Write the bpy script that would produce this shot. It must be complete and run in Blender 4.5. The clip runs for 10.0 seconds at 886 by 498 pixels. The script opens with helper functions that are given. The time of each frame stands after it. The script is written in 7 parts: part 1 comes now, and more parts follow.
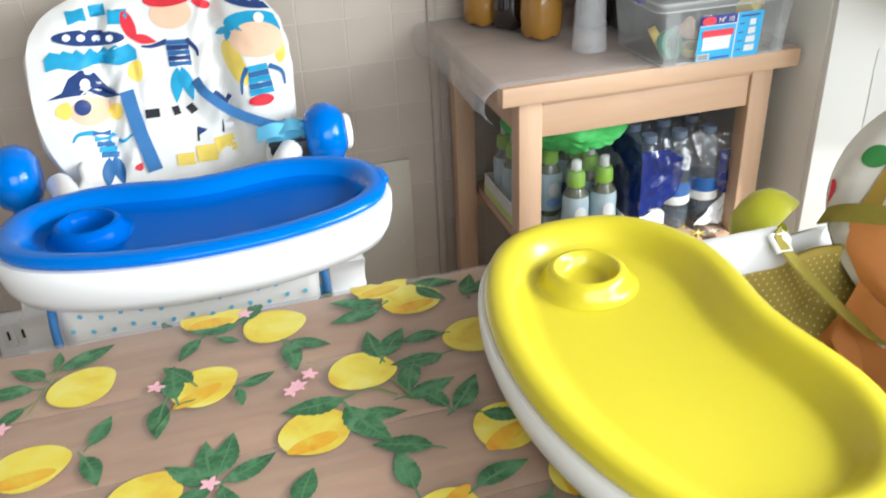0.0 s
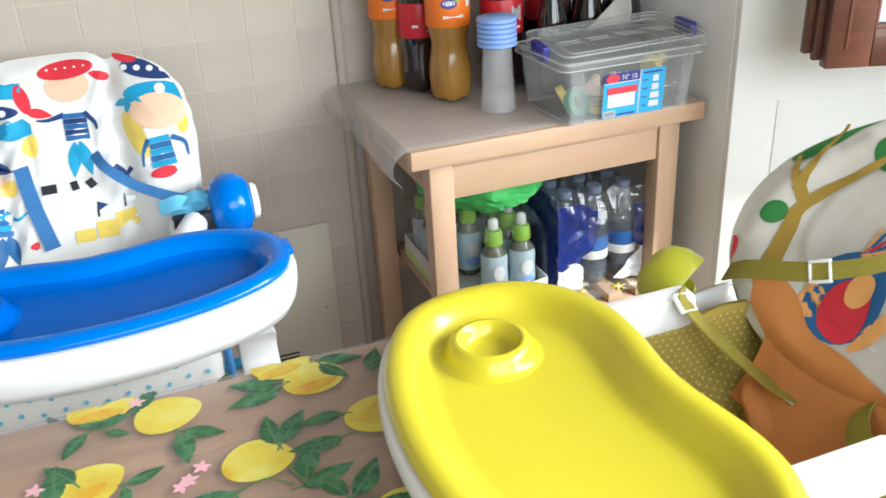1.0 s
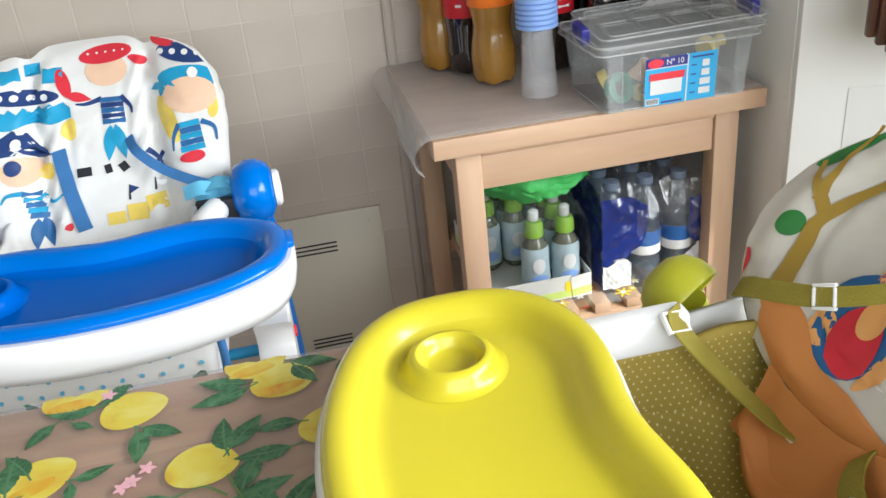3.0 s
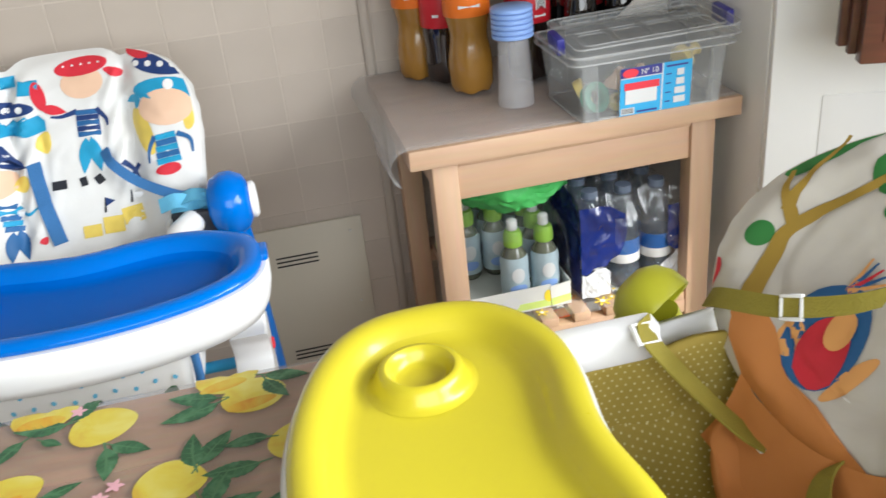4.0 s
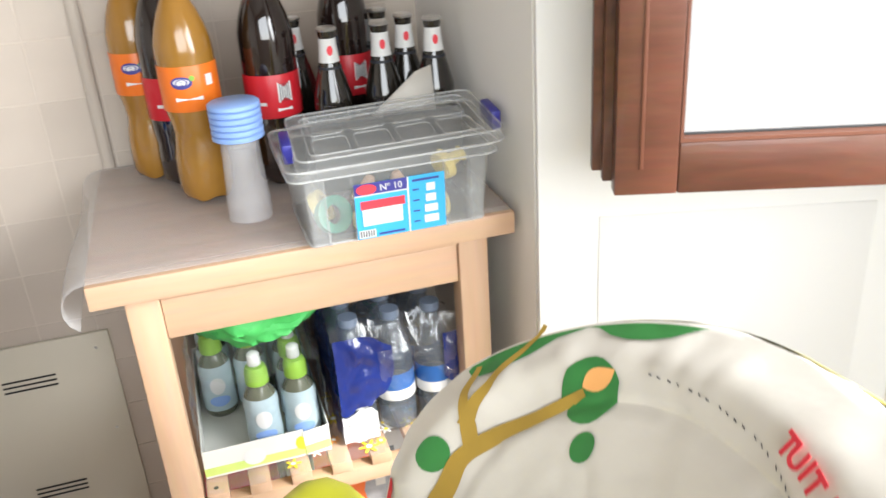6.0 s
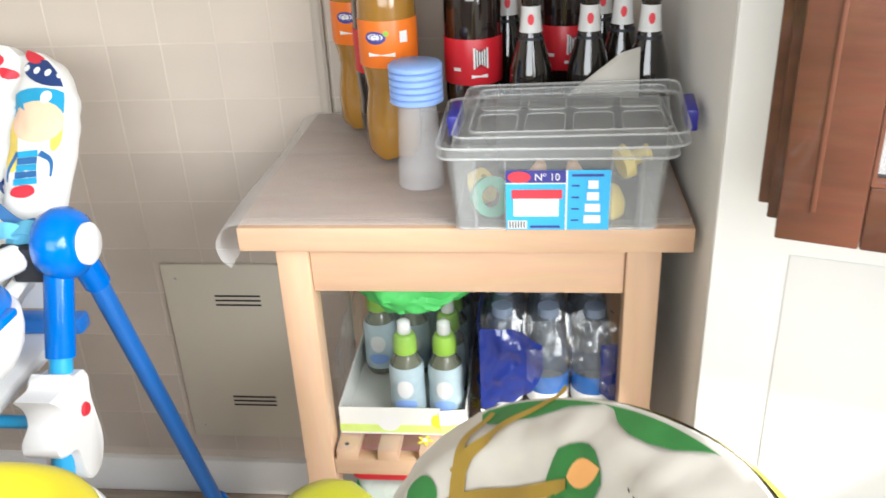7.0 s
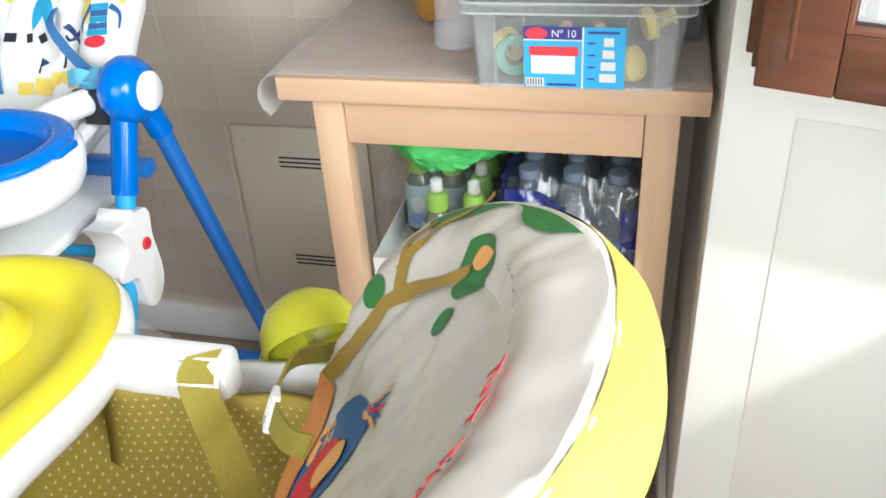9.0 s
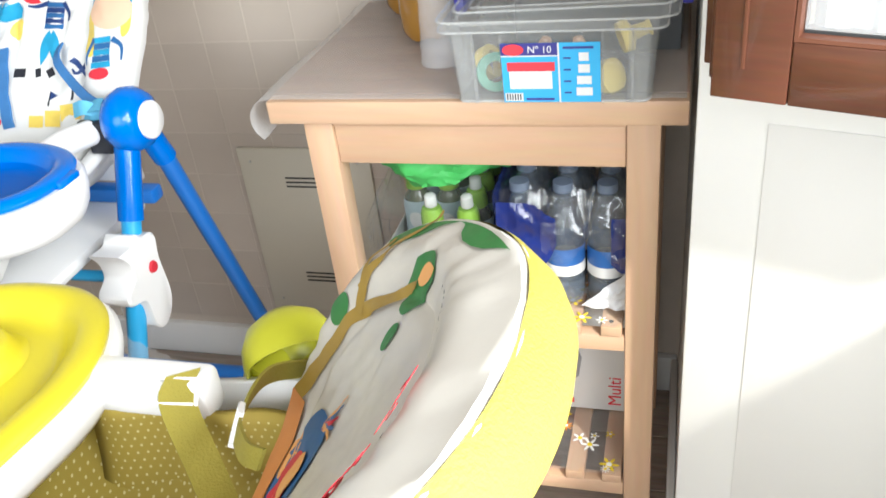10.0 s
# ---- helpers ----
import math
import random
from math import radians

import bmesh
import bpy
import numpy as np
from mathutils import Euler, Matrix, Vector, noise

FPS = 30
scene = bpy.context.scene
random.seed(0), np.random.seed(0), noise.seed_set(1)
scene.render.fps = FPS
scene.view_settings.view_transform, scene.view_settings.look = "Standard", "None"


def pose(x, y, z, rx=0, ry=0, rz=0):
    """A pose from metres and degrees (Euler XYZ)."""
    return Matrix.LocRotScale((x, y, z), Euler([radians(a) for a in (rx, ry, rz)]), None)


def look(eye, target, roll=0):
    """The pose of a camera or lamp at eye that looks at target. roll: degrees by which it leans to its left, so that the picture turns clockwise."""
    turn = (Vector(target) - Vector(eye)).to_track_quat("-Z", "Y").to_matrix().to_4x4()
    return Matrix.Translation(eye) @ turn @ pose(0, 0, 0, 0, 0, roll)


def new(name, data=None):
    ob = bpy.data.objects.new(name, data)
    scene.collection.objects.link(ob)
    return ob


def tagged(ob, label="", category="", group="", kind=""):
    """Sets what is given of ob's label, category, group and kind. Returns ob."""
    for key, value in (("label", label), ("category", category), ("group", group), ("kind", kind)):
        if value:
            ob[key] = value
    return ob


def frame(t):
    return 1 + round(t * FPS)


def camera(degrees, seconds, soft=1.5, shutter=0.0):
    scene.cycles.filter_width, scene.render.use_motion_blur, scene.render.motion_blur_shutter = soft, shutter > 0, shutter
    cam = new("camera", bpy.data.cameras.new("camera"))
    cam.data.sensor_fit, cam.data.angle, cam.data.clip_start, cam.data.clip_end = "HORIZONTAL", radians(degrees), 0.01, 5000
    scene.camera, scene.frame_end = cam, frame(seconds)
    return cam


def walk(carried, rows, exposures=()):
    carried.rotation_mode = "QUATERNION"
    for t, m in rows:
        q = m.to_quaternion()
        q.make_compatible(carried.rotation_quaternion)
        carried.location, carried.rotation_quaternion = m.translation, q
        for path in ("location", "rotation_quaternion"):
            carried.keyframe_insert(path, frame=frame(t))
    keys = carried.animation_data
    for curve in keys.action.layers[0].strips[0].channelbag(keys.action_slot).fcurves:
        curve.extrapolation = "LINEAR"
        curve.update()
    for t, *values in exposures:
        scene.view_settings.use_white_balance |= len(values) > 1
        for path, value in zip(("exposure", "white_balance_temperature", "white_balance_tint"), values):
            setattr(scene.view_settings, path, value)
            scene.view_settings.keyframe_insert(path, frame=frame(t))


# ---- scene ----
cam = camera(54.7, 10.0, 1.5, 0.35)
PATH = [
    (0, (0.094, 0.07, 1.323), (0.547, 1.756, 0.346), -2.9),
    (0.5, (0.102, 0.073, 1.331), (0.658, 1.776, 0.442), -2.4),
    (1, (0.157, 0.089, 1.331), (0.752, 1.783, 0.45), -3.4),
    (1.5, (0.253, 0.101, 1.332), (0.781, 1.814, 0.444), -3.5),
    (2, (0.307, 0.103, 1.331), (0.705, 1.839, 0.421), -4.5),
    (2.5, (0.341, 0.104, 1.329), (0.641, 1.849, 0.4), -5.6),
    (3.8, (0.366, 0.101, 1.334), (0.648, 1.856, 0.417), -6.3),
    (4, (0.379, 0.103, 1.334), (0.684, 1.855, 0.418), -6.3),
    (4.5, (0.456, 0.097, 1.33), (0.909, 1.829, 0.439), -5.2),
    (5, (0.53, 0.129, 1.328), (1.195, 1.8, 0.452), -4.3),
    (5.2, (0.562, 0.166, 1.323), (1.284, 1.808, 0.438), -4.0),
    (6.3, (0.812, 0.344, 1.323), (1.093, 2.134, 0.476), -2.4),
    (6.5, (0.868, 0.343, 1.315), (0.969, 2.139, 0.44), -1.2),
    (7, (0.942, 0.403, 1.309), (0.736, 2.18, 0.415), -2.8),
    (7.5, (0.97, 0.468, 1.311), (0.525, 2.2, 0.417), -4.7),
    (8, (1.021, 0.456, 1.302), (0.207, 2.028, 0.372), -2.6),
    (8.5, (1.044, 0.395, 1.288), (0.444, 2.007, 0.267), -3.6),
    (9, (1.065, 0.34, 1.274), (0.625, 1.966, 0.196), -3.8),
    (9.5, (1.105, 0.349, 1.275), (0.609, 1.941, 0.172), -4.8),
    (10, (1.127, 0.335, 1.286), (0.612, 1.958, 0.237), -7.0),
]
EXPOSURES = [(0.0, -0.28, 6200, 6), (1.0, -0.25, 6150, 5), (1.5, -0.25, 6150, 5), (2.5, -0.48, 6200, 6), (4.5, -0.52, 6350, 8), (5.2, -0.06, 6350, 8), (6.5, 0.18, 6450, 9),
             (7.0, 0.02, 6400, 8), (7.5, 0.10, 6250, 6), (8.0, -0.20, 6250, 6), (8.7, -0.30, 6250, 6), (9.5, -0.18, 6250, 6), (10.0, -0.14, 6300, 7)]
walk(cam, [(t, look(eye, target, roll)) for t, eye, target, roll in PATH], EXPOSURES)

# ---- exposure and light ----
world = bpy.data.worlds.new("sky_world")
scene.world = world
world.use_nodes = True
wn = world.node_tree
sky = wn.nodes.new("ShaderNodeTexSky")
sky.sky_type, sky.sun_disc = "NISHITA", False
SUN_TO = Vector((-0.62, 0.74, -0.775)).normalized()
sky.sun_elevation = math.asin(-SUN_TO.z)
sky.sun_rotation = math.atan2(-SUN_TO.x, -SUN_TO.y)
wn.links.new(sky.outputs["Color"], wn.nodes["Background"].inputs["Color"])
wn.nodes["Background"].inputs["Strength"].default_value = 0.12

sun = new("sun", bpy.data.lights.new("sun", "SUN"))
sun.data.energy, sun.data.angle, sun.data.color = 5.0, radians(2.5), (1.0, 0.95, 0.87)
sun.matrix_basis = look((0, 0, 0), SUN_TO)

window_light = new("window_light", bpy.data.lights.new("window_light", "AREA"))
window_light.data.shape, window_light.data.size, window_light.data.size_y = "RECTANGLE", 1.35, 0.85
window_light.data.energy, window_light.data.color = 52.0, (0.97, 0.98, 1.0)
window_light.data.spread = radians(128)
window_light.matrix_basis = look((1.70, 0.16, 1.36), (0.2, 0.50, 0.80))

# Added fill lamp behind the camera; no window is known on that side
rear_light = new("rear_fill_light", bpy.data.lights.new("rear_fill_light", "AREA"))
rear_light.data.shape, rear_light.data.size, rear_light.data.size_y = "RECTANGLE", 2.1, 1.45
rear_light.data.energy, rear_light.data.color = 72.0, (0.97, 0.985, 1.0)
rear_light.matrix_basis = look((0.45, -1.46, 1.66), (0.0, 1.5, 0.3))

FLOOR = -0.05
NORTH, EAST_RETURN, SOUTH_FACE, EAST = 1.868, 1.148, 1.305, 1.64

# ---- helpers of this scene ----
ORIGIN = {}


def thing(name, label, category, at=(0, 0, 0), group="", kind=""):
    ob = new(name)
    ob.empty_display_size = 0.05
    ob.matrix_basis = Matrix.Translation(at)
    ORIGIN[ob.name] = Vector(at)
    return tagged(ob, label, category, group, kind)


def mesh_of(name, bm, material):
    bmesh.ops.recalc_face_normals(bm, faces=bm.faces)
    me = bpy.data.meshes.new(name)
    bm.to_mesh(me)
    bm.free()
    for m in (material if isinstance(material, (list, tuple)) else [material]):
        me.materials.append(m)
    return me


def smooth(me, angle=40):
    me.shade_smooth()
    me.set_sharp_from_angle(angle=radians(angle))
    return me


def part(name, bm, material, parent, label="", flat=False):
    """Link a bmesh as one mesh object under a thing or a part."""
    me = mesh_of(name, bm, material)
    if not flat:
        smooth(me)
    ob = new(name, me)
    if parent is not None:
        ob.parent = parent
        if parent.name in ORIGIN:
            ob.matrix_parent_inverse = Matrix.Translation(-ORIGIN[parent.name])
    if label:
        ob["label"] = label
    return ob


def solid(name, bm, material, label, category, group="", kind="", flat=False):
    ob = part(name, bm, material, None, flat=flat)
    return tagged(ob, label, category, group, kind)


def box(bm, x0, x1, y0, y1, z0, z1, bevel=0.0, seg=2):
    vs = [bm.verts.new((x, y, z)) for x in (x0, x1) for y in (y0, y1) for z in (z0, z1)]
    fs = [bm.faces.new([vs[i] for i in f]) for f in
          ((0, 1, 3, 2), (4, 6, 7, 5), (0, 4, 5, 1), (2, 3, 7, 6), (0, 2, 6, 4), (1, 5, 7, 3))]
    if bevel:
        es = list({e for f in fs for e in f.edges})
        bmesh.ops.bevel(bm, geom=es, offset=bevel, segments=seg, affect="EDGES", profile=0.5)
    return bm


def boxed(*a, **k):
    return box(bmesh.new(), *a, **k)


def lathe(bm, profile, seg=28, at=(0, 0, 0), m=None):
    """Turn (radius, height) rows round the z axis."""
    rings = []
    for r, h in profile:
        if r < 1e-5:
            rings.append([bm.verts.new((0, 0, h))])
        else:
            rings.append([bm.verts.new((r * math.cos(2 * math.pi * i / seg), r * math.sin(2 * math.pi * i / seg), h)) for i in range(seg)])
    for a, b in zip(rings, rings[1:]):
        for i in range(seg):
            j = (i + 1) % seg
            if len(a) == 1 and len(b) == 1:
                continue
            if len(a) == 1:
                bm.faces.new((a[0], b[i], b[j]))
            elif len(b) == 1:
                bm.faces.new((a[i], a[j], b[0]))
            else:
                bm.faces.new((a[i], a[j], b[j], b[i]))
    mm = Matrix.Translation(at) @ (m or Matrix())
    for ring in rings:
        for v in ring:
            v.co = mm @ v.co
    return bm


def tube(bm, pts, r, seg=14, flat=1.0, cap=True):
    """Sweep a round or flattened section along points."""
    pts = [Vector(p) for p in pts]
    up = Vector((0.02, 0.03, 1)).normalized()
    rings = []
    for i, p in enumerate(pts):
        d = (pts[min(i + 1, len(pts) - 1)] - pts[max(i - 1, 0)]).normalized()
        ref = up if abs(d.dot(up)) < 0.9 else Vector((1, 0, 0))
        a = d.cross(ref).normalized()
        b = d.cross(a)
        rings.append([bm.verts.new(p + r * (a * math.cos(t) + b * flat * math.sin(t))) for t in [2 * math.pi * k / seg for k in range(seg)]])
    for a, b in zip(rings, rings[1:]):
        for i in range(seg):
            bm.faces.new((a[i], a[(i + 1) % seg], b[(i + 1) % seg], b[i]))
    if cap:
        bm.faces.new(rings[0])
        bm.faces.new(rings[-1])
    return bm


def curve_points(ctrl, n=10):
    """Smooth line through control points."""
    ctrl = [Vector(c) for c in ctrl]
    P = [ctrl[0] * 2 - ctrl[1], *ctrl, ctrl[-1] * 2 - ctrl[-2]]
    out = []
    for i in range(1, len(P) - 2):
        a, b, c, d = P[i - 1:i + 3]
        for k in range(n):
            t = k / n
            out.append(0.5 * ((2 * b) + (c - a) * t + (2 * a - 5 * b + 4 * c - d) * t * t + (3 * b - a - 3 * c + d) * t ** 3))
    return out + [ctrl[-1]]


def ribbon(bm, pts, side, width, thick=0.0015):
    """A strap: a flat band along points, side gives the direction across it at each end."""
    pts = [Vector(p) for p in pts]
    s0, s1 = Vector(side[0]).normalized(), Vector(side[1]).normalized()
    rows = []
    for i, p in enumerate(pts):
        t = i / (len(pts) - 1)
        s = s0.lerp(s1, t).normalized()
        d = (pts[min(i + 1, len(pts) - 1)] - pts[max(i - 1, 0)]).normalized()
        n = d.cross(s).normalized() * thick
        rows.append([bm.verts.new(p + s * (width / 2 * k) + n * j) for k, j in ((-1, -1), (1, -1), (1, 1), (-1, 1))])
    for a, b in zip(rows, rows[1:]):
        for i in range(4):
            bm.faces.new((a[i], a[(i + 1) % 4], b[(i + 1) % 4], b[i]))
    bm.faces.new(rows[0])
    bm.faces.new(rows[-1])
    return bm


def sheet(bm, nx, ny, f):
    """A grid of faces: f(u, v) with u, v from 0 to 1 gives a place."""
    g = [[bm.verts.new(f(i / nx, j / ny)) for j in range(ny + 1)] for i in range(nx + 1)]
    for i in range(nx):
        for j in range(ny):
            bm.faces.new((g[i][j], g[i + 1][j], g[i + 1][j + 1], g[i][j + 1]))
    return g


def flat_shape(bm, pts, rings=1, lift=None):
    """A star-shaped outline filled from its middle; lift maps (a, b) to a place."""
    n = len(pts)
    ca, cb = sum(p[0] for p in pts) / n, sum(p[1] for p in pts) / n
    lift = lift or (lambda a, b: (a, b, 0))
    mid = bm.verts.new(lift(ca, cb))
    old = None
    for k in range(1, rings + 1):
        t = k / rings
        ring = [bm.verts.new(lift(ca + (a - ca) * t, cb + (b - cb) * t)) for a, b in pts]
        for i in range(n):
            j = (i + 1) % n
            if old is None:
                bm.faces.new((mid, ring[i], ring[j]))
            else:
                bm.faces.new((old[i], ring[i], ring[j], old[j]))
        old = ring
    return bm


def oval(ca, cb, ra, rb, turn=0.0, n=20, wob=0.0, seed=0):
    rnd = random.Random(seed)
    ph = [rnd.uniform(0, 6.28) for _ in range(3)]
    out = []
    c, s = math.cos(radians(turn)), math.sin(radians(turn))
    for i in range(n):
        t = 2 * math.pi * i / n
        k = 1 + wob * (math.sin(2 * t + ph[0]) + math.sin(3 * t + ph[1]) * 0.7 + math.sin(5 * t + ph[2]) * 0.4)
        a, b = ra * k * math.cos(t), rb * k * math.sin(t)
        out.append((ca + a * c - b * s, cb + a * s + b * c))
    return out


def leaf_outline(x, y, turn, length, width, n=9):
    """A pointed leaf that starts at (x, y)."""
    c, s = math.cos(radians(turn)), math.sin(radians(turn))
    up = [(length * i / n, width / 2 * math.sin(math.pi * (i / n) ** 0.85)) for i in range(n + 1)]
    pts = up + [(a, -b) for a, b in up[-2:0:-1]]
    return [(x + a * c - b * s, y + a * s + b * c) for a, b in pts]


def rect_outline(x, y, turn, length, width):
    c, s = math.cos(radians(turn)), math.sin(radians(turn))
    return [(x + a * c - b * s, y + a * s + b * c) for a, b in ((-length / 2, -width / 2), (length / 2, -width / 2), (length / 2, width / 2), (-length / 2, width / 2))]


def words(text, size, material, name, parent, m, label="", bold=0.0):
    """Letters as a thin mesh with the built-in font."""
    cu = bpy.data.curves.new(name, "FONT")
    cu.body, cu.size, cu.align_x, cu.align_y, cu.extrude, cu.resolution_u = text, size, "CENTER", "CENTER", 0.0002, 3
    cu.offset = bold
    tmp = new("letters", cu)
    me = bpy.data.meshes.new_from_object(tmp.evaluated_get(bpy.context.evaluated_depsgraph_get()))
    bpy.data.objects.remove(tmp)
    me.transform(m)
    me.materials.clear()
    me.materials.append(material)
    me.name = name
    ob = new(name, me)
    ob.parent = parent
    if parent.name in ORIGIN:
        ob.matrix_parent_inverse = Matrix.Translation(-ORIGIN[parent.name])
    if label:
        ob["label"] = label
    return ob


# ---- materials ----
def mat(name, color, rough=0.5, metal=0.0, vary=0.06, scale=8.0, bump=0.0, bump_scale=60.0, alpha=1.0, transmission=0.0,
        coat=0.0, sheen=0.0, spec=0.5, ior=1.45, emit=0.0, random_tone=0.0, sss=0.0):
    m = bpy.data.materials.new(name)
    m.use_nodes = True
    nt = m.node_tree
    b = nt.nodes["Principled BSDF"]
    b.inputs["Roughness"].default_value, b.inputs["Metallic"].default_value = rough, metal
    b.inputs["Alpha"].default_value, b.inputs["Transmission Weight"].default_value = alpha, transmission
    b.inputs["Coat Weight"].default_value, b.inputs["Sheen Weight"].default_value = coat, sheen
    b.inputs["Specular IOR Level"].default_value, b.inputs["IOR"].default_value = spec, ior
    if sss:
        b.inputs["Subsurface Weight"].default_value = sss
        b.inputs["Subsurface Radius"].default_value = (0.01, 0.01, 0.01)
    if emit:
        b.inputs["Emission Color"].default_value = (*color, 1)
        b.inputs["Emission Strength"].default_value = emit
    tc = nt.nodes.new("ShaderNodeTexCoord")
    n1 = nt.nodes.new("ShaderNodeTexNoise")
    n1.inputs["Scale"].default_value, n1.inputs["Detail"].default_value = scale, 5
    nt.links.new(tc.outputs["Object"], n1.inputs["Vector"])
    mix = nt.nodes.new("ShaderNodeMix")
    mix.data_type = "RGBA"
    mix.inputs["A"].default_value = (*[max(0, c * (1 - vary)) for c in color], 1)
    mix.inputs["B"].default_value = (*[min(1, c * (1 + vary)) for c in color], 1)
    nt.links.new(n1.outputs["Fac"], mix.inputs["Factor"])
    out = mix.outputs["Result"]
    if random_tone:
        oi = nt.nodes.new("ShaderNodeObjectInfo")
        hs = nt.nodes.new("ShaderNodeHueSaturation")
        mr = nt.nodes.new("ShaderNodeMapRange")
        mr.inputs["To Min"].default_value, mr.inputs["To Max"].default_value = 1 - random_tone, 1 + random_tone
        nt.links.new(oi.outputs["Random"], mr.inputs["Value"])
        nt.links.new(mr.outputs["Result"], hs.inputs["Value"])
        nt.links.new(out, hs.inputs["Color"])
        out = hs.outputs["Color"]
    nt.links.new(out, b.inputs["Base Color"])
    rr = nt.nodes.new("ShaderNodeMapRange")
    rr.inputs["To Min"].default_value, rr.inputs["To Max"].default_value = max(0.02, rough - 0.06), min(1, rough + 0.08)
    n2 = nt.nodes.new("ShaderNodeTexNoise")
    n2.inputs["Scale"].default_value, n2.inputs["Detail"].default_value = scale * 6, 3
    nt.links.new(tc.outputs["Object"], n2.inputs["Vector"])
    nt.links.new(n2.outputs["Fac"], rr.inputs["Value"])
    nt.links.new(rr.outputs["Result"], b.inputs["Roughness"])
    if bump:
        n3 = nt.nodes.new("ShaderNodeTexNoise")
        n3.inputs["Scale"].default_value, n3.inputs["Detail"].default_value = bump_scale, 4
        nt.links.new(tc.outputs["Object"], n3.inputs["Vector"])
        bp = nt.nodes.new("ShaderNodeBump")
        bp.inputs["Strength"].default_value, bp.inputs["Distance"].default_value = bump, 0.003
        nt.links.new(n3.outputs["Fac"], bp.inputs["Height"])
        nt.links.new(bp.outputs["Normal"], b.inputs["Normal"])
    return m


def wood(name, light, dark, along=(1, 9, 9), rough=0.45, rings=3.0, random_tone=0.06, coat=0.0, fine_mix=0.35):
    """Wood with stretched grain; along: how much finer the grain runs on each axis."""
    m = mat(name, light, rough, vary=0.04, random_tone=0.0, coat=coat)
    nt = m.node_tree
    b = nt.nodes["Principled BSDF"]
    tc = nt.nodes["Texture Coordinate"]
    mp = nt.nodes.new("ShaderNodeMapping")
    mp.inputs["Scale"].default_value = along
    oi = nt.nodes.new("ShaderNodeObjectInfo")
    add = nt.nodes.new("ShaderNodeVectorMath")
    add.operation = "ADD"
    nt.links.new(tc.outputs["Object"], add.inputs[0])
    nt.links.new(oi.outputs["Random"], add.inputs[1])
    nt.links.new(add.outputs[0], mp.inputs["Vector"])
    nz = nt.nodes.new("ShaderNodeTexNoise")
    nz.inputs["Scale"].default_value, nz.inputs["Detail"].default_value, nz.inputs["Distortion"].default_value = rings, 8, 1.2
    nt.links.new(mp.outputs["Vector"], nz.inputs["Vector"])
    ramp = nt.nodes.new("ShaderNodeValToRGB")
    e = ramp.color_ramp.elements
    e[0].position, e[0].color = 0.3, (*dark, 1)
    e[1].position, e[1].color = 0.62, (*light, 1)
    fine = nt.nodes.new("ShaderNodeTexNoise")
    fine.inputs["Scale"].default_value, fine.inputs["Detail"].default_value = rings * 7, 6
    nt.links.new(mp.outputs["Vector"], fine.inputs["Vector"])
    mx = nt.nodes.new("ShaderNodeMix")
    mx.data_type, mx.blend_type = "RGBA", "MULTIPLY"
    mx.inputs["Factor"].default_value = fine_mix
    nt.links.new(nz.outputs["Fac"], ramp.inputs["Fac"])
    nt.links.new(ramp.outputs["Color"], mx.inputs["A"])
    nt.links.new(fine.outputs["Color"], mx.inputs["B"])
    hs = nt.nodes.new("ShaderNodeHueSaturation")
    mr = nt.nodes.new("ShaderNodeMapRange")
    mr.inputs["To Min"].default_value, mr.inputs["To Max"].default_value = 1.12 - random_tone, 1.12 + random_tone
    nt.links.new(oi.outputs["Random"], mr.inputs["Value"])
    nt.links.new(mr.outputs["Result"], hs.inputs["Value"])
    nt.links.new(mx.outputs["Result"], hs.inputs["Color"])
    nt.links.new(hs.outputs["Color"], b.inputs["Base Color"])
    bp = nt.nodes.new("ShaderNodeBump")
    bp.inputs["Strength"].default_value, bp.inputs["Distance"].default_value = 0.12, 0.002
    nt.links.new(fine.outputs["Fac"], bp.inputs["Height"])
    nt.links.new(bp.outputs["Normal"], b.inputs["Normal"])
    return m


def printed(name, tones, scale=30.0, rough=0.4, stretch=(1, 1, 1)):
    """Ink in three tones that run into one another, like a watercolour print."""
    m = mat(name, tones[1], rough, vary=0.04)
    nt = m.node_tree
    mp = nt.nodes.new("ShaderNodeMapping")
    mp.inputs["Scale"].default_value = stretch
    nt.links.new(nt.nodes["Texture Coordinate"].outputs["Object"], mp.inputs["Vector"])
    nz = nt.nodes.new("ShaderNodeTexNoise")
    nz.inputs["Scale"].default_value, nz.inputs["Detail"].default_value, nz.inputs["Distortion"].default_value = scale, 6, 0.6
    nt.links.new(mp.outputs["Vector"], nz.inputs["Vector"])
    ramp = nt.nodes.new("ShaderNodeValToRGB")
    e = ramp.color_ramp.elements
    e[0].position, e[0].color = 0.33, (*tones[0], 1)
    e[1].position, e[1].color = 0.68, (*tones[2], 1)
    mid = e.new(0.5)
    mid.color = (*tones[1], 1)
    nt.links.new(nz.outputs["Fac"], ramp.inputs["Fac"])
    nt.links.new(ramp.outputs["Color"], nt.nodes["Principled BSDF"].inputs["Base Color"])
    return m


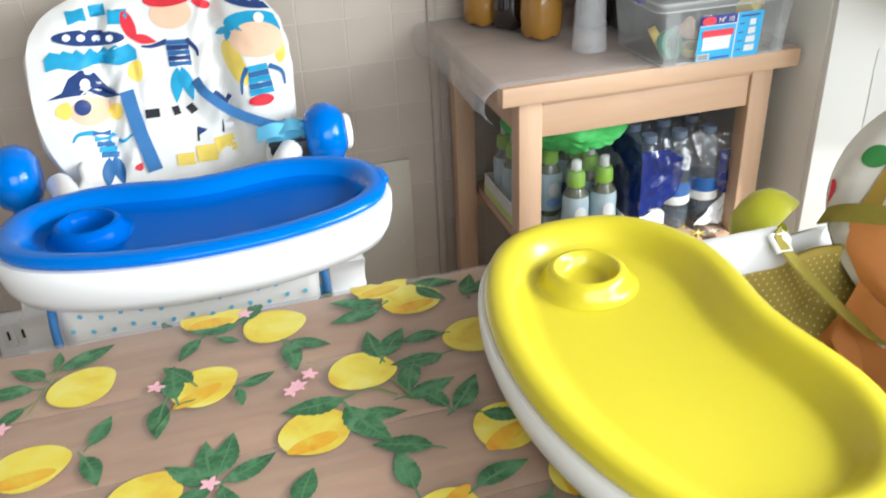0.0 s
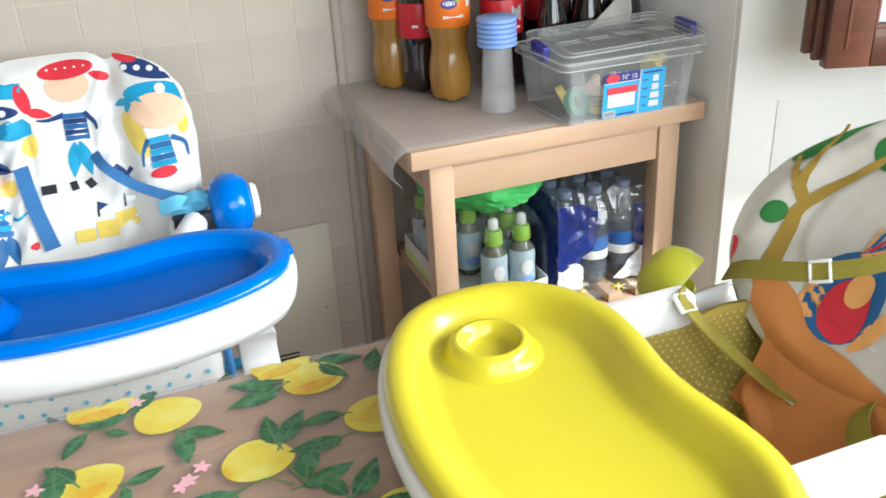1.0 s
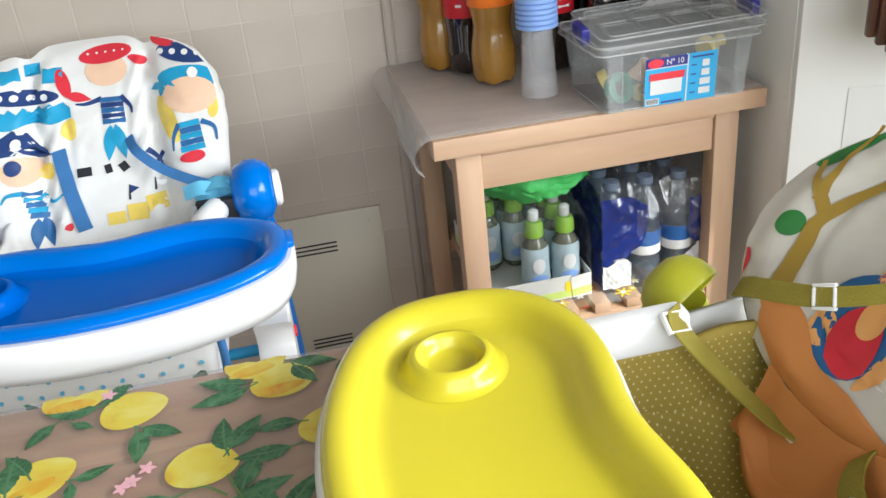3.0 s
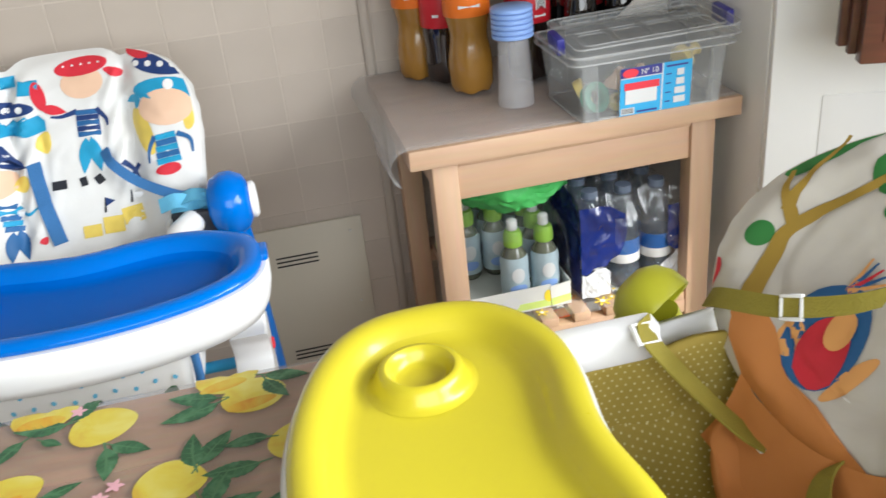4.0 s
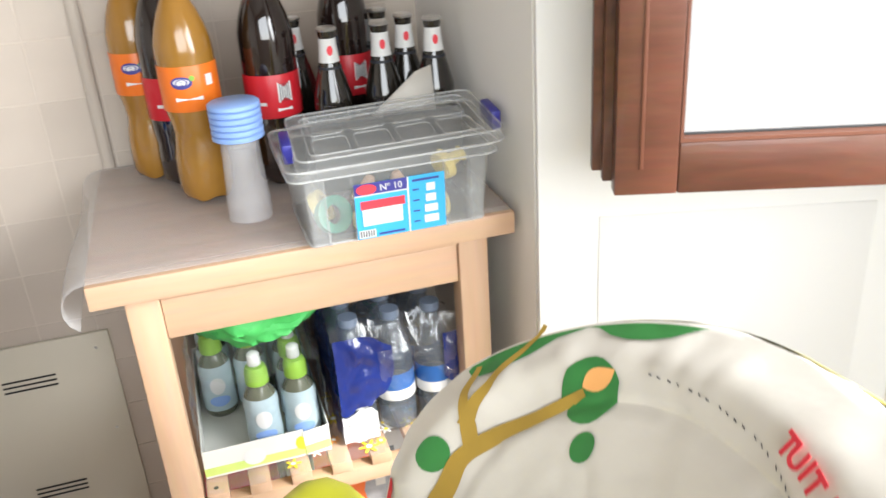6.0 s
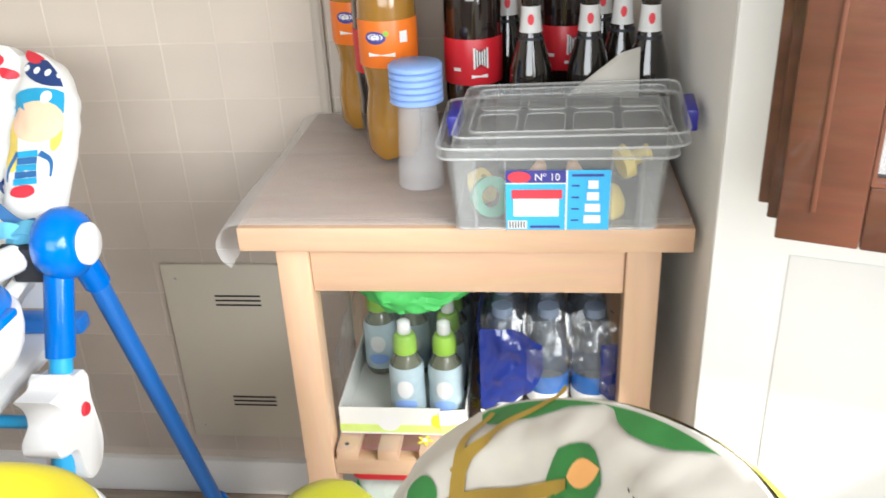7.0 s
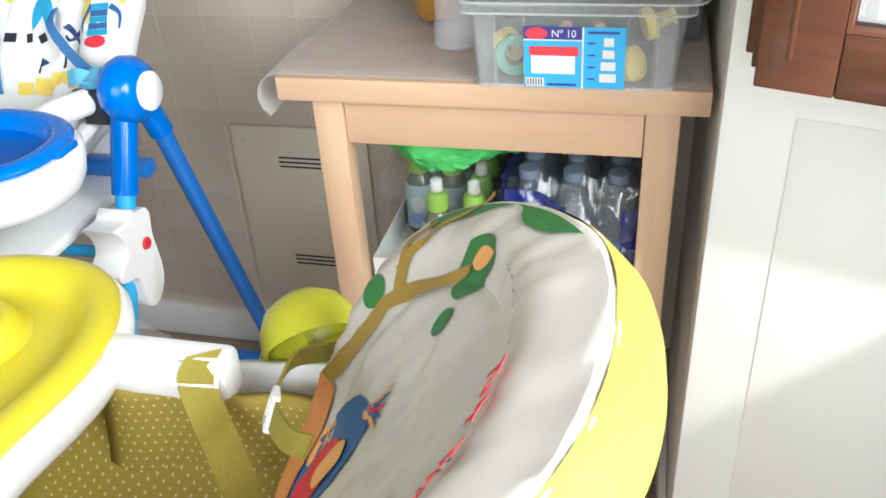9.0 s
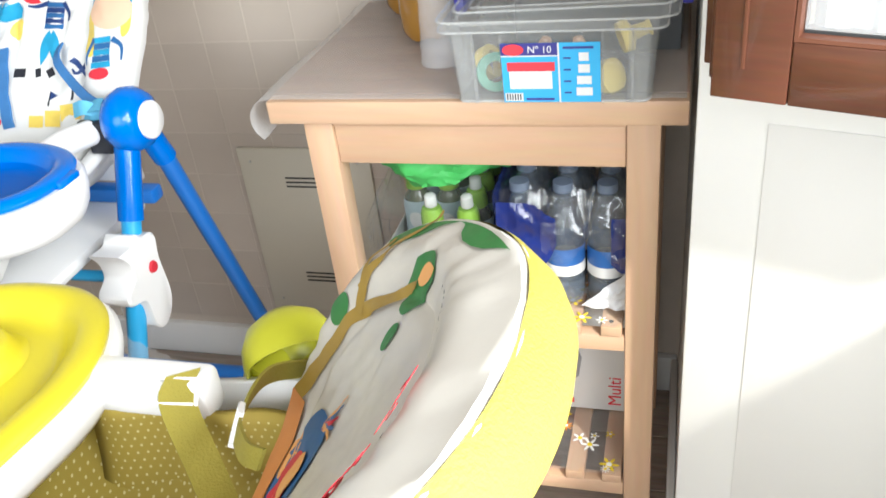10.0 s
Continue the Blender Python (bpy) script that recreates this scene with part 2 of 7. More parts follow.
def clear_film(name, rough, base=0.04, gain=1.0, bump=0.4, bump_scale=30.0, haze=0.0):
    """Thin clear plastic: light passes, the surface glints."""
    m = bpy.data.materials.new(name)
    m.use_nodes = True
    nt = m.node_tree
    nt.nodes.remove(nt.nodes["Principled BSDF"])
    tc = nt.nodes.new("ShaderNodeTexCoord")
    nz = nt.nodes.new("ShaderNodeTexNoise")
    nz.inputs["Scale"].default_value, nz.inputs["Detail"].default_value = bump_scale, 4
    nt.links.new(tc.outputs["Object"], nz.inputs["Vector"])
    bp = nt.nodes.new("ShaderNodeBump")
    bp.inputs["Strength"].default_value, bp.inputs["Distance"].default_value = bump, 0.003
    nt.links.new(nz.outputs["Fac"], bp.inputs["Height"])
    lw = nt.nodes.new("ShaderNodeLayerWeight")
    lw.inputs["Blend"].default_value = 0.5
    nt.links.new(bp.outputs["Normal"], lw.inputs["Normal"])
    fr = nt.nodes.new("ShaderNodeMath")
    fr.operation = "POWER"
    fr.inputs[1].default_value = 4.0
    nt.links.new(lw.outputs["Facing"], fr.inputs[0])
    fac = nt.nodes.new("ShaderNodeMath")
    fac.operation, fac.use_clamp = "MULTIPLY_ADD", True
    fac.inputs[1].default_value, fac.inputs[2].default_value = gain, base
    nt.links.new(fr.outputs[0], fac.inputs[0])
    clear, gloss, milk = (nt.nodes.new(k) for k in ("ShaderNodeBsdfTransparent", "ShaderNodeBsdfGlossy", "ShaderNodeBsdfDiffuse"))
    gloss.inputs["Roughness"].default_value = rough
    nt.links.new(bp.outputs["Normal"], gloss.inputs["Normal"])
    milk.inputs["Color"].default_value = (0.85, 0.85, 0.84, 1)
    body, skin = nt.nodes.new("ShaderNodeMixShader"), nt.nodes.new("ShaderNodeMixShader")
    body.inputs["Fac"].default_value = haze
    nt.links.new(clear.outputs[0], body.inputs[1])
    nt.links.new(milk.outputs[0], body.inputs[2])
    nt.links.new(fac.outputs[0], skin.inputs["Fac"])
    nt.links.new(body.outputs[0], skin.inputs[1])
    nt.links.new(gloss.outputs[0], skin.inputs[2])
    nt.links.new(skin.outputs[0], nt.nodes["Material Output"].inputs["Surface"])
    return m


M = {
    "tile": mat("beige_tile", (0.49, 0.425, 0.36), 0.32, vary=0.14, scale=5, bump=0.12, bump_scale=14, random_tone=0.03),
    "grout": mat("pale_grout", (0.55, 0.485, 0.415), 0.8, vary=0.08, scale=20, bump=0.2),
    "white_tile": mat("white_glazed_tile", (0.70, 0.685, 0.655), 0.3, vary=0.03, scale=6, bump=0.05, bump_scale=10, random_tone=0.02),
    "white_grout": mat("white_grout", (0.66, 0.645, 0.615), 0.8),
    "plaster": mat("white_plaster", (0.80, 0.79, 0.76), 0.75, vary=0.04, scale=3, bump=0.1, bump_scale=40),
    # for unseen walls and ceiling: darkened so they bounce less light
    "dim_plaster": mat("low_bounce_plaster", (0.40, 0.375, 0.34), 0.8, vary=0.05, scale=3, bump=0.1, bump_scale=40),
    "skirting": mat("white_skirting", (0.74, 0.73, 0.70), 0.45, vary=0.06, scale=6),
    "plank": wood("grey_brown_floor", (0.40, 0.32, 0.26), (0.27, 0.21, 0.17), along=(2, 14, 14), rough=0.38, rings=2.5, random_tone=0.1),
    "joint": mat("floor_joint", (0.22, 0.18, 0.15), 0.8),
    "panel": mat("cream_metal", (0.56, 0.515, 0.42), 0.45, vary=0.04, scale=4, bump=0.03),
    "trunking": mat("beige_trunking", (0.44, 0.385, 0.325), 0.45, vary=0.05, scale=6),
    "dark": mat("dark_slot", (0.02, 0.02, 0.02), 0.7),
    "birch": wood("birch", (0.53, 0.352, 0.23), (0.47, 0.30, 0.185), along=(7, 7, 0.8), rough=0.42, rings=2.0, random_tone=0.03, fine_mix=0.15),
    "birch_x": wood("birch_along_x", (0.53, 0.352, 0.23), (0.47, 0.30, 0.185), along=(0.8, 7, 7), rough=0.42, rings=2.0, random_tone=0.03, fine_mix=0.15),
    "birch_y": wood("birch_along_y", (0.53, 0.35, 0.232), (0.465, 0.295, 0.182), along=(7, 0.8, 7), rough=0.42, rings=2.0, random_tone=0.04, fine_mix=0.15),
    "top": wood("trolley_top_wood", (0.40, 0.262, 0.178), (0.315, 0.195, 0.13), along=(1.5, 9, 9), rough=0.4, rings=2.5, random_tone=0.012),
    "pine": wood("pine_table", (0.47, 0.275, 0.165), (0.36, 0.20, 0.115), along=(1.2, 9, 9), rough=0.4, rings=2.6),
    "mahogany": wood("brown_window_wood", (0.105, 0.036, 0.019), (0.062, 0.020, 0.010), along=(2, 2, 14), rough=0.4, rings=2.0, coat=0.2),
    "mahogany_edge": mat("worn_orange_edge", (0.115, 0.040, 0.021), 0.45, vary=0.15),
    "vinyl": clear_film("clear_vinyl", 0.13, 0.07, 0.9, 0.9, 7.0, 0.09),
    "vinyl_mat": mat("milky_vinyl", (0.86, 0.85, 0.84), 0.30, alpha=0.19, vary=0.03, scale=3, bump=0.1, bump_scale=5),
    "lemon": printed("lemon_print", ((0.66, 0.44, 0.05), (0.71, 0.58, 0.07), (0.74, 0.66, 0.16)), 22),
    "lemon_orange": printed("ripe_lemon_print", ((0.66, 0.26, 0.02), (0.70, 0.40, 0.03), (0.70, 0.52, 0.06)), 34),
    "leaf": printed("leaf_print", ((0.028, 0.095, 0.042), (0.045, 0.155, 0.065), (0.11, 0.26, 0.13)), 55),
    "leaf_vein": mat("leaf_vein_print", (0.09, 0.22, 0.10), 0.4),
    "blossom": mat("pink_blossom_print", (0.82, 0.45, 0.50), 0.45, vary=0.2, scale=40),
    "stem": mat("stem_print", (0.12, 0.22, 0.07), 0.5),
    "blue": mat("blue_plastic", (0.0, 0.108, 0.50), 0.2, vary=0.04, coat=0.0, spec=0.06),
    # lighter copy of the tray blue, with the rim's gloss put into the colour
    "blue_rim": mat("gloss_lit_blue_plastic", (0.0, 0.15, 0.60), 0.12, vary=0.04, coat=0.0, spec=0.35),
    "blue_tube": mat("blue_painted_steel", (0.015, 0.16, 0.55), 0.3, vary=0.06, coat=0.3),
    "cyan_tube": mat("light_blue_painted_steel", (0.03, 0.38, 0.72), 0.3, vary=0.05, coat=0.3),
    "white": mat("white_plastic", (0.87, 0.87, 0.86), 0.3, vary=0.02, coat=0.2),
    "yellow": mat("yellow_plastic", (0.60, 0.51, 0.026), 0.3, vary=0.04, coat=0.25, sss=0.0),
    "olive": mat("olive_plastic", (0.46, 0.455, 0.03), 0.3, vary=0.05),
    "strap_o": mat("olive_webbing", (0.30, 0.25, 0.035), 0.75, vary=0.12, scale=60, bump=0.5, bump_scale=400),
    "olive_cloth": mat("olive_cloth", (0.35, 0.26, 0.045), 0.75, vary=0.15, scale=14, bump=0.5, bump_scale=25),
    "dot_pale": mat("pale_dots", (0.62, 0.55, 0.26), 0.75),
    "orange_cloth": mat("orange_cloth", (0.64, 0.25, 0.07), 0.7, vary=0.1, scale=10, bump=0.4, bump_scale=18),
    "cream_cloth": mat("cream_coated_cloth", (0.65, 0.615, 0.55), 0.42, vary=0.05, scale=6, bump=0.9, bump_scale=11),
    "white_cloth": mat("white_coated_cloth", (0.77, 0.765, 0.74), 0.5, vary=0.04, scale=6, bump=0.6, bump_scale=16),
    "p_red": mat("red_print", (0.66, 0.03, 0.05), 0.55, vary=0.12, scale=30),
    "p_navy": mat("navy_print", (0.015, 0.045, 0.17), 0.55, vary=0.2, scale=30),
    "p_cyan": mat("cyan_print", (0.02, 0.32, 0.55), 0.55, vary=0.2, scale=30),
    "p_mid": mat("blue_print", (0.025, 0.13, 0.33), 0.55, vary=0.15, scale=30),
    "p_skin": mat("peach_print", (0.82, 0.55, 0.38), 0.55, vary=0.05, scale=30),
    "p_yellow": mat("yellow_print", (0.82, 0.62, 0.12), 0.55, vary=0.12, scale=30),
    "p_black": mat("black_print", (0.02, 0.022, 0.03), 0.55),
    "p_white": mat("white_print", (0.82, 0.82, 0.80), 0.55),
    "p_green": mat("green_print", (0.035, 0.20, 0.045), 0.55, vary=0.12, scale=30),
    "p_bark": mat("ochre_print", (0.36, 0.23, 0.035), 0.55, vary=0.1, scale=30),
    "p_peach": mat("orange_print", (0.85, 0.42, 0.14), 0.55),
    "strap_b": mat("blue_webbing", (0.05, 0.19, 0.45), 0.7, vary=0.1, scale=50, bump=0.4, bump_scale=400),
    "strap_c": mat("light_blue_webbing", (0.14, 0.48, 0.70), 0.7, vary=0.1, scale=50, bump=0.4, bump_scale=400),
    "rubber": mat("grey_rubber", (0.24, 0.28, 0.34), 0.5, vary=0.1),
    "steel": mat("zinc_steel", (0.6, 0.6, 0.6), 0.3, metal=1.0),
}

# ---- the room ----
def wall_block(name, x0, x1, y0, y1, z0, z1, material, label):
    return solid(name, boxed(x0, x1, y0, y1, z0, z1), material, label, "wall", kind="structure", flat=True)


CEIL = 2.65
wall_north = wall_block("wall_north", -1.9, EAST_RETURN + 0.12, NORTH + 0.0011, NORTH + 0.14, FLOOR - 0.1, CEIL, M["grout"], "kitchen wall covered with small square beige tiles")
wall_return = wall_block("wall_return", EAST_RETURN + 0.004, EAST_RETURN + 0.10, SOUTH_FACE + 0.02, NORTH + 0.006, FLOOR - 0.1, CEIL, M["plaster"], "narrow white side of a projecting wall corner")
# the splayed white wall beside the window
SPLAY = pose(EAST_RETURN, SOUTH_FACE, 0, 0, 0, -17)
bm = boxed(0.0, 0.62, 0.0, 0.10, FLOOR - 0.1, CEIL, bevel=0.004)
bm.transform(SPLAY)
wall_corner = solid("wall_corner", bm, M["plaster"], "splayed white plastered wall beside the window", "wall", kind="structure")
bm = boxed(0.083, 0.455, -0.0018, -0.0003, FLOOR + 0.001, 0.862, bevel=0.0006)
bm.transform(SPLAY)
solid("wall_panel", bm, M["white_tile"], "flush white board on the splayed wall", "panel", kind="structure")
W0, W1, WZ0, WZ1 = -0.45, 0.96, 0.90, 1.80
bm = bmesh.new()
box(bm, EAST, EAST + 0.2, W1, 1.35, FLOOR - 0.1, CEIL)
box(bm, EAST, EAST + 0.2, -1.6, W0, FLOOR - 0.1, CEIL)
box(bm, EAST, EAST + 0.2, W0, W1, FLOOR - 0.1, WZ0)
box(bm, EAST, EAST + 0.2, W0, W1, WZ1, CEIL)
wall_east = solid("wall_east", bm, M["plaster"], "plain white window wall with a pale sill line", "wall", kind="structure", flat=True)
# West and south walls and ceiling are unseen; their grey holds down bounced light
wall_block("wall_west", -1.9, -1.78, -1.6, NORTH + 0.006, FLOOR - 0.1, CEIL, M["dim_plaster"], "unseen wall closing the kitchen, warm grey to cut bounce light")
# South wall: its opening is made up to go with the rear fill lamp
bm = bmesh.new()
box(bm, -1.78, -0.63, -1.6, -1.48, FLOOR - 0.1, CEIL)
box(bm, 1.53, EAST, -1.6, -1.48, FLOOR - 0.1, CEIL)
box(bm, -0.63, 1.53, -1.6, -1.48, FLOOR - 0.1, 0.98)
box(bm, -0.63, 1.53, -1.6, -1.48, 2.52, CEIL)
solid("wall_south", bm, M["dim_plaster"], "unseen warm grey wall behind the camera with an opening added for fill light", "wall", kind="structure", flat=True)
solid("ceiling", boxed(-1.9, EAST + 0.2, -1.6, NORTH + 0.14, CEIL, CEIL + 0.1), M["dim_plaster"], "unseen ceiling, warm grey to cut bounce light", "ceiling", kind="structure", flat=True)
floor = solid("floor", boxed(-1.9, EAST + 0.2, -1.6, NORTH + 0.006, FLOOR - 0.1, FLOOR - 0.003), M["joint"], "grey-brown wood-look plank floor", "floor", kind="structure", flat=True)
bm = boxed(-1.78, EAST_RETURN, NORTH - 0.016, NORTH + 0.005, FLOOR, 0.045, bevel=0.004)
solid("baseboard", bm, M["skirting"], "low white skirting along the tiled wall", "baseboard", kind="structure")
bm = boxed(EAST_RETURN - 0.012, EAST_RETURN + 0.003, SOUTH_FACE + 0.02, NORTH - 0.017, FLOOR, 0.045, bevel=0.003)
solid("baseboard_return", bm, M["skirting"], "low white skirting on the wall corner", "baseboard", kind="structure")
bm = boxed(EAST - 0.014, EAST - 0.001, -1.475, 1.140, FLOOR, 0.045, bevel=0.003)
solid("baseboard_east", bm, M["skirting"], "low white skirting under the window", "baseboard", kind="structure")
bm = boxed(EAST - 0.014, EAST - 0.001, W1 + 0.02, 1.150, 0.90, 0.93, bevel=0.004)
solid("trim", bm, M["skirting"], "thin white ledge on the window wall", "trim", kind="structure")
bm = boxed(EAST - 0.03, EAST + 0.12, W0 + 0.002, W1 - 0.002, WZ0 + 0.001, WZ0 + 0.025, bevel=0.004)
solid("window_sill", bm, M["white_tile"], "white stone window sill", "sill", kind="structure")

# conduit beside the trolley
conduit = thing("cable_conduit", "slim cream cable trunking running up the tiled wall", "conduit", (0.575, NORTH, FLOOR))
part("trunking", boxed(0.566, 0.586, NORTH - 0.011, NORTH - 0.001, 0.05, 2.3, bevel=0.003), M["trunking"], conduit)
part("cover_strip", boxed(0.570, 0.582, NORTH - 0.0135, NORTH - 0.0112, 0.05, 2.3, bevel=0.001), M["trunking"], conduit)

# utility panel in the tiled wall
panel = thing("access_panel", "cream metal access panel with slotted vents in the wall", "panel", (0.352, NORTH, 0.11))
pdoor = part("panel_door", boxed(0.200, 0.506, NORTH - 0.010, NORTH - 0.0005, 0.112, 0.540, bevel=0.003), M["panel"], panel)
for z0 in (0.447, 0.198):
    for k in range(3):
        part("vent_slot", boxed(0.304, 0.398, NORTH - 0.0118, NORTH - 0.0102, z0 + k * 0.0105, z0 + k * 0.0105 + 0.0032), M["dark"], panel, "dark slot")
for sx, sz in ((0.228, 0.508), (0.478, 0.508), (0.228, 0.142), (0.478, 0.142), (0.478, 0.325)):
    part("screw", lathe(bmesh.new(), [(0.0, 0.002), (0.002, 0.0018), (0.003, 0)], 10, (sx, NORTH - 0.0102, sz), Euler((radians(90), 0, 0)).to_matrix().to_4x4()), M["steel"], panel)

# wall outlet
outlet = thing("wall_outlet", "white three-module wall outlet plate low on the tiled wall", "outlet", (-0.40, NORTH, 0.26))
part("plate", boxed(-0.46, -0.345, NORTH - 0.012, NORTH - 0.0008, 0.215, 0.325, bevel=0.004), M["white"], outlet)
for k in range(3):
    part("socket", boxed(-0.444 + k * 0.030, -0.419 + k * 0.030, NORTH - 0.015, NORTH - 0.0122, 0.240, 0.300, bevel=0.002), M["plaster"], outlet)
    part("hole", boxed(-0.434 + k * 0.030, -0.429 + k * 0.030, NORTH - 0.0165, NORTH - 0.0152, 0.26, 0.282), M["dark"], outlet)

# ---- the open window sash ----
sash = thing("window_sash", "dark reddish-brown wooden casement sash standing open with a net curtain", "window", (1.612, 0.968, 0.98))
HING, FREE = Vector((1.612, 0.968, 0)), Vector((1.144, 1.137, 0))
ax = (FREE - HING).normalized()
an = Vector((-ax.y, ax.x, 0))
LEN = (FREE - HING).length
SM = Matrix(((ax.x, an.x, 0, HING.x), (ax.y, an.y, 0, HING.y), (0, 0, 1, 0), (0, 0, 0, 1)))
if an.y > 0:
    SM = SM @ Matrix.Diagonal((1, -1, 1, 1))


def on_sash(bm):
    bm.transform(SM)
    return bm


Z0, Z1 = 0.966, 1.77
# three stepped layers: inner face, rebate, outer lip
for nm, dy0, dy1, g, low in (("stile", 0.0, 0.024, -0.020, 0.0), ("rebate", -0.014, -0.0005, -0.010, 0.008), ("lip", -0.030, -0.0145, 0.0, 0.016)):
    part(nm, on_sash(boxed(LEN - 0.088, LEN + g, dy0, dy1, Z0 + low, Z1 + g, bevel=0.002)), M["mahogany"], sash)
    part(nm, on_sash(boxed(-g, 0.086, dy0, dy1, Z0 + low, Z1 + g, bevel=0.002)), M["mahogany"], sash)
    part("rail", on_sash(boxed(0.0865, LEN - 0.0885, dy0, dy1, Z0 + low, Z0 + 0.058, bevel=0.002)), M["mahogany"], sash)
    part("rail", on_sash(boxed(0.0865, LEN - 0.0885, dy0, dy1, Z1 - 0.08, Z1 + g, bevel=0.002)), M["mahogany"], sash)
part("edge_bead", on_sash(boxed(LEN - 0.050, LEN - 0.046, 0.0242, 0.0256, Z0 + 0.03, Z1 - 0.02, bevel=0.0006)), M["mahogany_edge"], sash, "worn orange groove line")
for a in ((LEN - 0.092, LEN - 0.0885, Z0 + 0.058, Z1 - 0.08), (0.0865, LEN - 0.092, Z0 + 0.0582, Z0 + 0.062)):
    part("glazing_bead", on_sash(boxed(a[0], a[1], 0.010, 0.0235, a[2], a[3])), M["mahogany_edge"], sash)
glass_m = mat("window_glass", (0.95, 0.97, 0.97), 0.03, alpha=0.16, vary=0.0)
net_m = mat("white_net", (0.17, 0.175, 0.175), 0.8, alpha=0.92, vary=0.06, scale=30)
lace_m = mat("white_lace", (0.42, 0.42, 0.41), 0.8, alpha=0.9)
pane = part("pane", on_sash(boxed(0.087, LEN - 0.0925, 0.003, 0.006, Z0 + 0.059, Z1 - 0.081)), glass_m, sash)
pane.visible_shadow = False
bm = bmesh.new()
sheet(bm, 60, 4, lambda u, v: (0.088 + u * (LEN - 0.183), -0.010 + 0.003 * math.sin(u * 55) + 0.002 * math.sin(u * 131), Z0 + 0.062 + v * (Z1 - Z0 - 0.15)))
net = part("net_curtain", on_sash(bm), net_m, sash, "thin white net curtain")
rnd = random.Random(4)
for r in range(4):
    for k in range(5):
        cx, cz = 0.13 + k * 0.098 + (r % 2) * 0.04, Z0 + 0.10 + r * 0.13
        bm = bmesh.new()
        pts = [Vector((cx + (0.006 + 0.0042 * t) * math.cos(t + k), -0.0055, cz + (0.006 + 0.0042 * t) * math.sin(t + k))) for t in [i * 0.35 for i in range(22)]]
        ribbon(bm, pts, ((0, 0, 1), (0.3, 0, 1)), 0.007, 0.0004)
        if cx < LEN - 0.13:
            part("lace_scroll", on_sash(bm), lace_m, net)
        else:
            bm.free()
part("weather_strip", on_sash(boxed(0.0875, LEN - 0.093, 0.0065, 0.0095, Z0 + 0.059, Z0 + 0.064)), M["dark"], sash)
for hz in (1.10, 1.65):
    part("hinge", lathe(bmesh.new(), [(0, -0.04), (0.008, -0.038), (0.008, 0.038), (0, 0.04)], 14, (1.626, 0.960, hz)), M["steel"], sash)

# fixed window frame in the opening
wf = thing("window_1", "dark brown wooden window frame in the white wall", "window", (EAST, 0.2, WZ0), kind="structure")
for a in ((W0, W0 + 0.05, WZ0 + 0.026, WZ1), (W1 - 0.05, W1 - 0.001, WZ0 + 0.026, WZ1)):
    part("jamb", boxed(EAST + 0.02, EAST + 0.09, a[0] + 0.001, a[1], a[2], a[3] - 0.001, bevel=0.004), M["mahogany"], wf)
part("head", boxed(EAST + 0.02, EAST + 0.09, W0 + 0.051, W1 - 0.051, WZ1 - 0.05, WZ1 - 0.001, bevel=0.004), M["mahogany"], wf)

# ---- trolley ----
TX0, TX1, TY0, TY1 = 0.561, 1.142, 1.373, 1.853
trolley = thing("kitchen_trolley", "birch wood kitchen trolley with two slatted shelves on castors", "trolley", (0.85, 1.61, FLOOR))
part("top_front", boxed(TX0, TX1, TY0, TY0 + 0.0300, 0.816, 0.850, bevel=0.0025), M["birch_x"], trolley)
part("top_board", boxed(TX0, TX1, TY0 + 0.0302, TY1, 0.816, 0.850, bevel=0.0005), M["top"], trolley)
for lx, ly, bottom in ((0.600, 1.398, 0.022), (1.063, 1.398, FLOOR), (0.600, 1.790, 0.022), (1.063, 1.790, FLOOR)):
    part("leg", boxed(lx, lx + 0.045, ly, ly + 0.040, bottom, 0.8155, bevel=0.003), M["birch"], trolley)
for y0, y1 in ((1.404, 1.424), (1.802, 1.822)):
    part("apron", boxed(0.6455, 1.0625, y0, y1, 0.740, 0.800, bevel=0.002), M["birch_x"], trolley)
for y0 in (1.400, 1.800):
    part("top_rail", boxed(0.6455, 1.0625, y0, y0 + 0.026, 0.8005, 0.8155, bevel=0.002), M["birch_x"], trolley)
for x0 in (0.611, 1.074):
    part("side_apron", boxed(x0, x0 + 0.022, 1.4385, 1.7895, 0.740, 0.815, bevel=0.002), M["birch_y"], trolley)
SHELVES = (0.452, 0.132)
for zs in SHELVES:
    for y0 in (1.399, 1.800):
        part("shelf_rail", boxed(0.6455, 1.0625, y0, y0 + 0.024, zs - 0.030, zs - 0.0005, bevel=0.002), M["birch_x"], trolley)
    for k in range(7):
        x0 = 0.650 + k * 0.0628
        part("slat", boxed(x0, x0 + 0.032, 1.396, 1.826, zs, zs + 0.018, bevel=0.0015), M["birch_y"], trolley)
    for x0 in (0.652, 1.054):
        for yy in (1.412,):
            part("screw", lathe(bmesh.new(), [(0.0, 0.0012), (0.003, 0.001), (0.004, 0)], 10, (x0 + 0.012 if x0 < 1 else x0 - 0.012, yy, zs + 0.0181)), M["dark"], trolley)
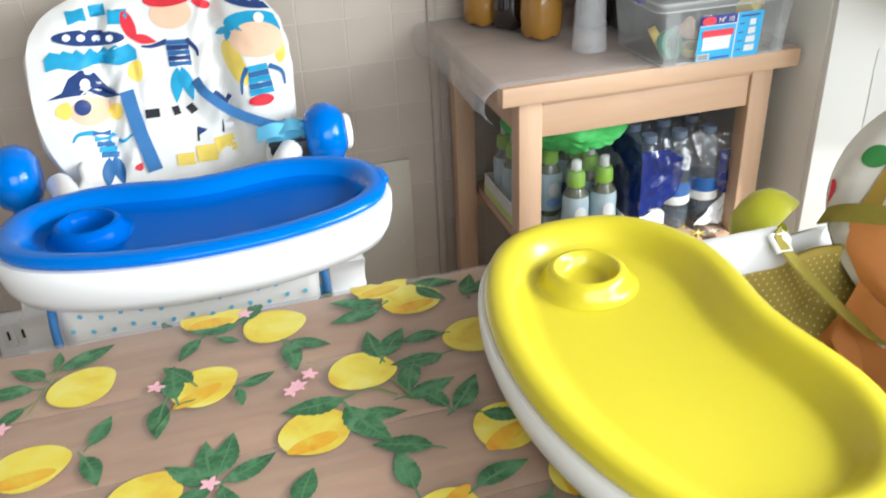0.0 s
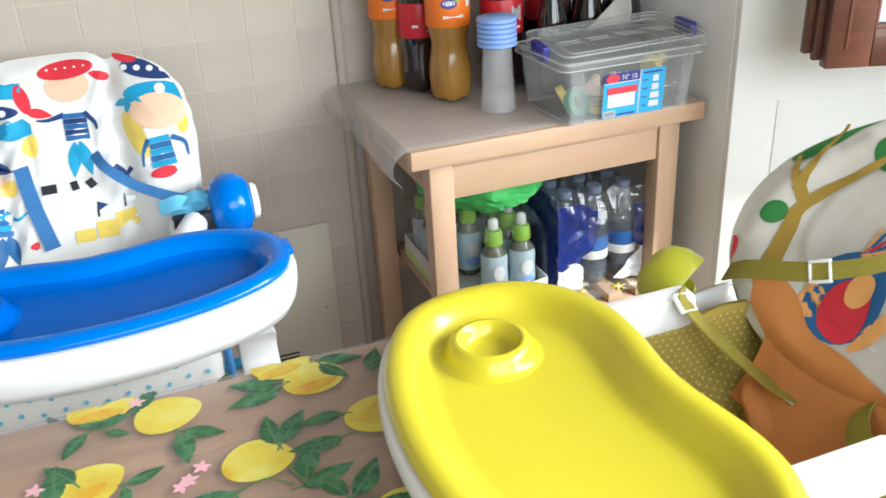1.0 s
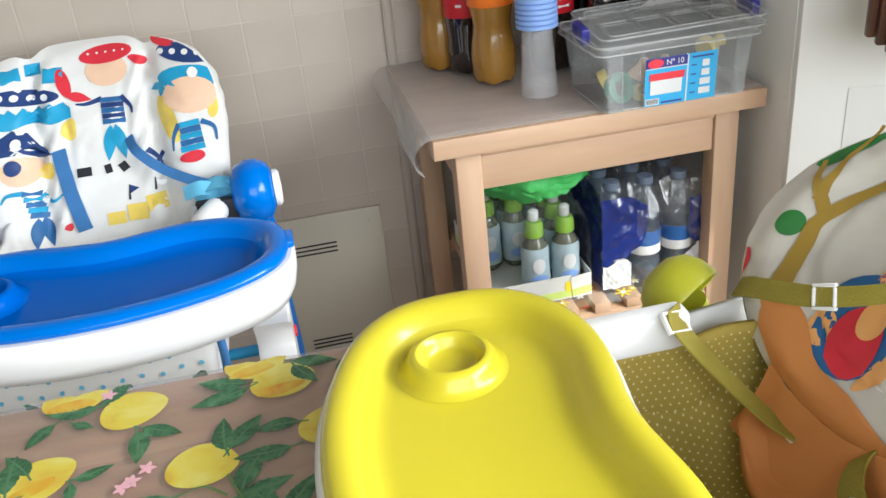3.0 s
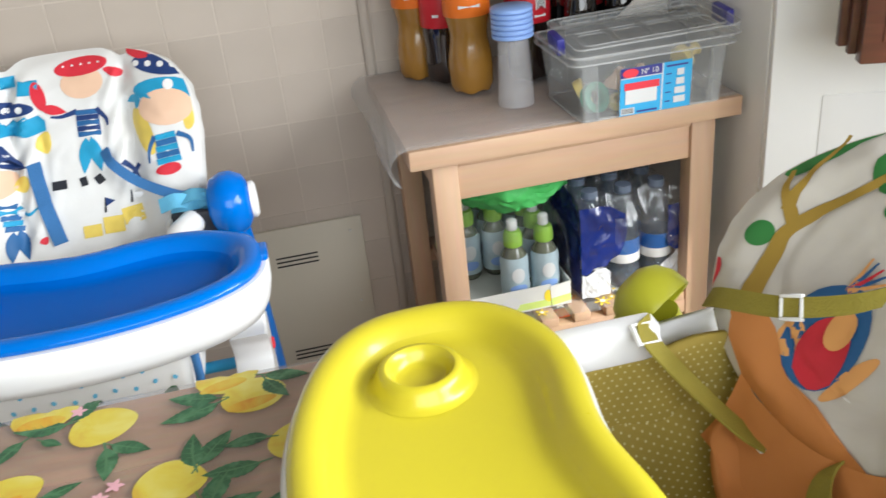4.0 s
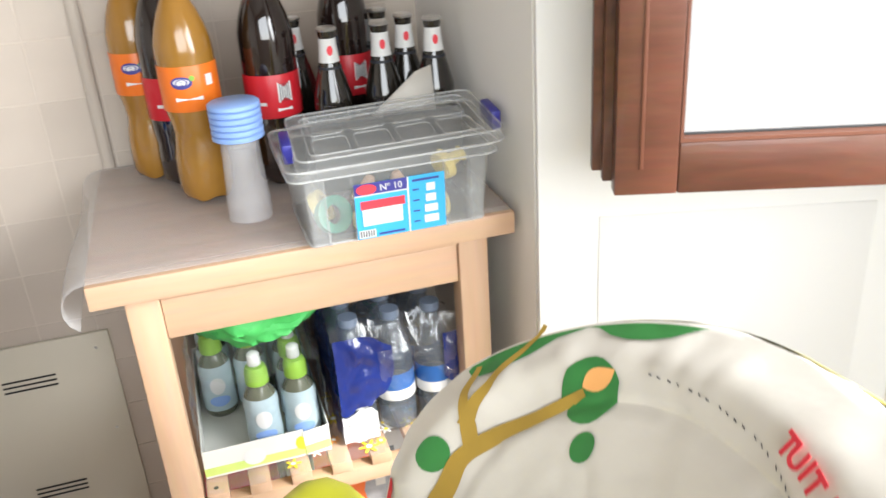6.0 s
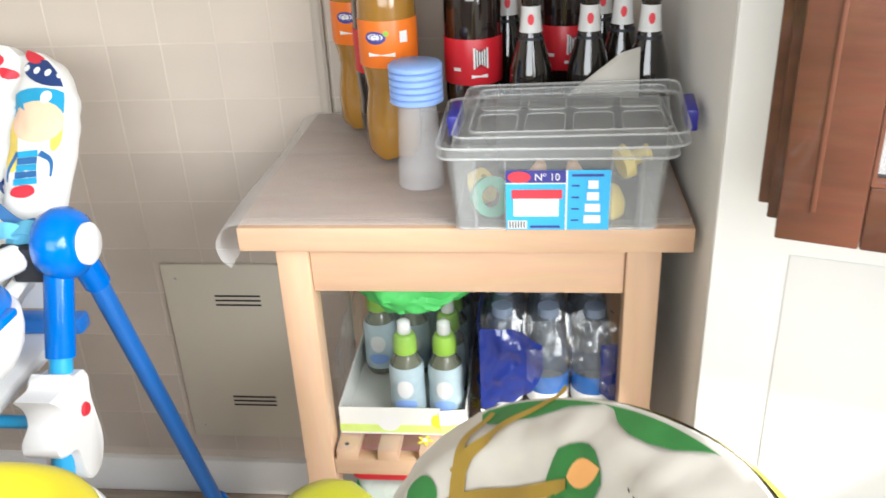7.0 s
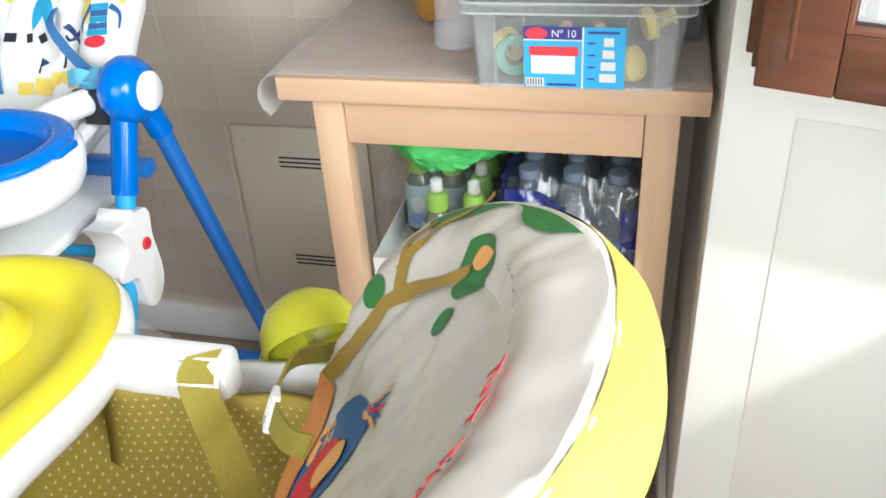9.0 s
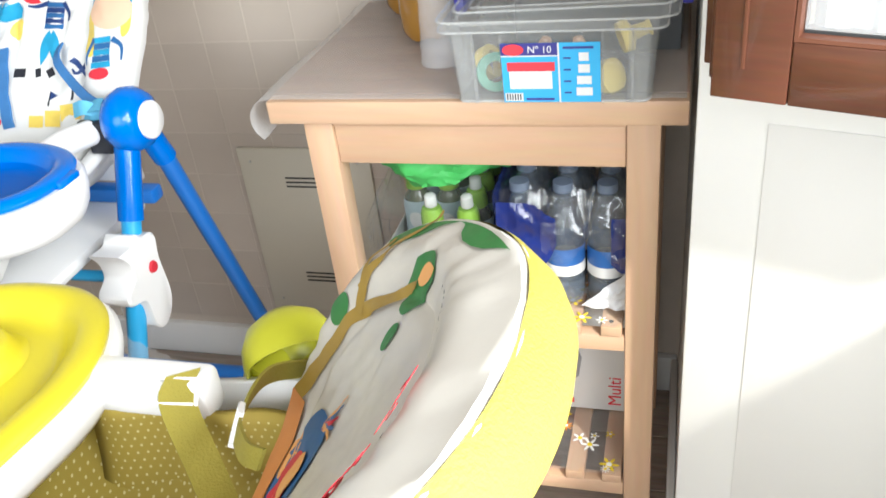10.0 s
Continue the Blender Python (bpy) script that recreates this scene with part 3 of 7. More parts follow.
for lx, ly in ((0.6225, 1.418), (0.6225, 1.81)):
    c = part("castor", boxed(lx - 0.016, lx + 0.016, ly - 0.016, ly + 0.016, 0.016, 0.0215, bevel=0.001), M["steel"], trolley, "zinc castor plate")
    part("fork", boxed(lx - 0.013, lx + 0.013, ly - 0.006, ly + 0.022, -0.012, 0.0155, bevel=0.003), M["steel"], c)
    for s in (-1, 1):
        w = [(0, -0.007), (0.020, -0.007), (0.026, -0.004), (0.0265, 0.0), (0.026, 0.004), (0.020, 0.007), (0, 0.007)]
        part("wheel", lathe(bmesh.new(), w, 24, (lx + s * 0.021, ly + 0.012, FLOOR + 0.0266), Euler((0, radians(90), 0)).to_matrix().to_4x4()), M["rubber"], c, "grey rubber wheel")

# vinyl sheet over the trolley top, curling down over the free end
bm = bmesh.new()


def mat_place(u, v):
    y = TY0 + 0.004 + v * 0.474
    run = u * 0.66
    fall = 0.082 + 0.012 * math.sin(v * 5 + 0.5)
    if run > fall:
        return (TX0 + 0.002 + (run - fall) * (TX1 - TX0 - 0.006) / (0.66 - fall), y, 0.8525)
    a = (fall - run) / 0.034
    return (TX0 + 0.002 - 0.034 * math.sin(min(a, 2.6)) - 0.004 * math.sin(v * 7), y - 0.006 * a * math.sin(v * 3), 0.8525 - 0.034 * (1 - math.cos(min(a, 2.6))))


sheet(bm, 44, 14, mat_place)
vm = solid("vinyl_mat", bm, M["vinyl_mat"], "milky clear vinyl sheet curling over the edge of the trolley top", "mat")
mod = vm.modifiers.new("thickness", "SOLIDIFY")
mod.thickness, mod.offset = 0.0008, 1

# ---- table and cloth ----
TBX0, TBX1, TBY0, TBY1 = -1.25, 0.462, 0.22, 1.002
table = thing("dining_table", "pine dining table with square legs under a clear cloth", "table", (-0.4, 0.6, FLOOR))
for k in range(6):
    d = (TBY1 - TBY0 - 0.01) / 6
    part("board", boxed(TBX0, TBX1 - 0.005, TBY0 + 0.005 + k * d + 0.0003, TBY0 + 0.005 + (k + 1) * d, 0.718, 0.7475, bevel=0.002), M["pine"], table)
for lx in (TBX0 + 0.05, TBX1 - 0.12):
    for ly in (TBY0 + 0.05, TBY1 - 0.12):
        part("leg", boxed(lx, lx + 0.065, ly, ly + 0.065, FLOOR, 0.7175, bevel=0.004), M["pine"], table)
for y0 in (TBY0 + 0.06, TBY1 - 0.085):
    part("apron", boxed(TBX0 + 0.116, TBX1 - 0.121, y0, y0 + 0.022, 0.63, 0.7175, bevel=0.002), M["pine"], table)
for x0 in (TBX0 + 0.06, TBX1 - 0.085):
    part("apron", boxed(x0, x0 + 0.022, TBY0 + 0.116, TBY1 - 0.121, 0.63, 0.7175, bevel=0.002), M["pine"], table)

cloth = thing("tablecloth", "clear vinyl tablecloth printed with lemons and green leaves", "tablecloth", (-0.4, 0.6, 0.749))


def cloth_z(x, y):
    """Height of the cloth over the table, with the hang past its edges."""
    return 0.7502 + 0.0010 * (1 + math.sin(x * 9 + 2 * math.sin(y * 7))) + 0.0006 * math.sin(y * 31 + x * 12)


def cloth_place(a, b, up=0.0):
    """a, b on the unrolled cloth; past the edges it bends down."""
    x, y, z = a, b, 0.0
    drop = 0.0
    if a > TBX1:
        e = a - TBX1
        x, drop = TBX1 + 0.006 * (1 - math.exp(-e / 0.01)) + 0.10 * e + up, e
    if b > TBY1:
        e = b - TBY1
        y, drop = TBY1 + 0.006 * (1 - math.exp(-e / 0.01)) + 0.06 * e + 0.012 * math.sin(a * 21) * e / 0.2 + up, drop + e if a <= TBX1 else max(drop, e)
        if a > TBX1:
            x, y = TBX1 + 0.05 * (a - TBX1) + 0.5 * min(a - TBX1, e), TBY1 + 0.05 * e + 0.5 * min(a - TBX1, e)
    return Vector((x, y, cloth_z(min(a, TBX1), min(b, TBY1)) - drop + (up if drop == 0 else 0)))


bm = bmesh.new()
sheet(bm, 120, 60, lambda u, v: cloth_place(TBX0 + u * (TBX1 + 0.18 - TBX0), TBY0 + v * (TBY1 + 0.17 - TBY0)))
part("vinyl", bm, M["vinyl"], cloth, "clear vinyl with soft creases")


def print_on_cloth(name, pts, material, up, rings=2):
    return part(name, flat_shape(bmesh.new(), pts, rings, lambda a, b: cloth_place(a, b, up)), material, cloth)


def cloth_lemon(x, y, turn, size=0.038, ripe=False, seed=0):
    c, s = math.cos(radians(turn)), math.sin(radians(turn))
    pts = []
    for i in range(28):
        t = 2 * math.pi * i / 28
        r = size * (1 + 0.03 * math.sin(3 * t + seed))
        a, b = r * math.cos(t) * (0.98 + 0.09 * max(0, math.cos(t)) ** 9), r * 0.90 * math.sin(t)
        pts.append((x + a * c - b * s, y + a * s + b * c))
    print_on_cloth("lemon_print", pts, M["lemon"], 0.0005, 3)
    blush = oval(x - 0.35 * size * s, y - 0.45 * size * c, size * 0.75, size * 0.28, turn, 18, 0.05, seed)
    if ripe:
        print_on_cloth("lemon_blush_print", blush, M["lemon_orange"], 0.0007)


def cloth_leaf(x, y, turn, length=0.06, width=0.026):
    c, s = math.cos(radians(turn)), math.sin(radians(turn))
    bend = 0.22 * math.sin(x * 310 + y * 170)

    def on_leaf(a, b):
        b += bend * a * a / length
        return (x + a * c - b * s, y + a * s + b * c)
    n = 16
    up = [(length * i / n, width / 2 * math.sin(math.pi * (i / n) ** 0.80) * (1 + (0.07 if i % 2 else -0.05))) for i in range(n + 1)]
    print_on_cloth("leaf_print", [on_leaf(*p) for p in up + [(a, -b) for a, b in up[-2:0:-1]]], M["leaf"], 0.0006, 3)
    bm = bmesh.new()
    flat_shape(bm, [on_leaf(*p) for p in ((-0.22 * length, -0.0009), (0, -0.0010), (0.5 * length, -0.0008), (0.97 * length, 0), (0.5 * length, 0.0008), (0, 0.0010), (-0.22 * length, 0.0009))], 1, lambda a, b: cloth_place(a, b, 0.0009))
    for k in range(1, 6):
        for side in (-1, 1):
            a, w = length * (0.12 + 0.14 * k), side * width * 0.40 * math.sin(math.pi * (0.16 + 0.14 * k) ** 0.80)
            flat_shape(bm, [on_leaf(*p) for p in ((a, 0), (a + 0.10 * length, w), (a + 0.012 * length + 0.0009, 0))], 1, lambda a, b: cloth_place(a, b, 0.0009))
    part("leaf_vein_print", bm, M["leaf_vein"], cloth)


def cloth_blossom(x, y, seed=0):
    rnd = random.Random(seed)
    for k in range(5):
        a = k * 72 + rnd.uniform(-15, 15)
        print_on_cloth("blossom_print", leaf_outline(x, y, a, 0.011, 0.006, 4), M["blossom"], 0.0013, 1)


LEMONS = [(-0.099, 0.902, 30, 0), (0.029, 0.857, 25, 1), (0.115, 0.948, 10, 0), (0.197, 0.825, -5, 0), (0.285, 0.948, 10, 1), (0.133, 0.745, 15, 1),
          (0.335, 0.850, 20, 0), (-0.140, 0.785, 10, 1), (-0.031, 0.705, 40, 0), (0.318, 0.690, 30, 1), (0.045, 0.995, 5, 1), (-0.24, 0.95, 60, 0), (0.255, 0.995, 15, 1)]
for k, (x, y, turn, ripe) in enumerate(LEMONS):
    cloth_lemon(x, y, turn, 0.037, bool(ripe), k)
LEAVES = [(-0.125, 0.945, 20, 0.065), (-0.13, 0.95, 75, 0.03), (-0.15, 0.915, 170, 0.06), (-0.14, 0.93, 130, 0.05), (-0.155, 0.885, 215, 0.04),
          (-0.012, 0.842, 250, 0.055), (0.0, 0.845, 100, 0.06), (0.018, 0.868, 120, 0.05), (0.068, 0.845, 5, 0.04), (0.065, 0.84, 280, 0.03)]
LEAVES_B = [(0.03, 0.712, 105, 0.055), (0.035, 0.715, 65, 0.06), (0.03, 0.708, 150, 0.055), (0.042, 0.705, 15, 0.055), (0.03, 0.70, 200, 0.05),
            (0.222, 0.842, 105, 0.055), (0.226, 0.842, 60, 0.06), (0.238, 0.775, 80, 0.06), (0.232, 0.765, 5, 0.06), (0.17, 0.785, 190, 0.065)]
LEAVES_C = [(0.17, 0.772, 285, 0.075), (0.18, 0.757, -25, 0.05), (0.245, 0.955, 168, 0.06), (0.245, 0.945, 205, 0.065), (0.30, 0.985, -20, 0.055),
            (0.30, 0.975, -70, 0.05), (0.075, 0.965, 185, 0.06), (0.08, 0.97, 45, 0.05), (0.125, 0.905, -75, 0.055), (0.13, 0.91, -30, 0.05)]
LEAVES_D = [(0.30, 0.865, 170, 0.05), (0.29, 0.825, 190, 0.06), (0.27, 0.735, 110, 0.05), (0.275, 0.73, 40, 0.06), (0.3, 0.715, -30, 0.05), (0.24, 0.685, 150, 0.06),
            (0.36, 0.94, 20, 0.055), (0.355, 0.935, 80, 0.05), (0.39, 0.905, -35, 0.06), (-0.085, 0.80, 60, 0.045), (-0.09, 0.785, -60, 0.05), (0.03, 0.95, 225, 0.045), (0.05, 0.945, -35, 0.03)]
for row in LEAVES + LEAVES_B + LEAVES_C + LEAVES_D:
    cloth_leaf(row[0], row[1], row[2], row[3], row[3] * 0.42)
for k, (x, y) in enumerate(((-0.175, 0.855), (-0.02, 0.872), (0.128, 0.822), (0.142, 0.838), (0.028, 0.705), (0.085, 0.985), (0.12, 0.815))):
    cloth_blossom(x, y, k)
for a, b, c in (((-0.15, 0.87), (-0.13, 0.93), (-0.125, 0.945)), ((-0.02, 0.80), (0.0, 0.83), (0.02, 0.835)), ((0.17, 0.78), (0.20, 0.79), (0.225, 0.77)), ((0.225, 0.80), (0.232, 0.78), (0.24, 0.76))):
    pts = curve_points([(*a, 0), (*b, 0), (*c, 0)], 5)
    bm = bmesh.new()
    ribbon(bm, [cloth_place(p.x, p.y, 0.0022) for p in pts], ((0.5, 0.5, 0), (0.5, 0.5, 0)), 0.0028, 0.0002)
    part("stem_print", bm, M["stem"], cloth)
# the pattern goes on over the hang and the far end of the cloth
rnd = random.Random(11)
spots = [(0.53, 0.93), (0.55, 0.80), (0.56, 0.62), (0.54, 0.45), (0.20, 1.10), (-0.05, 1.09), (-0.3, 1.08), (0.40, 1.08)]
spots += [(x, y) for x in (-1.1, -0.9, -0.7, -0.5, -0.32) for y in (0.35, 0.55, 0.76, 0.92)] + [(x, y) for x in (-0.15, 0.05, 0.22, 0.37) for y in (0.32, 0.5, 0.61)]
for k, (x, y) in enumerate(spots):
    x, y, t = x + rnd.uniform(-0.03, 0.03), y + rnd.uniform(-0.02, 0.02), rnd.uniform(0, 360)
    cloth_lemon(x, y, t, 0.036, rnd.random() < 0.5, k)
    for j in range(4):
        a = t + 120 + j * 65 + rnd.uniform(-20, 20)
        cloth_leaf(x + 0.045 * math.cos(radians(a)), y + 0.045 * math.sin(radians(a)), a + rnd.uniform(-40, 40), rnd.uniform(0.045, 0.065), 0.024)

# ---- high chairs ----
TRAY_A = 0.262


def tray_outline(n=96, grow=0.0, a=TRAY_A):
    """Kidney outline: bowed front towards -y, waisted rear."""
    base, b = [], PAD["tray_b"]
    for i in range(n):
        t = 2 * math.pi * i / n
        c, s = math.cos(t), math.sin(t)
        u = a * math.copysign(abs(c) ** 0.80, c)
        v = b * math.copysign(abs(s) ** 0.78, s)
        if v > 0:
            v -= PAD["waist"] * math.exp(-(u / 0.105) ** 2) * (v / b)
        else:
            v *= 1.0 + 0.10 * math.exp(-(u / 0.16) ** 2)
        base.append(Vector((u, v, 0)))
    out = []
    for i in range(n):
        d = (base[(i + 1) % n] - base[i - 1]).normalized()
        nrm = Vector((d.y, -d.x, 0))
        out.append(base[i] + nrm * grow)
    return out


def rings_mesh(bm, rows, centre, cap_last=True, cap_first=False, n=96):
    """Rows of (grow, height) round the tray outline."""
    loops = []
    for g, h in rows:
        loops.append([bm.verts.new(Vector(centre) + p + Vector((0, 0, h))) for p in tray_outline(n, g)])
    for a, b in zip(loops, loops[1:]):
        for i in range(n):
            bm.faces.new((a[i], a[(i + 1) % n], b[(i + 1) % n], b[i]))
    if cap_last:
        bm.faces.new(loops[-1])
    if cap_first:
        bm.faces.new(loops[0])
    return bm


UPB = Vector((0, 0.8, 1)).normalized()
NRM = Vector((0, -1, 0.8)).normalized()
BACK_C = Vector((0, -0.007, 0.895))
BW, BOTTOM = 0.232, 0.250
PAD = {"left": 0.214, "right": 0.214, "shell": 1.3, "top": 0.150, "lobes": 1.0, "p": 2.7, "p2": 2.7, "p3": 2.7, "thick": 1.0, "shear": 0.0, "tray_b": 0.128, "waist": 0.036, "cup_y": 0.004}


def half_width(s):
    return PAD["right"] if s > 0 else PAD["left"]


def pad_radius(s, q):
    """1 on the outline of the backrest pad, less inside."""
    q -= PAD["shear"] * s
    h, p = (PAD["top"] if q > 0 else BOTTOM), (PAD["p"] if s < 0 else PAD["p2"] if q > 0 else PAD["p3"])
    return (abs(s / half_width(s)) ** p + abs(q / h) ** p) ** (1 / p)


def pad_height(s, q):
    r = min(1.0, pad_radius(s, q))
    wing = 0.072 * min(1.0, abs(s) / BW) ** 2.2
    puff = 0.022 * (1 - r ** 5)
    side = max(0.0, 1 - ((abs(s) - 0.163) / 0.062) ** 2)
    seam = PAD["lobes"] * (1 - r ** 4) * (0.016 * side - 0.022 * math.exp(-((abs(s) - 0.098) / 0.013) ** 2) - 0.006 * math.exp(-((abs(s) - 0.050) / 0.008) ** 2) * math.exp(-((q + 0.02) / 0.06) ** 2))
    seam += PAD["lobes"] * 0.0045 * (1 - r ** 4) * math.sin(q * 95 + 5 * math.sin(s * 40)) * math.exp(-((abs(s) - 0.10) / 0.035) ** 2)
    if not PAD["lobes"]:
        # recessed middle panel, puckered outer roll
        t = math.atan2(q, s)
        puff += 0.010 * math.exp(-((r - 0.84) / 0.10) ** 2) - 0.004 * math.exp(-((r - 0.64) / 0.022) ** 2)
        puff += 0.0035 * math.sin(t * 31 + 2 * math.sin(t * 7)) * max(0.0, r - 0.68) ** 1.2 * 3.2 * (1 - r ** 8)
    wrinkle = (0.0022 + 0.0020 * PAD["lobes"]) * noise.noise(Vector((s * 22, q * 30, 1.3))) + 0.0012 * noise.noise(Vector((s * 60, q * 60, 4.0)))
    return wing + puff + seam + wrinkle


def pad_place(s, q, up=0.0):
    return BACK_C + Vector((1, 0, 0)) * s + UPB * q + Vector((0, -1, 0.25)) * (pad_height(s, q) * 0.92) + NRM * up


def pad_mesh():
    bm = bmesh.new()
    n, R = 144, 40
    old = None
    mid = bm.verts.new(pad_place(0, 0))

    def edge(t):
        c, s = math.cos(t), math.sin(t)
        p = PAD["p"] if c < 0 else PAD["p2"] if s > 0 else PAD["p3"]
        a = half_width(c) * math.copysign(abs(c) ** (2 / p), c)
        b = (PAD["top"] if s > 0 else BOTTOM) * math.copysign(abs(s) ** (2 / p), s)
        if s > 0:
            b *= 1 - PAD["lobes"] * (0.11 * math.exp(-((abs(a) - 0.098) / 0.018) ** 2))
        return a, b + PAD["shear"] * a

    def link(a, b):
        for i in range(n):
            bm.faces.new((a[i], b[i], b[(i + 1) % n], a[(i + 1) % n]))
    for k in range(1, R + 1):
        f = k / R
        ring = [bm.verts.new(pad_place(edge(2 * math.pi * i / n)[0] * f, edge(2 * math.pi * i / n)[1] * f)) for i in range(n)]
        if old is None:
            for i in range(n):
                bm.faces.new((mid, ring[i], ring[(i + 1) % n]))
        else:
            link(old, ring)
        old = ring
    for grow, depth in ((1.022, -0.010), (1.03, -0.022), (1.015, -0.036), (0.95, -0.044)) if PAD["lobes"] else ((1.008, -0.010), (1.0, -0.020)):
        ring = []
        for i in range(n):
            s, q = edge(2 * math.pi * i / n)
            puck = 1 + 0.007 * math.sin(i * 0.9 + 2 * math.sin(i * 0.21)) * (1 if grow > 1 else 0)
            p = BACK_C + Vector((1, 0, 0)) * s * grow * puck + UPB * q * grow * puck + Vector((0, -1, 0.25)) * (0.066 * min(1, abs(s) / BW) ** 2.2) + NRM * depth * PAD["thick"]
            ring.append(bm.verts.new(p))
        link(old, ring)
        old = ring
    if PAD["lobes"]:
        bm.faces.new(old)
    return bm


def pad_back():
    """Dotted cover round the edge and back of the woodland pad."""
    bm = bmesh.new()
    n = 144
    p0 = lambda t: (half_width(math.cos(t)) * math.copysign(abs(math.cos(t)) ** (2 / (PAD["p"] if math.cos(t) < 0 else PAD["p2"] if math.sin(t) > 0 else PAD["p3"])), math.cos(t)),
                    (PAD["top"] if math.sin(t) > 0 else BOTTOM) * math.copysign(abs(math.sin(t)) ** (2 / (PAD["p"] if math.cos(t) < 0 else PAD["p2"] if math.sin(t) > 0 else PAD["p3"])), math.sin(t)))
    old = None
    for grow, depth in ((1.012, -0.0035), (1.016, -0.0100), (1.008, -0.0190), (0.996, -0.032), (0.95, -0.044), (0.6, -0.050)):
        ring = []
        for i in range(n):
            s, q = p0(2 * math.pi * i / n)
            q += PAD["shear"] * s
            ring.append(bm.verts.new(BACK_C + Vector((s * grow, 0, 0)) + UPB * q * grow + Vector((0, -1, 0.25)) * (0.066 * min(1, abs(s * grow) / BW) ** 2.2) + NRM * depth))
        if old:
            for i in range(n):
                bm.faces.new((old[i], ring[i], ring[(i + 1) % n], old[(i + 1) % n]))
        old = ring
    bm.faces.new(old)
    return bm


def dots_on(place, region, step, r, parent, material, name="printed_dot"):
    """Small printed dots over a patch; place(a, b) with a, b in metres."""
    a0, a1, b0, b1 = region
    bm = bmesh.new()
    row = 0
    b = b0
    while b < b1:
        a = a0 + (step / 2 if row % 2 else 0)
        while a < a1:
            flat_shape(bm, oval(a, b, r, r, 0, 8), 1, place)
            a += step
        b += step * 0.8
        row += 1
    ob = part(name, bm, material, parent)
    ob["kind"] = "stuff"
    return ob


def high_chair(name, label, colours, tray_at, tray_z):
    """Folding high chair facing -y; the origin lies under the middle of the backrest."""
    plastic, rim, tube_m, tube2, cloth_m, seat_m, dot_m, strap = colours
    ch = thing(name, label, "high chair", (0, 0, 0))
    # frame
    for s in (-1, 1):
        turn = Euler((0, radians(90 * s), 0)).to_matrix().to_4x4()
        if dot_m is not None:
            # hollow dome, open towards the seat
            hub = part("hub", lathe(bmesh.new(), [(0, 0.034), (0.022, 0.031), (0.038, 0.020), (0.047, 0.002), (0.049, -0.016), (0.048, -0.022), (0.045, -0.021), (0.043, 0.000), (0.034, 0.016), (0.018, 0.025), (0, 0.027)], 34, (s * 0.249, -0.184, 0.780), Vector((s * 0.70, -0.48, 0.52)).to_track_quat("Z", "Y").to_matrix().to_4x4()), plastic, ch)
        else:
            hub = part("hub", lathe(bmesh.new(), [(0, -0.034), (0.030, -0.034), (0.045, -0.026), (0.054, -0.008), (0.054, 0.008), (0.045, 0.026), (0.030, 0.034), (0, 0.034)], 30, (s * 0.247, -0.192, 0.785), turn), plastic, ch)
            part("hub_cap", lathe(bmesh.new(), [(0.031, 0.0), (0.031, 0.006), (0.026, 0.0105), (0, 0.012)], 26, (s * 0.2815, -0.192, 0.785), Euler((0, radians(90 * s), 0)).to_matrix().to_4x4()), M["white"], hub)
        x = s * 0.240
        part("front_sleeve", tube(bmesh.new(), [(x, -0.205, 0.765), (x, -0.262, 0.635)], 0.021, 18), plastic, ch)
        part("front_leg", tube(bmesh.new(), [(x, -0.262, 0.634), (x, -0.556, FLOOR + 0.018)], 0.0165, 16), tube2, ch)
        part("rear_sleeve", tube(bmesh.new(), [(s * 0.247, -0.165, 0.758), (s * 0.249, -0.136, 0.690)], 0.021, 18), plastic, ch)
        part("rear_leg", tube(bmesh.new(), [(s * 0.249, -0.1355, 0.689), (s * 0.258, 0.088, 0.020)], 0.0165, 16), tube_m, ch)
        bm = bmesh.new()
        tube(bm, curve_points([(s * 0.258, 0.085, 0.040), (s * 0.262, 0.108, -0.008), (s * 0.240, 0.118, -0.028), (s * 0.19, 0.118, -0.029)], 5), 0.0235, 16, 0.9)
        part("foot", bm, plastic, ch)
        part("front_foot", tube(bmesh.new(), [(x, -0.535, -0.004), (x, -0.575, -0.028), (x * 0.9, -0.585, -0.030)], 0.0195, 16), plastic, ch)
        # height lock with its lobes
        bm = bmesh.new()
        lock = [(-0.052, 0.075), (-0.016, 0.072), (0.0, 0.085), (0.02, 0.072), (0.046, 0.062), (0.040, 0.02), (0.044, -0.05), (0.030, -0.085), (0.006, -0.10), (-0.02, -0.082), (-0.026, -0.03), (-0.060, -0.015), (-0.062, 0.005), (-0.036, 0.022), (-0.036, 0.05)]
        lo = curve_points([(p[0], p[1], 0) for p in lock] + [(lock[0][0], lock[0][1], 0)], 4)[:-1]
        for dx0, dx1, sc in ((-0.030, 0.030, 1.0),):
            r0 = [bm.verts.new((x + dx0, -0.300 + p.x * 0.94, 0.545 + p.y * 0.94)) for p in lo]
            r1 = [bm.verts.new((x + dx0 + 0.004, -0.300 + p.x, 0.545 + p.y)) for p in lo]
            r2 = [bm.verts.new((x + dx1 - 0.004, -0.300 + p.x, 0.545 + p.y)) for p in lo]
            r3 = [bm.verts.new((x + dx1, -0.300 + p.x * 0.94, 0.545 + p.y * 0.94)) for p in lo]
            for a, b in ((r0, r1), (r1, r2), (r2, r3)):
                for i in range(len(a)):
                    bm.faces.new((a[i], a[(i + 1) % len(a)], b[(i + 1) % len(a)], b[i]))
            bm.faces.new(r0)
            bm.faces.new(r3)
        lk = part("height_lock", bm, M["white"], ch)
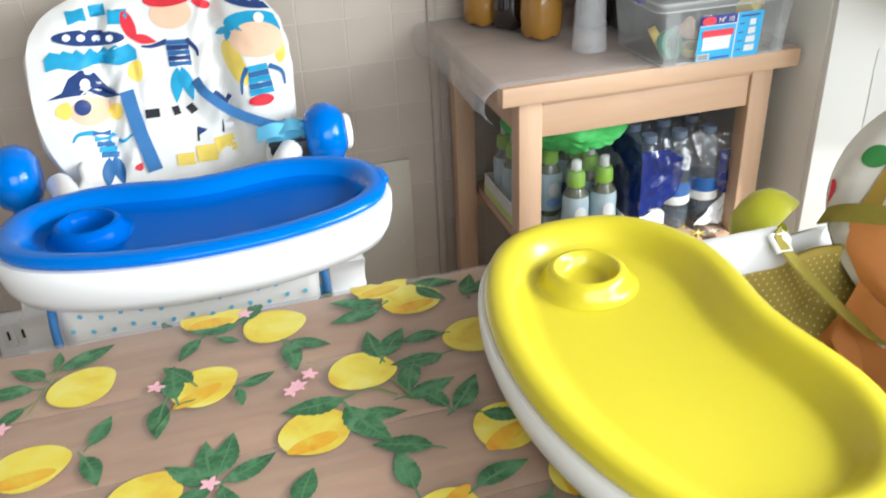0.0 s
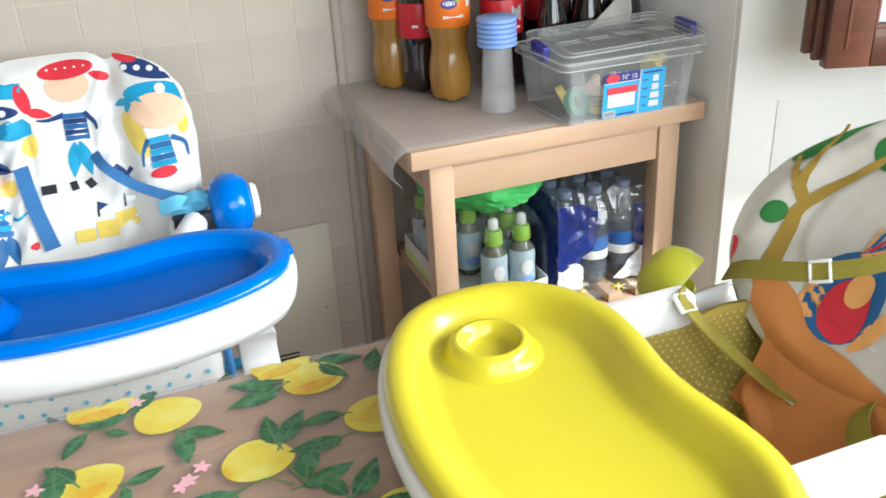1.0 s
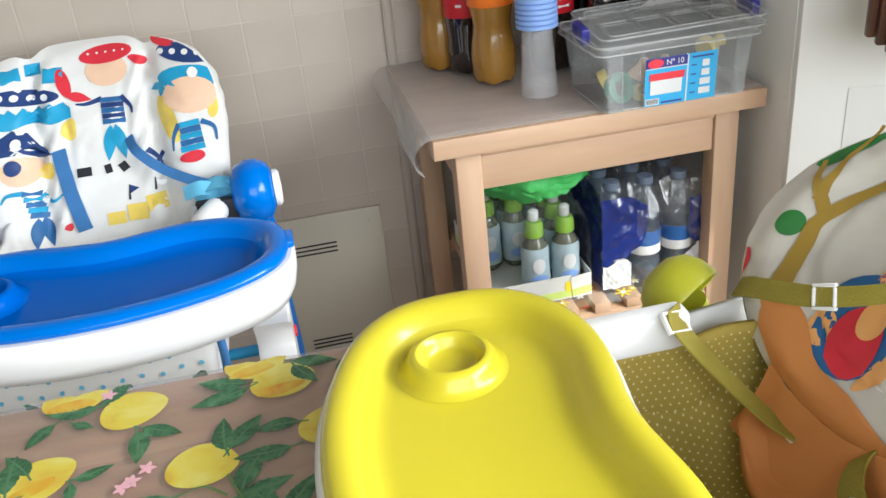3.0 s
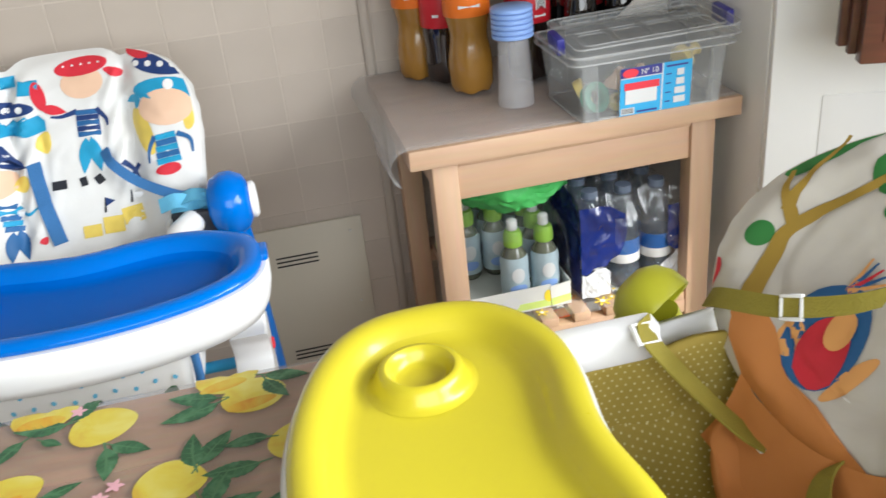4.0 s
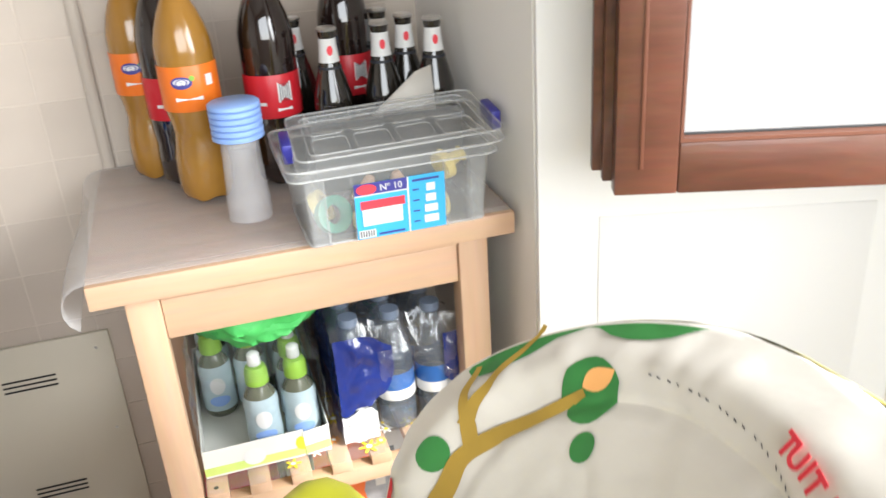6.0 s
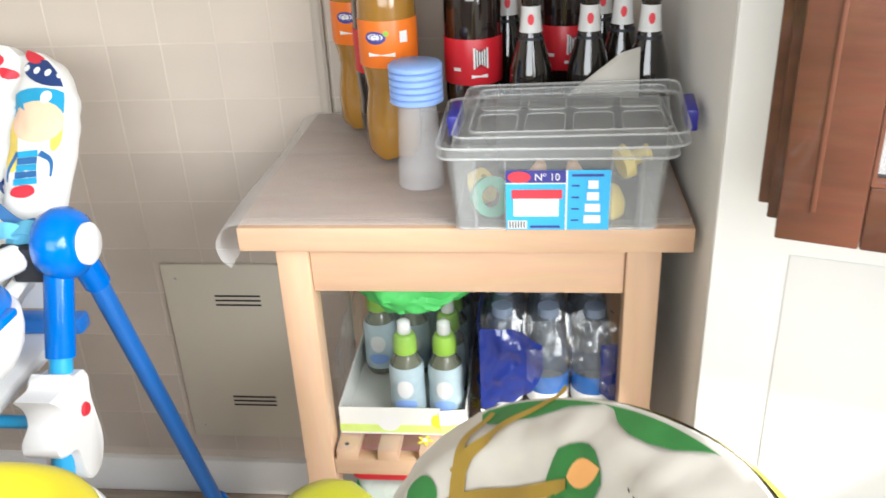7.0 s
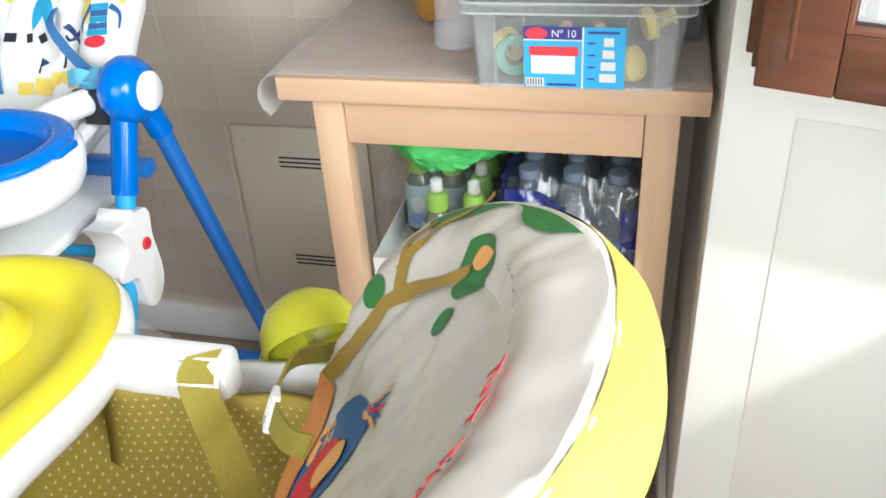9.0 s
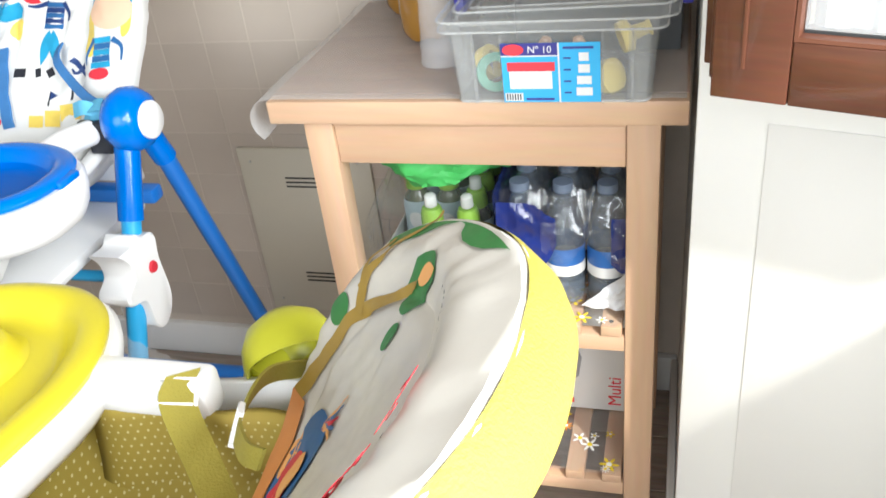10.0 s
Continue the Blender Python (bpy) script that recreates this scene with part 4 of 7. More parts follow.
        part("lock_button", lathe(bmesh.new(), [(0, 0.005), (0.009, 0.004), (0.011, 0)], 16, (x + s * 0.0305, -0.285, 0.56), Euler((0, radians(90 * s), 0)).to_matrix().to_4x4()), M["p_red"], lk, "small red lock button")
        # arm between seat and tray
        xa = s * 0.158
        if dot_m is None:
            part("arm", tube(bmesh.new(), curve_points([(xa, tray_at[1] + 0.110, tray_z - 0.034), (xa * 1.06, -0.27, tray_z - 0.030), (xa * 1.16, -0.215, tray_z - 0.034)], 6), 0.021, 16), M["white"], ch)
        else:
            part("arm", boxed(xa - 0.017, xa + 0.017, tray_at[1] + 0.120, -0.215, tray_z - 0.052, tray_z - 0.006, bevel=0.008), M["white"], ch)
        # seat side shell
        bm = bmesh.new()

        def side(u, v, s=s, x=x):
            y = -0.10 - u * 0.36
            z = 0.60 + v * (0.155 + 0.02 * math.cos(u * 3.1))
            return Vector((x - s * (0.045 - 0.012 * v + 0.02 * (1 - u) * (1 - v)), y, z))
        sheet(bm, 12, 6, side)
        if dot_m is None:
            bm.free()
        else:
            sh = part("seat_side", bm, M["white"], ch)
            md = sh.modifiers.new("thickness", "SOLIDIFY")
            md.thickness, md.offset = 0.012, 0
    part("rear_bar", tube(bmesh.new(), [(-0.19, 0.118, -0.029), (0.19, 0.118, -0.029)], 0.0185, 16, 0.9), tube_m, ch)
    part("cross_bar", tube(bmesh.new(), [(-0.212, -0.30, 0.545), (0.212, -0.30, 0.545)], 0.010, 14), tube2, ch)
    part("rest_bar", boxed(-0.21, 0.21, -0.15, -0.115, 0.60, 0.628, bevel=0.006), tube_m, ch)
    part("seat_base", boxed(-0.165, 0.165, -0.46, -0.11, 0.570, 0.598, bevel=0.012), M["white"], ch)
    # front legs joined by a footrest
    part("footrest", boxed(-0.17, 0.17, -0.60, -0.50, 0.285, 0.312, bevel=0.008), M["white"], ch)
    for s in (-1, 1):
        part("footrest_arm", tube(bmesh.new(), [(s * 0.15, -0.455, 0.58), (s * 0.15, -0.53, 0.30)], 0.011, 12), M["white"], ch)
    # seat cushion: floor, sides, calf rest
    bm = bmesh.new()

    def cushion(u, v):
        s = (u - 0.5) * 2
        y = -0.085 - v * 0.40
        bowl = 0.085 * abs(s) ** 2.6
        z = 0.640 + bowl + 0.060 * (1 - v) ** 4 + 0.004 * math.sin(v * 22) * (1 - abs(s)) + 0.002 * noise.noise(Vector((s * 6, v * 8, 2)))
        if v > 0.86:
            z -= 0.30 * (v - 0.86)
        return Vector((s * (0.170 - 0.012 * v), y, z))
    sheet(bm, 28, 24, cushion)
    cu = part("seat_cushion", bm, seat_m, ch)
    md = cu.modifiers.new("thickness", "SOLIDIFY")
    md.thickness, md.offset = 0.022, -1
    if dot_m is not None:
        dots_on(lambda a, b: cushion(0.5 + a / 0.34, b / 0.40) + Vector((0, 0, 0.0020)), (-0.162, 0.162, 0.012, 0.33), 0.0098, 0.0014, cu, dot_m)
    bm = bmesh.new()
    sheet(bm, 20, 12, lambda u, v: Vector(((u - 0.5) * (0.35 - 0.03 * v), -0.505 - 0.045 * v - 0.012 * math.cos((u - 0.5) * 3), 0.735 - 0.28 * v + 0.003 * math.sin(u * 30))))
    cr = part("calf_rest", bm, cloth_m if dot_m is None else M["white_cloth"] if cloth_m is M["white_cloth"] else seat_m, ch)
    md = cr.modifiers.new("thickness", "SOLIDIFY")
    md.thickness, md.offset = 0.018, 0
    calf = lambda a, b: Vector((a, -0.5155 - 0.045 * b / 0.28 - 0.012 * math.cos(a / 0.35 * 3) - 0.0008, 0.735 - b + 0.003 * math.sin((a / 0.35 + 0.5) * 30)))
    if cloth_m is M["white_cloth"]:
        dots_on(calf, (-0.160, 0.160, 0.008, 0.27), 0.026, 0.0034, cr, M["strap_c"])
        for s in (-1, 1):
            part("piping", tube(bmesh.new(), curve_points([(s * 0.180, -0.510, 0.735), (s * 0.182, -0.525, 0.66), (s * 0.165, -0.556, 0.46)], 6), 0.006, 10), strap, cr)
    # inner side panels of the seat
    for s in (-1, 1):
        bm = bmesh.new()
        fn = lambda a, b, s=s: Vector((s * (0.150 - 0.03 * (1 - b / 0.12) ** 2 - 0.004 * math.sin(a * 60)), -0.09 - a, 0.665 + b - 0.05 * a))
        sheet(bm, 16, 8, lambda u, v, fn=fn: fn(u * 0.26, v * 0.12))
        sp = part("side_panel", bm, seat_m, ch)
        md = sp.modifiers.new("thickness", "SOLIDIFY")
        md.thickness, md.offset = 0.008, 0
        if dot_m is not None:
            dots_on(lambda a, b, s=s, fn=fn: fn(a, b) - Vector((s * 0.0050, 0, 0)), (0.01, 0.25, 0.008, 0.115), 0.0098, 0.0014, sp, dot_m)
    # backrest
    back = part("backrest", pad_mesh(), cloth_m, ch)
    if dot_m is not None:
        part("back_cover", pad_back(), M["strap_o"], back, "yellow olive back cover")
    part("back_shell", boxed(-0.16, 0.16, -0.105, -0.085, 0.62, 0.80, bevel=0.006), M["white"], ch)
    # tray
    c = Vector((tray_at[0], tray_at[1], tray_z))
    bm = bmesh.new()
    rings_mesh(bm, [(g, h * PAD["shell"]) for g, h in ((-0.055, -0.0655), (-0.018, -0.0640), (-0.003, -0.0585), (0.006, -0.0460), (0.011, -0.0300))] + [(0.012, -0.0185), (0.008, -0.012), (-0.006, -0.011)], c, False, True)
    shell = part("tray_shell", bm, M["white"], ch, "white outer shell of the tray")
    bm = bmesh.new()
    rings_mesh(bm, [(-0.004, -0.0105), (0.003, -0.0095), (0.0045, -0.004), (0.002, 0.001), (-0.004, 0.004), (-0.012, 0.0050), (-0.020, 0.0035), (-0.027, -0.0010), (-0.033, -0.0070), (-0.038, -0.0130)], c, False, False)
    # the blue tray's rim gets the lighter blue: its gloss is painted in
    tray = part("tray", bm, plastic if dot_m is None else rim, ch)
    bm = bmesh.new()
    rings_mesh(bm, [(-0.038, -0.0130), (-0.043, -0.0180), (-0.050, -0.0212), (-0.060, -0.0225)], c, True, False)
    part("tray_floor", bm, rim, tray)
    cup = c + Vector((-0.150, PAD["cup_y"], 0))
    part("cup_holder", lathe(bmesh.new(), [(0.060, -0.0222), (0.055, -0.0205), (0.051, -0.0165), (0.048, -0.0100), (0.045, -0.0042), (0.041, -0.0010), (0.0370, -0.0010), (0.0335, -0.0040), (0.0310, -0.0092), (0.0285, -0.0150), (0.025, -0.0182), (0.016, -0.0192), (0, -0.0192)], 40, cup), rim, tray)
    part("release_tab", boxed(c.x + TRAY_A - 0.004, c.x + TRAY_A + 0.012, c.y - 0.01, c.y + 0.035, c.z - 0.012, c.z - 0.001, bevel=0.004), plastic, shell)
    return ch, back


def fabric(back, name, pts, material, up=0.0016, rings=10):
    up = 0.0011 + (up - 0.0014) * 1.25
    pts = [(a, b) if pad_radius(a, b) < 0.985 else (a * 0.985 / pad_radius(a, b), b * 0.985 / pad_radius(a, b)) for a, b in pts]
    return part(name, flat_shape(bmesh.new(), pts, rings, lambda a, b: pad_place(a, b, up)), material, back)


def line_print(back, name, ctrl, width, material, up=0.0018):
    up = 0.0011 + (up - 0.0014) * 1.25
    pts = [(p.x, p.y) for p in curve_points([(*c, 0) for c in ctrl], 9)]
    bm = bmesh.new()
    rows = []
    for i, (a, b) in enumerate(pts):
        j0, j1 = pts[max(i - 1, 0)], pts[min(i + 1, len(pts) - 1)]
        d = Vector((j1[0] - j0[0], j1[1] - j0[1], 0)).normalized()
        w = width * (1 - 0.7 * i / len(pts)) / 2
        rows.append([bm.verts.new(pad_place(a - d.y * w, b + d.x * w, up)), bm.verts.new(pad_place(a + d.y * w, b - d.x * w, up))])
    for a, b in zip(rows, rows[1:]):
        bm.faces.new((a[0], a[1], b[1], b[0]))
    return part(name, bm, material, back)


blue_chair, bback = high_chair("blue_high_chair", "blue and white high chair with a printed seaside cover", 
    (M["blue_rim"], M["blue"], M["blue_tube"], M["cyan_tube"], M["white_cloth"], M["white_cloth"], None, M["strap_b"]), (0.028, -0.440, 0), 0.806)
blue_chair.matrix_basis = pose(0.02, 1.651, 0)

# plain printed shapes on the white cover
F = lambda name, pts, m, up=0.0016: fabric(bback, name, pts, M[m], up)
for sx in (0.169,):
    F("print_band", oval(sx, 0.098, 0.052, 0.020, -14), "p_navy")
    F("print_cap", oval(0.130, 0.128, 0.022, 0.012, -25), "p_red")
    for k in range(5):
        F("print_spot", oval(0.125 + k * 0.021, 0.106 - 0.004 * k, 0.0058, 0.0058), "p_white", 0.0022)
    F("print_band", oval(0.170, 0.050, 0.056, 0.023, -6), "p_cyan")
    F("print_face", oval(0.166, 0.018, 0.047, 0.034, -4), "p_skin", 0.0020)
    F("print_badge", oval(0.176, 0.058, 0.009, 0.010), "p_white", 0.0024)
    F("print_knot", leaf_outline(0.122, 0.046, 200, 0.026, 0.014), "p_cyan", 0.0018)
    F("print_knot", leaf_outline(0.122, 0.044, 250, 0.024, 0.012), "p_cyan", 0.0018)
    F("print_hair", oval(0.122, -0.020, 0.015, 0.046, 14), "p_yellow", 0.0014)
    F("print_hair", oval(0.204, 0.000, 0.011, 0.030, -12), "p_yellow", 0.0014)
    for k in range(5):
        F("print_stripe", rect_outline(0.158, -0.034 - k * 0.011, 6, 0.034 + k * 0.002, 0.0105), "p_mid" if k % 2 else "p_cyan", 0.0019)
    line_print(bback, "print_sleeve", [(0.178, -0.032), (0.198, -0.045), (0.200, -0.070)], 0.010, M["p_mid"])
    line_print(bback, "print_sleeve", [(0.140, -0.032), (0.128, -0.055), (0.124, -0.080)], 0.009, M["p_mid"])
    F("print_skirt", oval(0.155, -0.094, 0.023, 0.010, 5, 18, 0.05), "p_red", 0.0021)
F("print_band", oval(0.030, 0.117, 0.046, 0.018, 4), "p_red")
for k in range(5):
    F("print_spot", oval(0.0 + k * 0.015, 0.120, 0.0022, 0.0022, n=8), "p_white", 0.0022)
F("print_knot", oval(0.083, 0.098, 0.018, 0.008, -30, 16, 0.12), "p_red", 0.0018)
F("print_face", oval(0.028, 0.086, 0.036, 0.030), "p_skin", 0.0014)
for k in range(5):
    F("print_stripe", rect_outline(0.030, 0.030 - k * 0.010, -3, 0.038, 0.0095), "p_mid" if k % 2 == 0 else "p_navy", 0.0019)
for side in (-1, 1):
    F("print_trousers", leaf_outline(0.027 + side * 0.004, -0.016, -90 + side * 9, 0.066, 0.021), "p_cyan", 0.0016 + 0.0002 * side)
line_print(bback, "print_sleeve", [(0.014, 0.034), (-0.012, 0.028), (-0.030, 0.030)], 0.010, M["p_navy"])
line_print(bback, "print_sleeve", [(0.046, 0.034), (0.060, 0.014), (0.062, 0.0)], 0.010, M["p_navy"])
F("print_boot", rect_outline(0.010, -0.094, 10, 0.012, 0.016), "p_black")
F("print_boot", rect_outline(0.036, -0.094, 30, 0.014, 0.016), "p_black")
F("print_bird", oval(-0.046, 0.072, 0.011, 0.028, 12), "p_red", 0.0019)
F("print_wing", leaf_outline(-0.045, 0.05, -20, 0.045, 0.018), "p_red", 0.0021)
F("print_anchor", oval(-0.046, -0.014, 0.014, 0.018, 0, 18, 0.12), "p_yellow")
F("print_castle", rect_outline(0.048, -0.178, 0, 0.034, 0.03), "p_yellow")
F("print_castle", rect_outline(0.082, -0.166, 6, 0.034, 0.03), "p_yellow")
F("print_castle", rect_outline(0.012, -0.184, 0, 0.03, 0.022), "p_yellow")
line_print(bback, "print_pole", [(0.038, -0.155), (0.040, -0.128)], 0.004, M["p_black"])
F("print_flag", [(0.040, -0.128), (0.056, -0.136), (0.040, -0.144)], "p_navy")
line_print(bback, "print_pole", [(0.082, -0.145), (0.084, -0.122)], 0.004, M["p_black"])
line_print(bback, "print_anchor", [(0.078, -0.070), (0.092, -0.085), (0.100, -0.104)], 0.010, M["p_navy"])
line_print(bback, "print_anchor", [(0.104, -0.078), (0.090, -0.096), (0.080, -0.088)], 0.008, M["p_navy"])
F("print_ship", rect_outline(-0.128, 0.098, 8, 0.030, 0.026), "p_cyan")
F("print_ship", rect_outline(-0.094, 0.106, 4, 0.026, 0.022), "p_cyan")
F("print_ship", rect_outline(-0.062, 0.090, -4, 0.032, 0.028), "p_cyan")
F("print_band", oval(-0.112, 0.056, 0.058, 0.015, -6), "p_navy", 0.0019)
for k in range(4):
    F("print_spot", oval(-0.146 + k * 0.022, 0.060 - k * 0.003, 0.0065, 0.0065), "p_white", 0.0023)
wave = [(-0.185 + 0.145 * i / 14, 0.026 + (0.012 if i % 2 else 0.0)) for i in range(15)] + [(-0.185 + 0.145 * i / 14, 0.004 + 0.004 * math.sin(i)) for i in range(14, -1, -1)]
F("print_wave", wave, "p_cyan", 0.0020)
F("print_hat", [(-0.190, -0.046), (-0.165, -0.036), (-0.152, -0.012), (-0.132, 0.000), (-0.112, -0.008), (-0.098, -0.034), (-0.070, -0.056), (-0.10, -0.056), (-0.132, -0.044), (-0.160, -0.044)], "p_navy", 0.0020)
F("print_badge", oval(-0.128, -0.026, 0.008, 0.010), "p_white", 0.0026)
F("print_face", oval(-0.126, -0.074, 0.032, 0.026), "p_skin", 0.0014)
for turn in (35, -35):
    F("print_bone", rect_outline(-0.128, -0.038, turn, 0.020, 0.0028), "p_white", 0.0026)
F("print_patch", oval(-0.137, -0.066, 0.013, 0.014), "p_navy", 0.0024)
F("print_hair", oval(-0.166, -0.068, 0.014, 0.014, 0, 18, 0.1), "p_yellow", 0.0018)
F("print_hair", oval(-0.090, -0.082, 0.014, 0.014, 0, 18, 0.1), "p_yellow", 0.0018)
for k in range(5):
    F("print_stripe", rect_outline(-0.116 + 0.002 * k, -0.116 - k * 0.010, -12, 0.026, 0.0095), "p_cyan" if k % 2 else "p_mid", 0.0019)
line_print(bback, "print_sleeve", [(-0.126, -0.112), (-0.150, -0.112), (-0.160, -0.124)], 0.009, M["p_cyan"])
line_print(bback, "print_sleeve", [(-0.104, -0.122), (-0.086, -0.136), (-0.068, -0.126)], 0.009, M["p_cyan"])
for side in (-1, 1):
    F("print_trousers", leaf_outline(-0.107 + side * 0.004, -0.160, -90 + side * 9, 0.056, 0.019), "p_mid", 0.0016 + 0.0002 * side)
F("print_glyph", oval(-0.066, -0.186, 0.008, 0.006, 0, 14, 0.15), "p_red")
F("print_glyph", oval(-0.050, -0.176, 0.007, 0.008, 0, 14, 0.15), "p_red")
F("print_box", rect_outline(-0.030, -0.094, 0, 0.024, 0.016), "p_black")
# shoulder straps and buckle
for a, b, c, w in (((-0.066, -0.050), (-0.058, -0.11), (-0.040, -0.198), 0.024), ):
    pts = [pad_place(p.x, p.y, 0.006) for p in curve_points([(*a, 0), (*b, 0), (*c, 0)], 7)]
    part("harness_strap", ribbon(bmesh.new(), pts, ((1, 0, 0.2), (1, 0, 0.2)), w), M["strap_b"], bback)
pts = curve_points([pad_place(0.050, -0.045, 0.004), pad_place(0.064, -0.078, 0.020), pad_place(0.105, -0.122, 0.030), pad_place(0.165, -0.150, 0.024), Vector((0.185, -0.155, 0.800))], 8)
part("harness_strap", ribbon(bmesh.new(), pts, ((1, 0, 0.6), (0.2, 0.6, 0.8)), 0.017), M["strap_b"], bback)
for k, (dx, dz, r) in enumerate(((0.165, 0.795, 20), (0.195, 0.800, -25), (0.215, 0.790, 35), (0.180, 0.780, -10))):
    bm = bmesh.new()
    pts = curve_points([(dx - 0.03, -0.18, dz), (dx, -0.19, dz + 0.010), (dx + 0.03, -0.18, dz - 0.004)], 5)
    ribbon(bm, pts, ((0, math.cos(radians(50 + r)), math.sin(radians(50 + r))), (0, math.cos(radians(60 + r)), math.sin(radians(60 + r)))), 0.024)
    part("harness_strap", bm, M["strap_c"], bback, "folded light blue webbing")
part("buckle", boxed(0.150, 0.205, -0.205, -0.190, 0.755, 0.785, bevel=0.004), M["p_black"], bback, "black plastic buckle")
part("buckle", boxed(0.175, 0.222, -0.222, -0.206, 0.735, 0.790, bevel=0.004), M["p_black"], bback, "black plastic buckle")

BOTTOM = 0.205
PAD.update(left=0.222, right=0.212, shell=1.0, top=0.175, lobes=0.0, p=2.0, p2=3.6, p3=1.9, thick=0.55, shear=0.12, tray_b=0.148, waist=0.028, cup_y=-0.019)
yellow_chair, yback = high_chair("yellow_high_chair", "yellow and white high chair with a woodland print cover",
    (M["olive"], M["yellow"], M["olive"], M["white"], M["cream_cloth"], M["olive_cloth"], M["dot_pale"], M["strap_o"]), (-0.003, -0.463, 0), 0.822)
yellow_chair.matrix_basis = pose(0.951, 0.685, 0, 0, 0, -90)
G = lambda name, pts, m, up=0.0016: fabric(yback, name, pts, M[m], up)
G("print_foliage", oval(-0.100, 0.082, 0.023, 0.026, 10), "p_green")
G("print_leaf", leaf_outline(-0.106, 0.080, 60, 0.030, 0.018), "p_peach", 0.0021)
G("print_foliage", oval(-0.075, 0.048, 0.010, 0.012), "p_green")
G("print_foliage", oval(-0.176, -0.034, 0.014, 0.016), "p_green")
G("print_foliage", oval(-0.116, 0.148, 0.052, 0.026, 24), "p_green")
G("print_foliage", oval(-0.184, 0.080, 0.020, 0.052, -22), "p_green")
line_print(yback, "print_trunk", [(-0.140, -0.120), (-0.150, -0.055), (-0.153, -0.013), (-0.120, 0.045), (-0.102, 0.078)], 0.021, M["p_bark"], 0.0024)
line_print(yback, "print_branch", [(-0.153, -0.013), (-0.180, 0.020), (-0.198, 0.040)], 0.014, M["p_bark"], 0.0022)
line_print(yback, "print_branch", [(-0.168, 0.0), (-0.172, 0.05), (-0.176, 0.095)], 0.011, M["p_bark"], 0.0023)
G("print_bird", oval(-0.046, -0.094, 0.049, 0.056, 20, 24, 0.03), "p_mid")
G("print_bird", oval(-0.036, -0.108, 0.031, 0.038, 20, 20, 0.05), "p_red", 0.0025)
G("print_bird", oval(-0.034, -0.080, 0.016, 0.022, 10), "p_peach", 0.0031)
for k, (m, a) in enumerate((("p_peach", 60), ("p_mid", 72), ("p_red", 84), ("p_mid", 98), ("p_peach", 110))):
    line_print(yback, "print_feather", [(-0.058, -0.044), (-0.058 + 0.040 * math.cos(radians(a - 20)), -0.044 + 0.040 * math.sin(radians(a - 20)))], 0.006, M[m], 0.0019)
G("print_leg", oval(0.008, -0.112, 0.010, 0.036, -20), "p_peach")
G("print_leg", oval(-0.078, -0.115, 0.016, 0.022, 30), "p_peach")
G("print_flower", oval(-0.205, -0.105, 0.012, 0.020, 10, 18, 0.1), "p_red")
G("print_bow", oval(0.099, 0.058, 0.019, 0.011, -15), "p_red", 0.0024)
G("print_bow", oval(0.138, 0.055, 0.019, 0.012, -75), "p_red", 0.0024)
G("print_bow", oval(0.119, 0.060, 0.008, 0.008), "p_red", 0.0026)
G("print_bird", oval(0.114, 0.020, 0.014, 0.040, -12), "p_mid", 0.0020)
G("print_eye", oval(0.116, 0.030, 0.0085, 0.0095), "p_white", 0.0026)
G("print_eye", oval(0.119, 0.031, 0.0035, 0.0045), "p_black", 0.0031)
G("print_beak", oval(0.094, 0.010, 0.012, 0.016, 20), "p_peach", 0.0018)
G("print_tail", oval(0.118, -0.024, 0.009, 0.030, -14), "p_peach", 0.0018)
G("print_foliage", oval(0.193, 0.092, 0.050, 0.052, 12), "p_green")
for a, b in ((0.143, 0.100), (0.148, 0.112), (0.152, 0.103), (0.157, 0.117), (0.166, 0.058), (0.174, 0.066), (0.172, 0.054), (0.182, 0.068)):
    G("print_spot", oval(a, b, 0.0024, 0.0024, 0, 8), "dot_pale", 0.0027)
G("print_leaf", leaf_outline(0.138, 0.088, 70, 0.046, 0.026), "p_bark", 0.0022)
G("print_leaf", leaf_outline(0.158, 0.046, 55, 0.044, 0.026), "p_bark", 0.0022)
G("print_foliage", oval(0.166, -0.020, 0.040, 0.038), "p_green")
G("print_leaf", leaf_outline(0.150, -0.010, 40, 0.026, 0.014), "p_peach", 0.0022)
line_print(yback, "print_stem", [(0.095, -0.075), (0.125, -0.02), (0.155, 0.045), (0.185, 0.095)], 0.006, M["p_bark"], 0.0026)
line_print(yback, "print_stem", [(0.095, -0.075), (0.13, -0.045), (0.165, -0.035)], 0.009, M["p_bark"], 0.0026)
for k in range(22):
    t = k / 21
    p = curve_points([(-0.066, 0.118, 0), (-0.02, 0.130, 0), (0.023, 0.132, 0), (0.065, 0.126, 0), (0.100, 0.105, 0)], 12)[int(t * 48)]
    G("print_dash", rect_outline(p.x, p.y, 5 - 60 * t, 0.0032, 0.0011), "p_black", 0.0014)
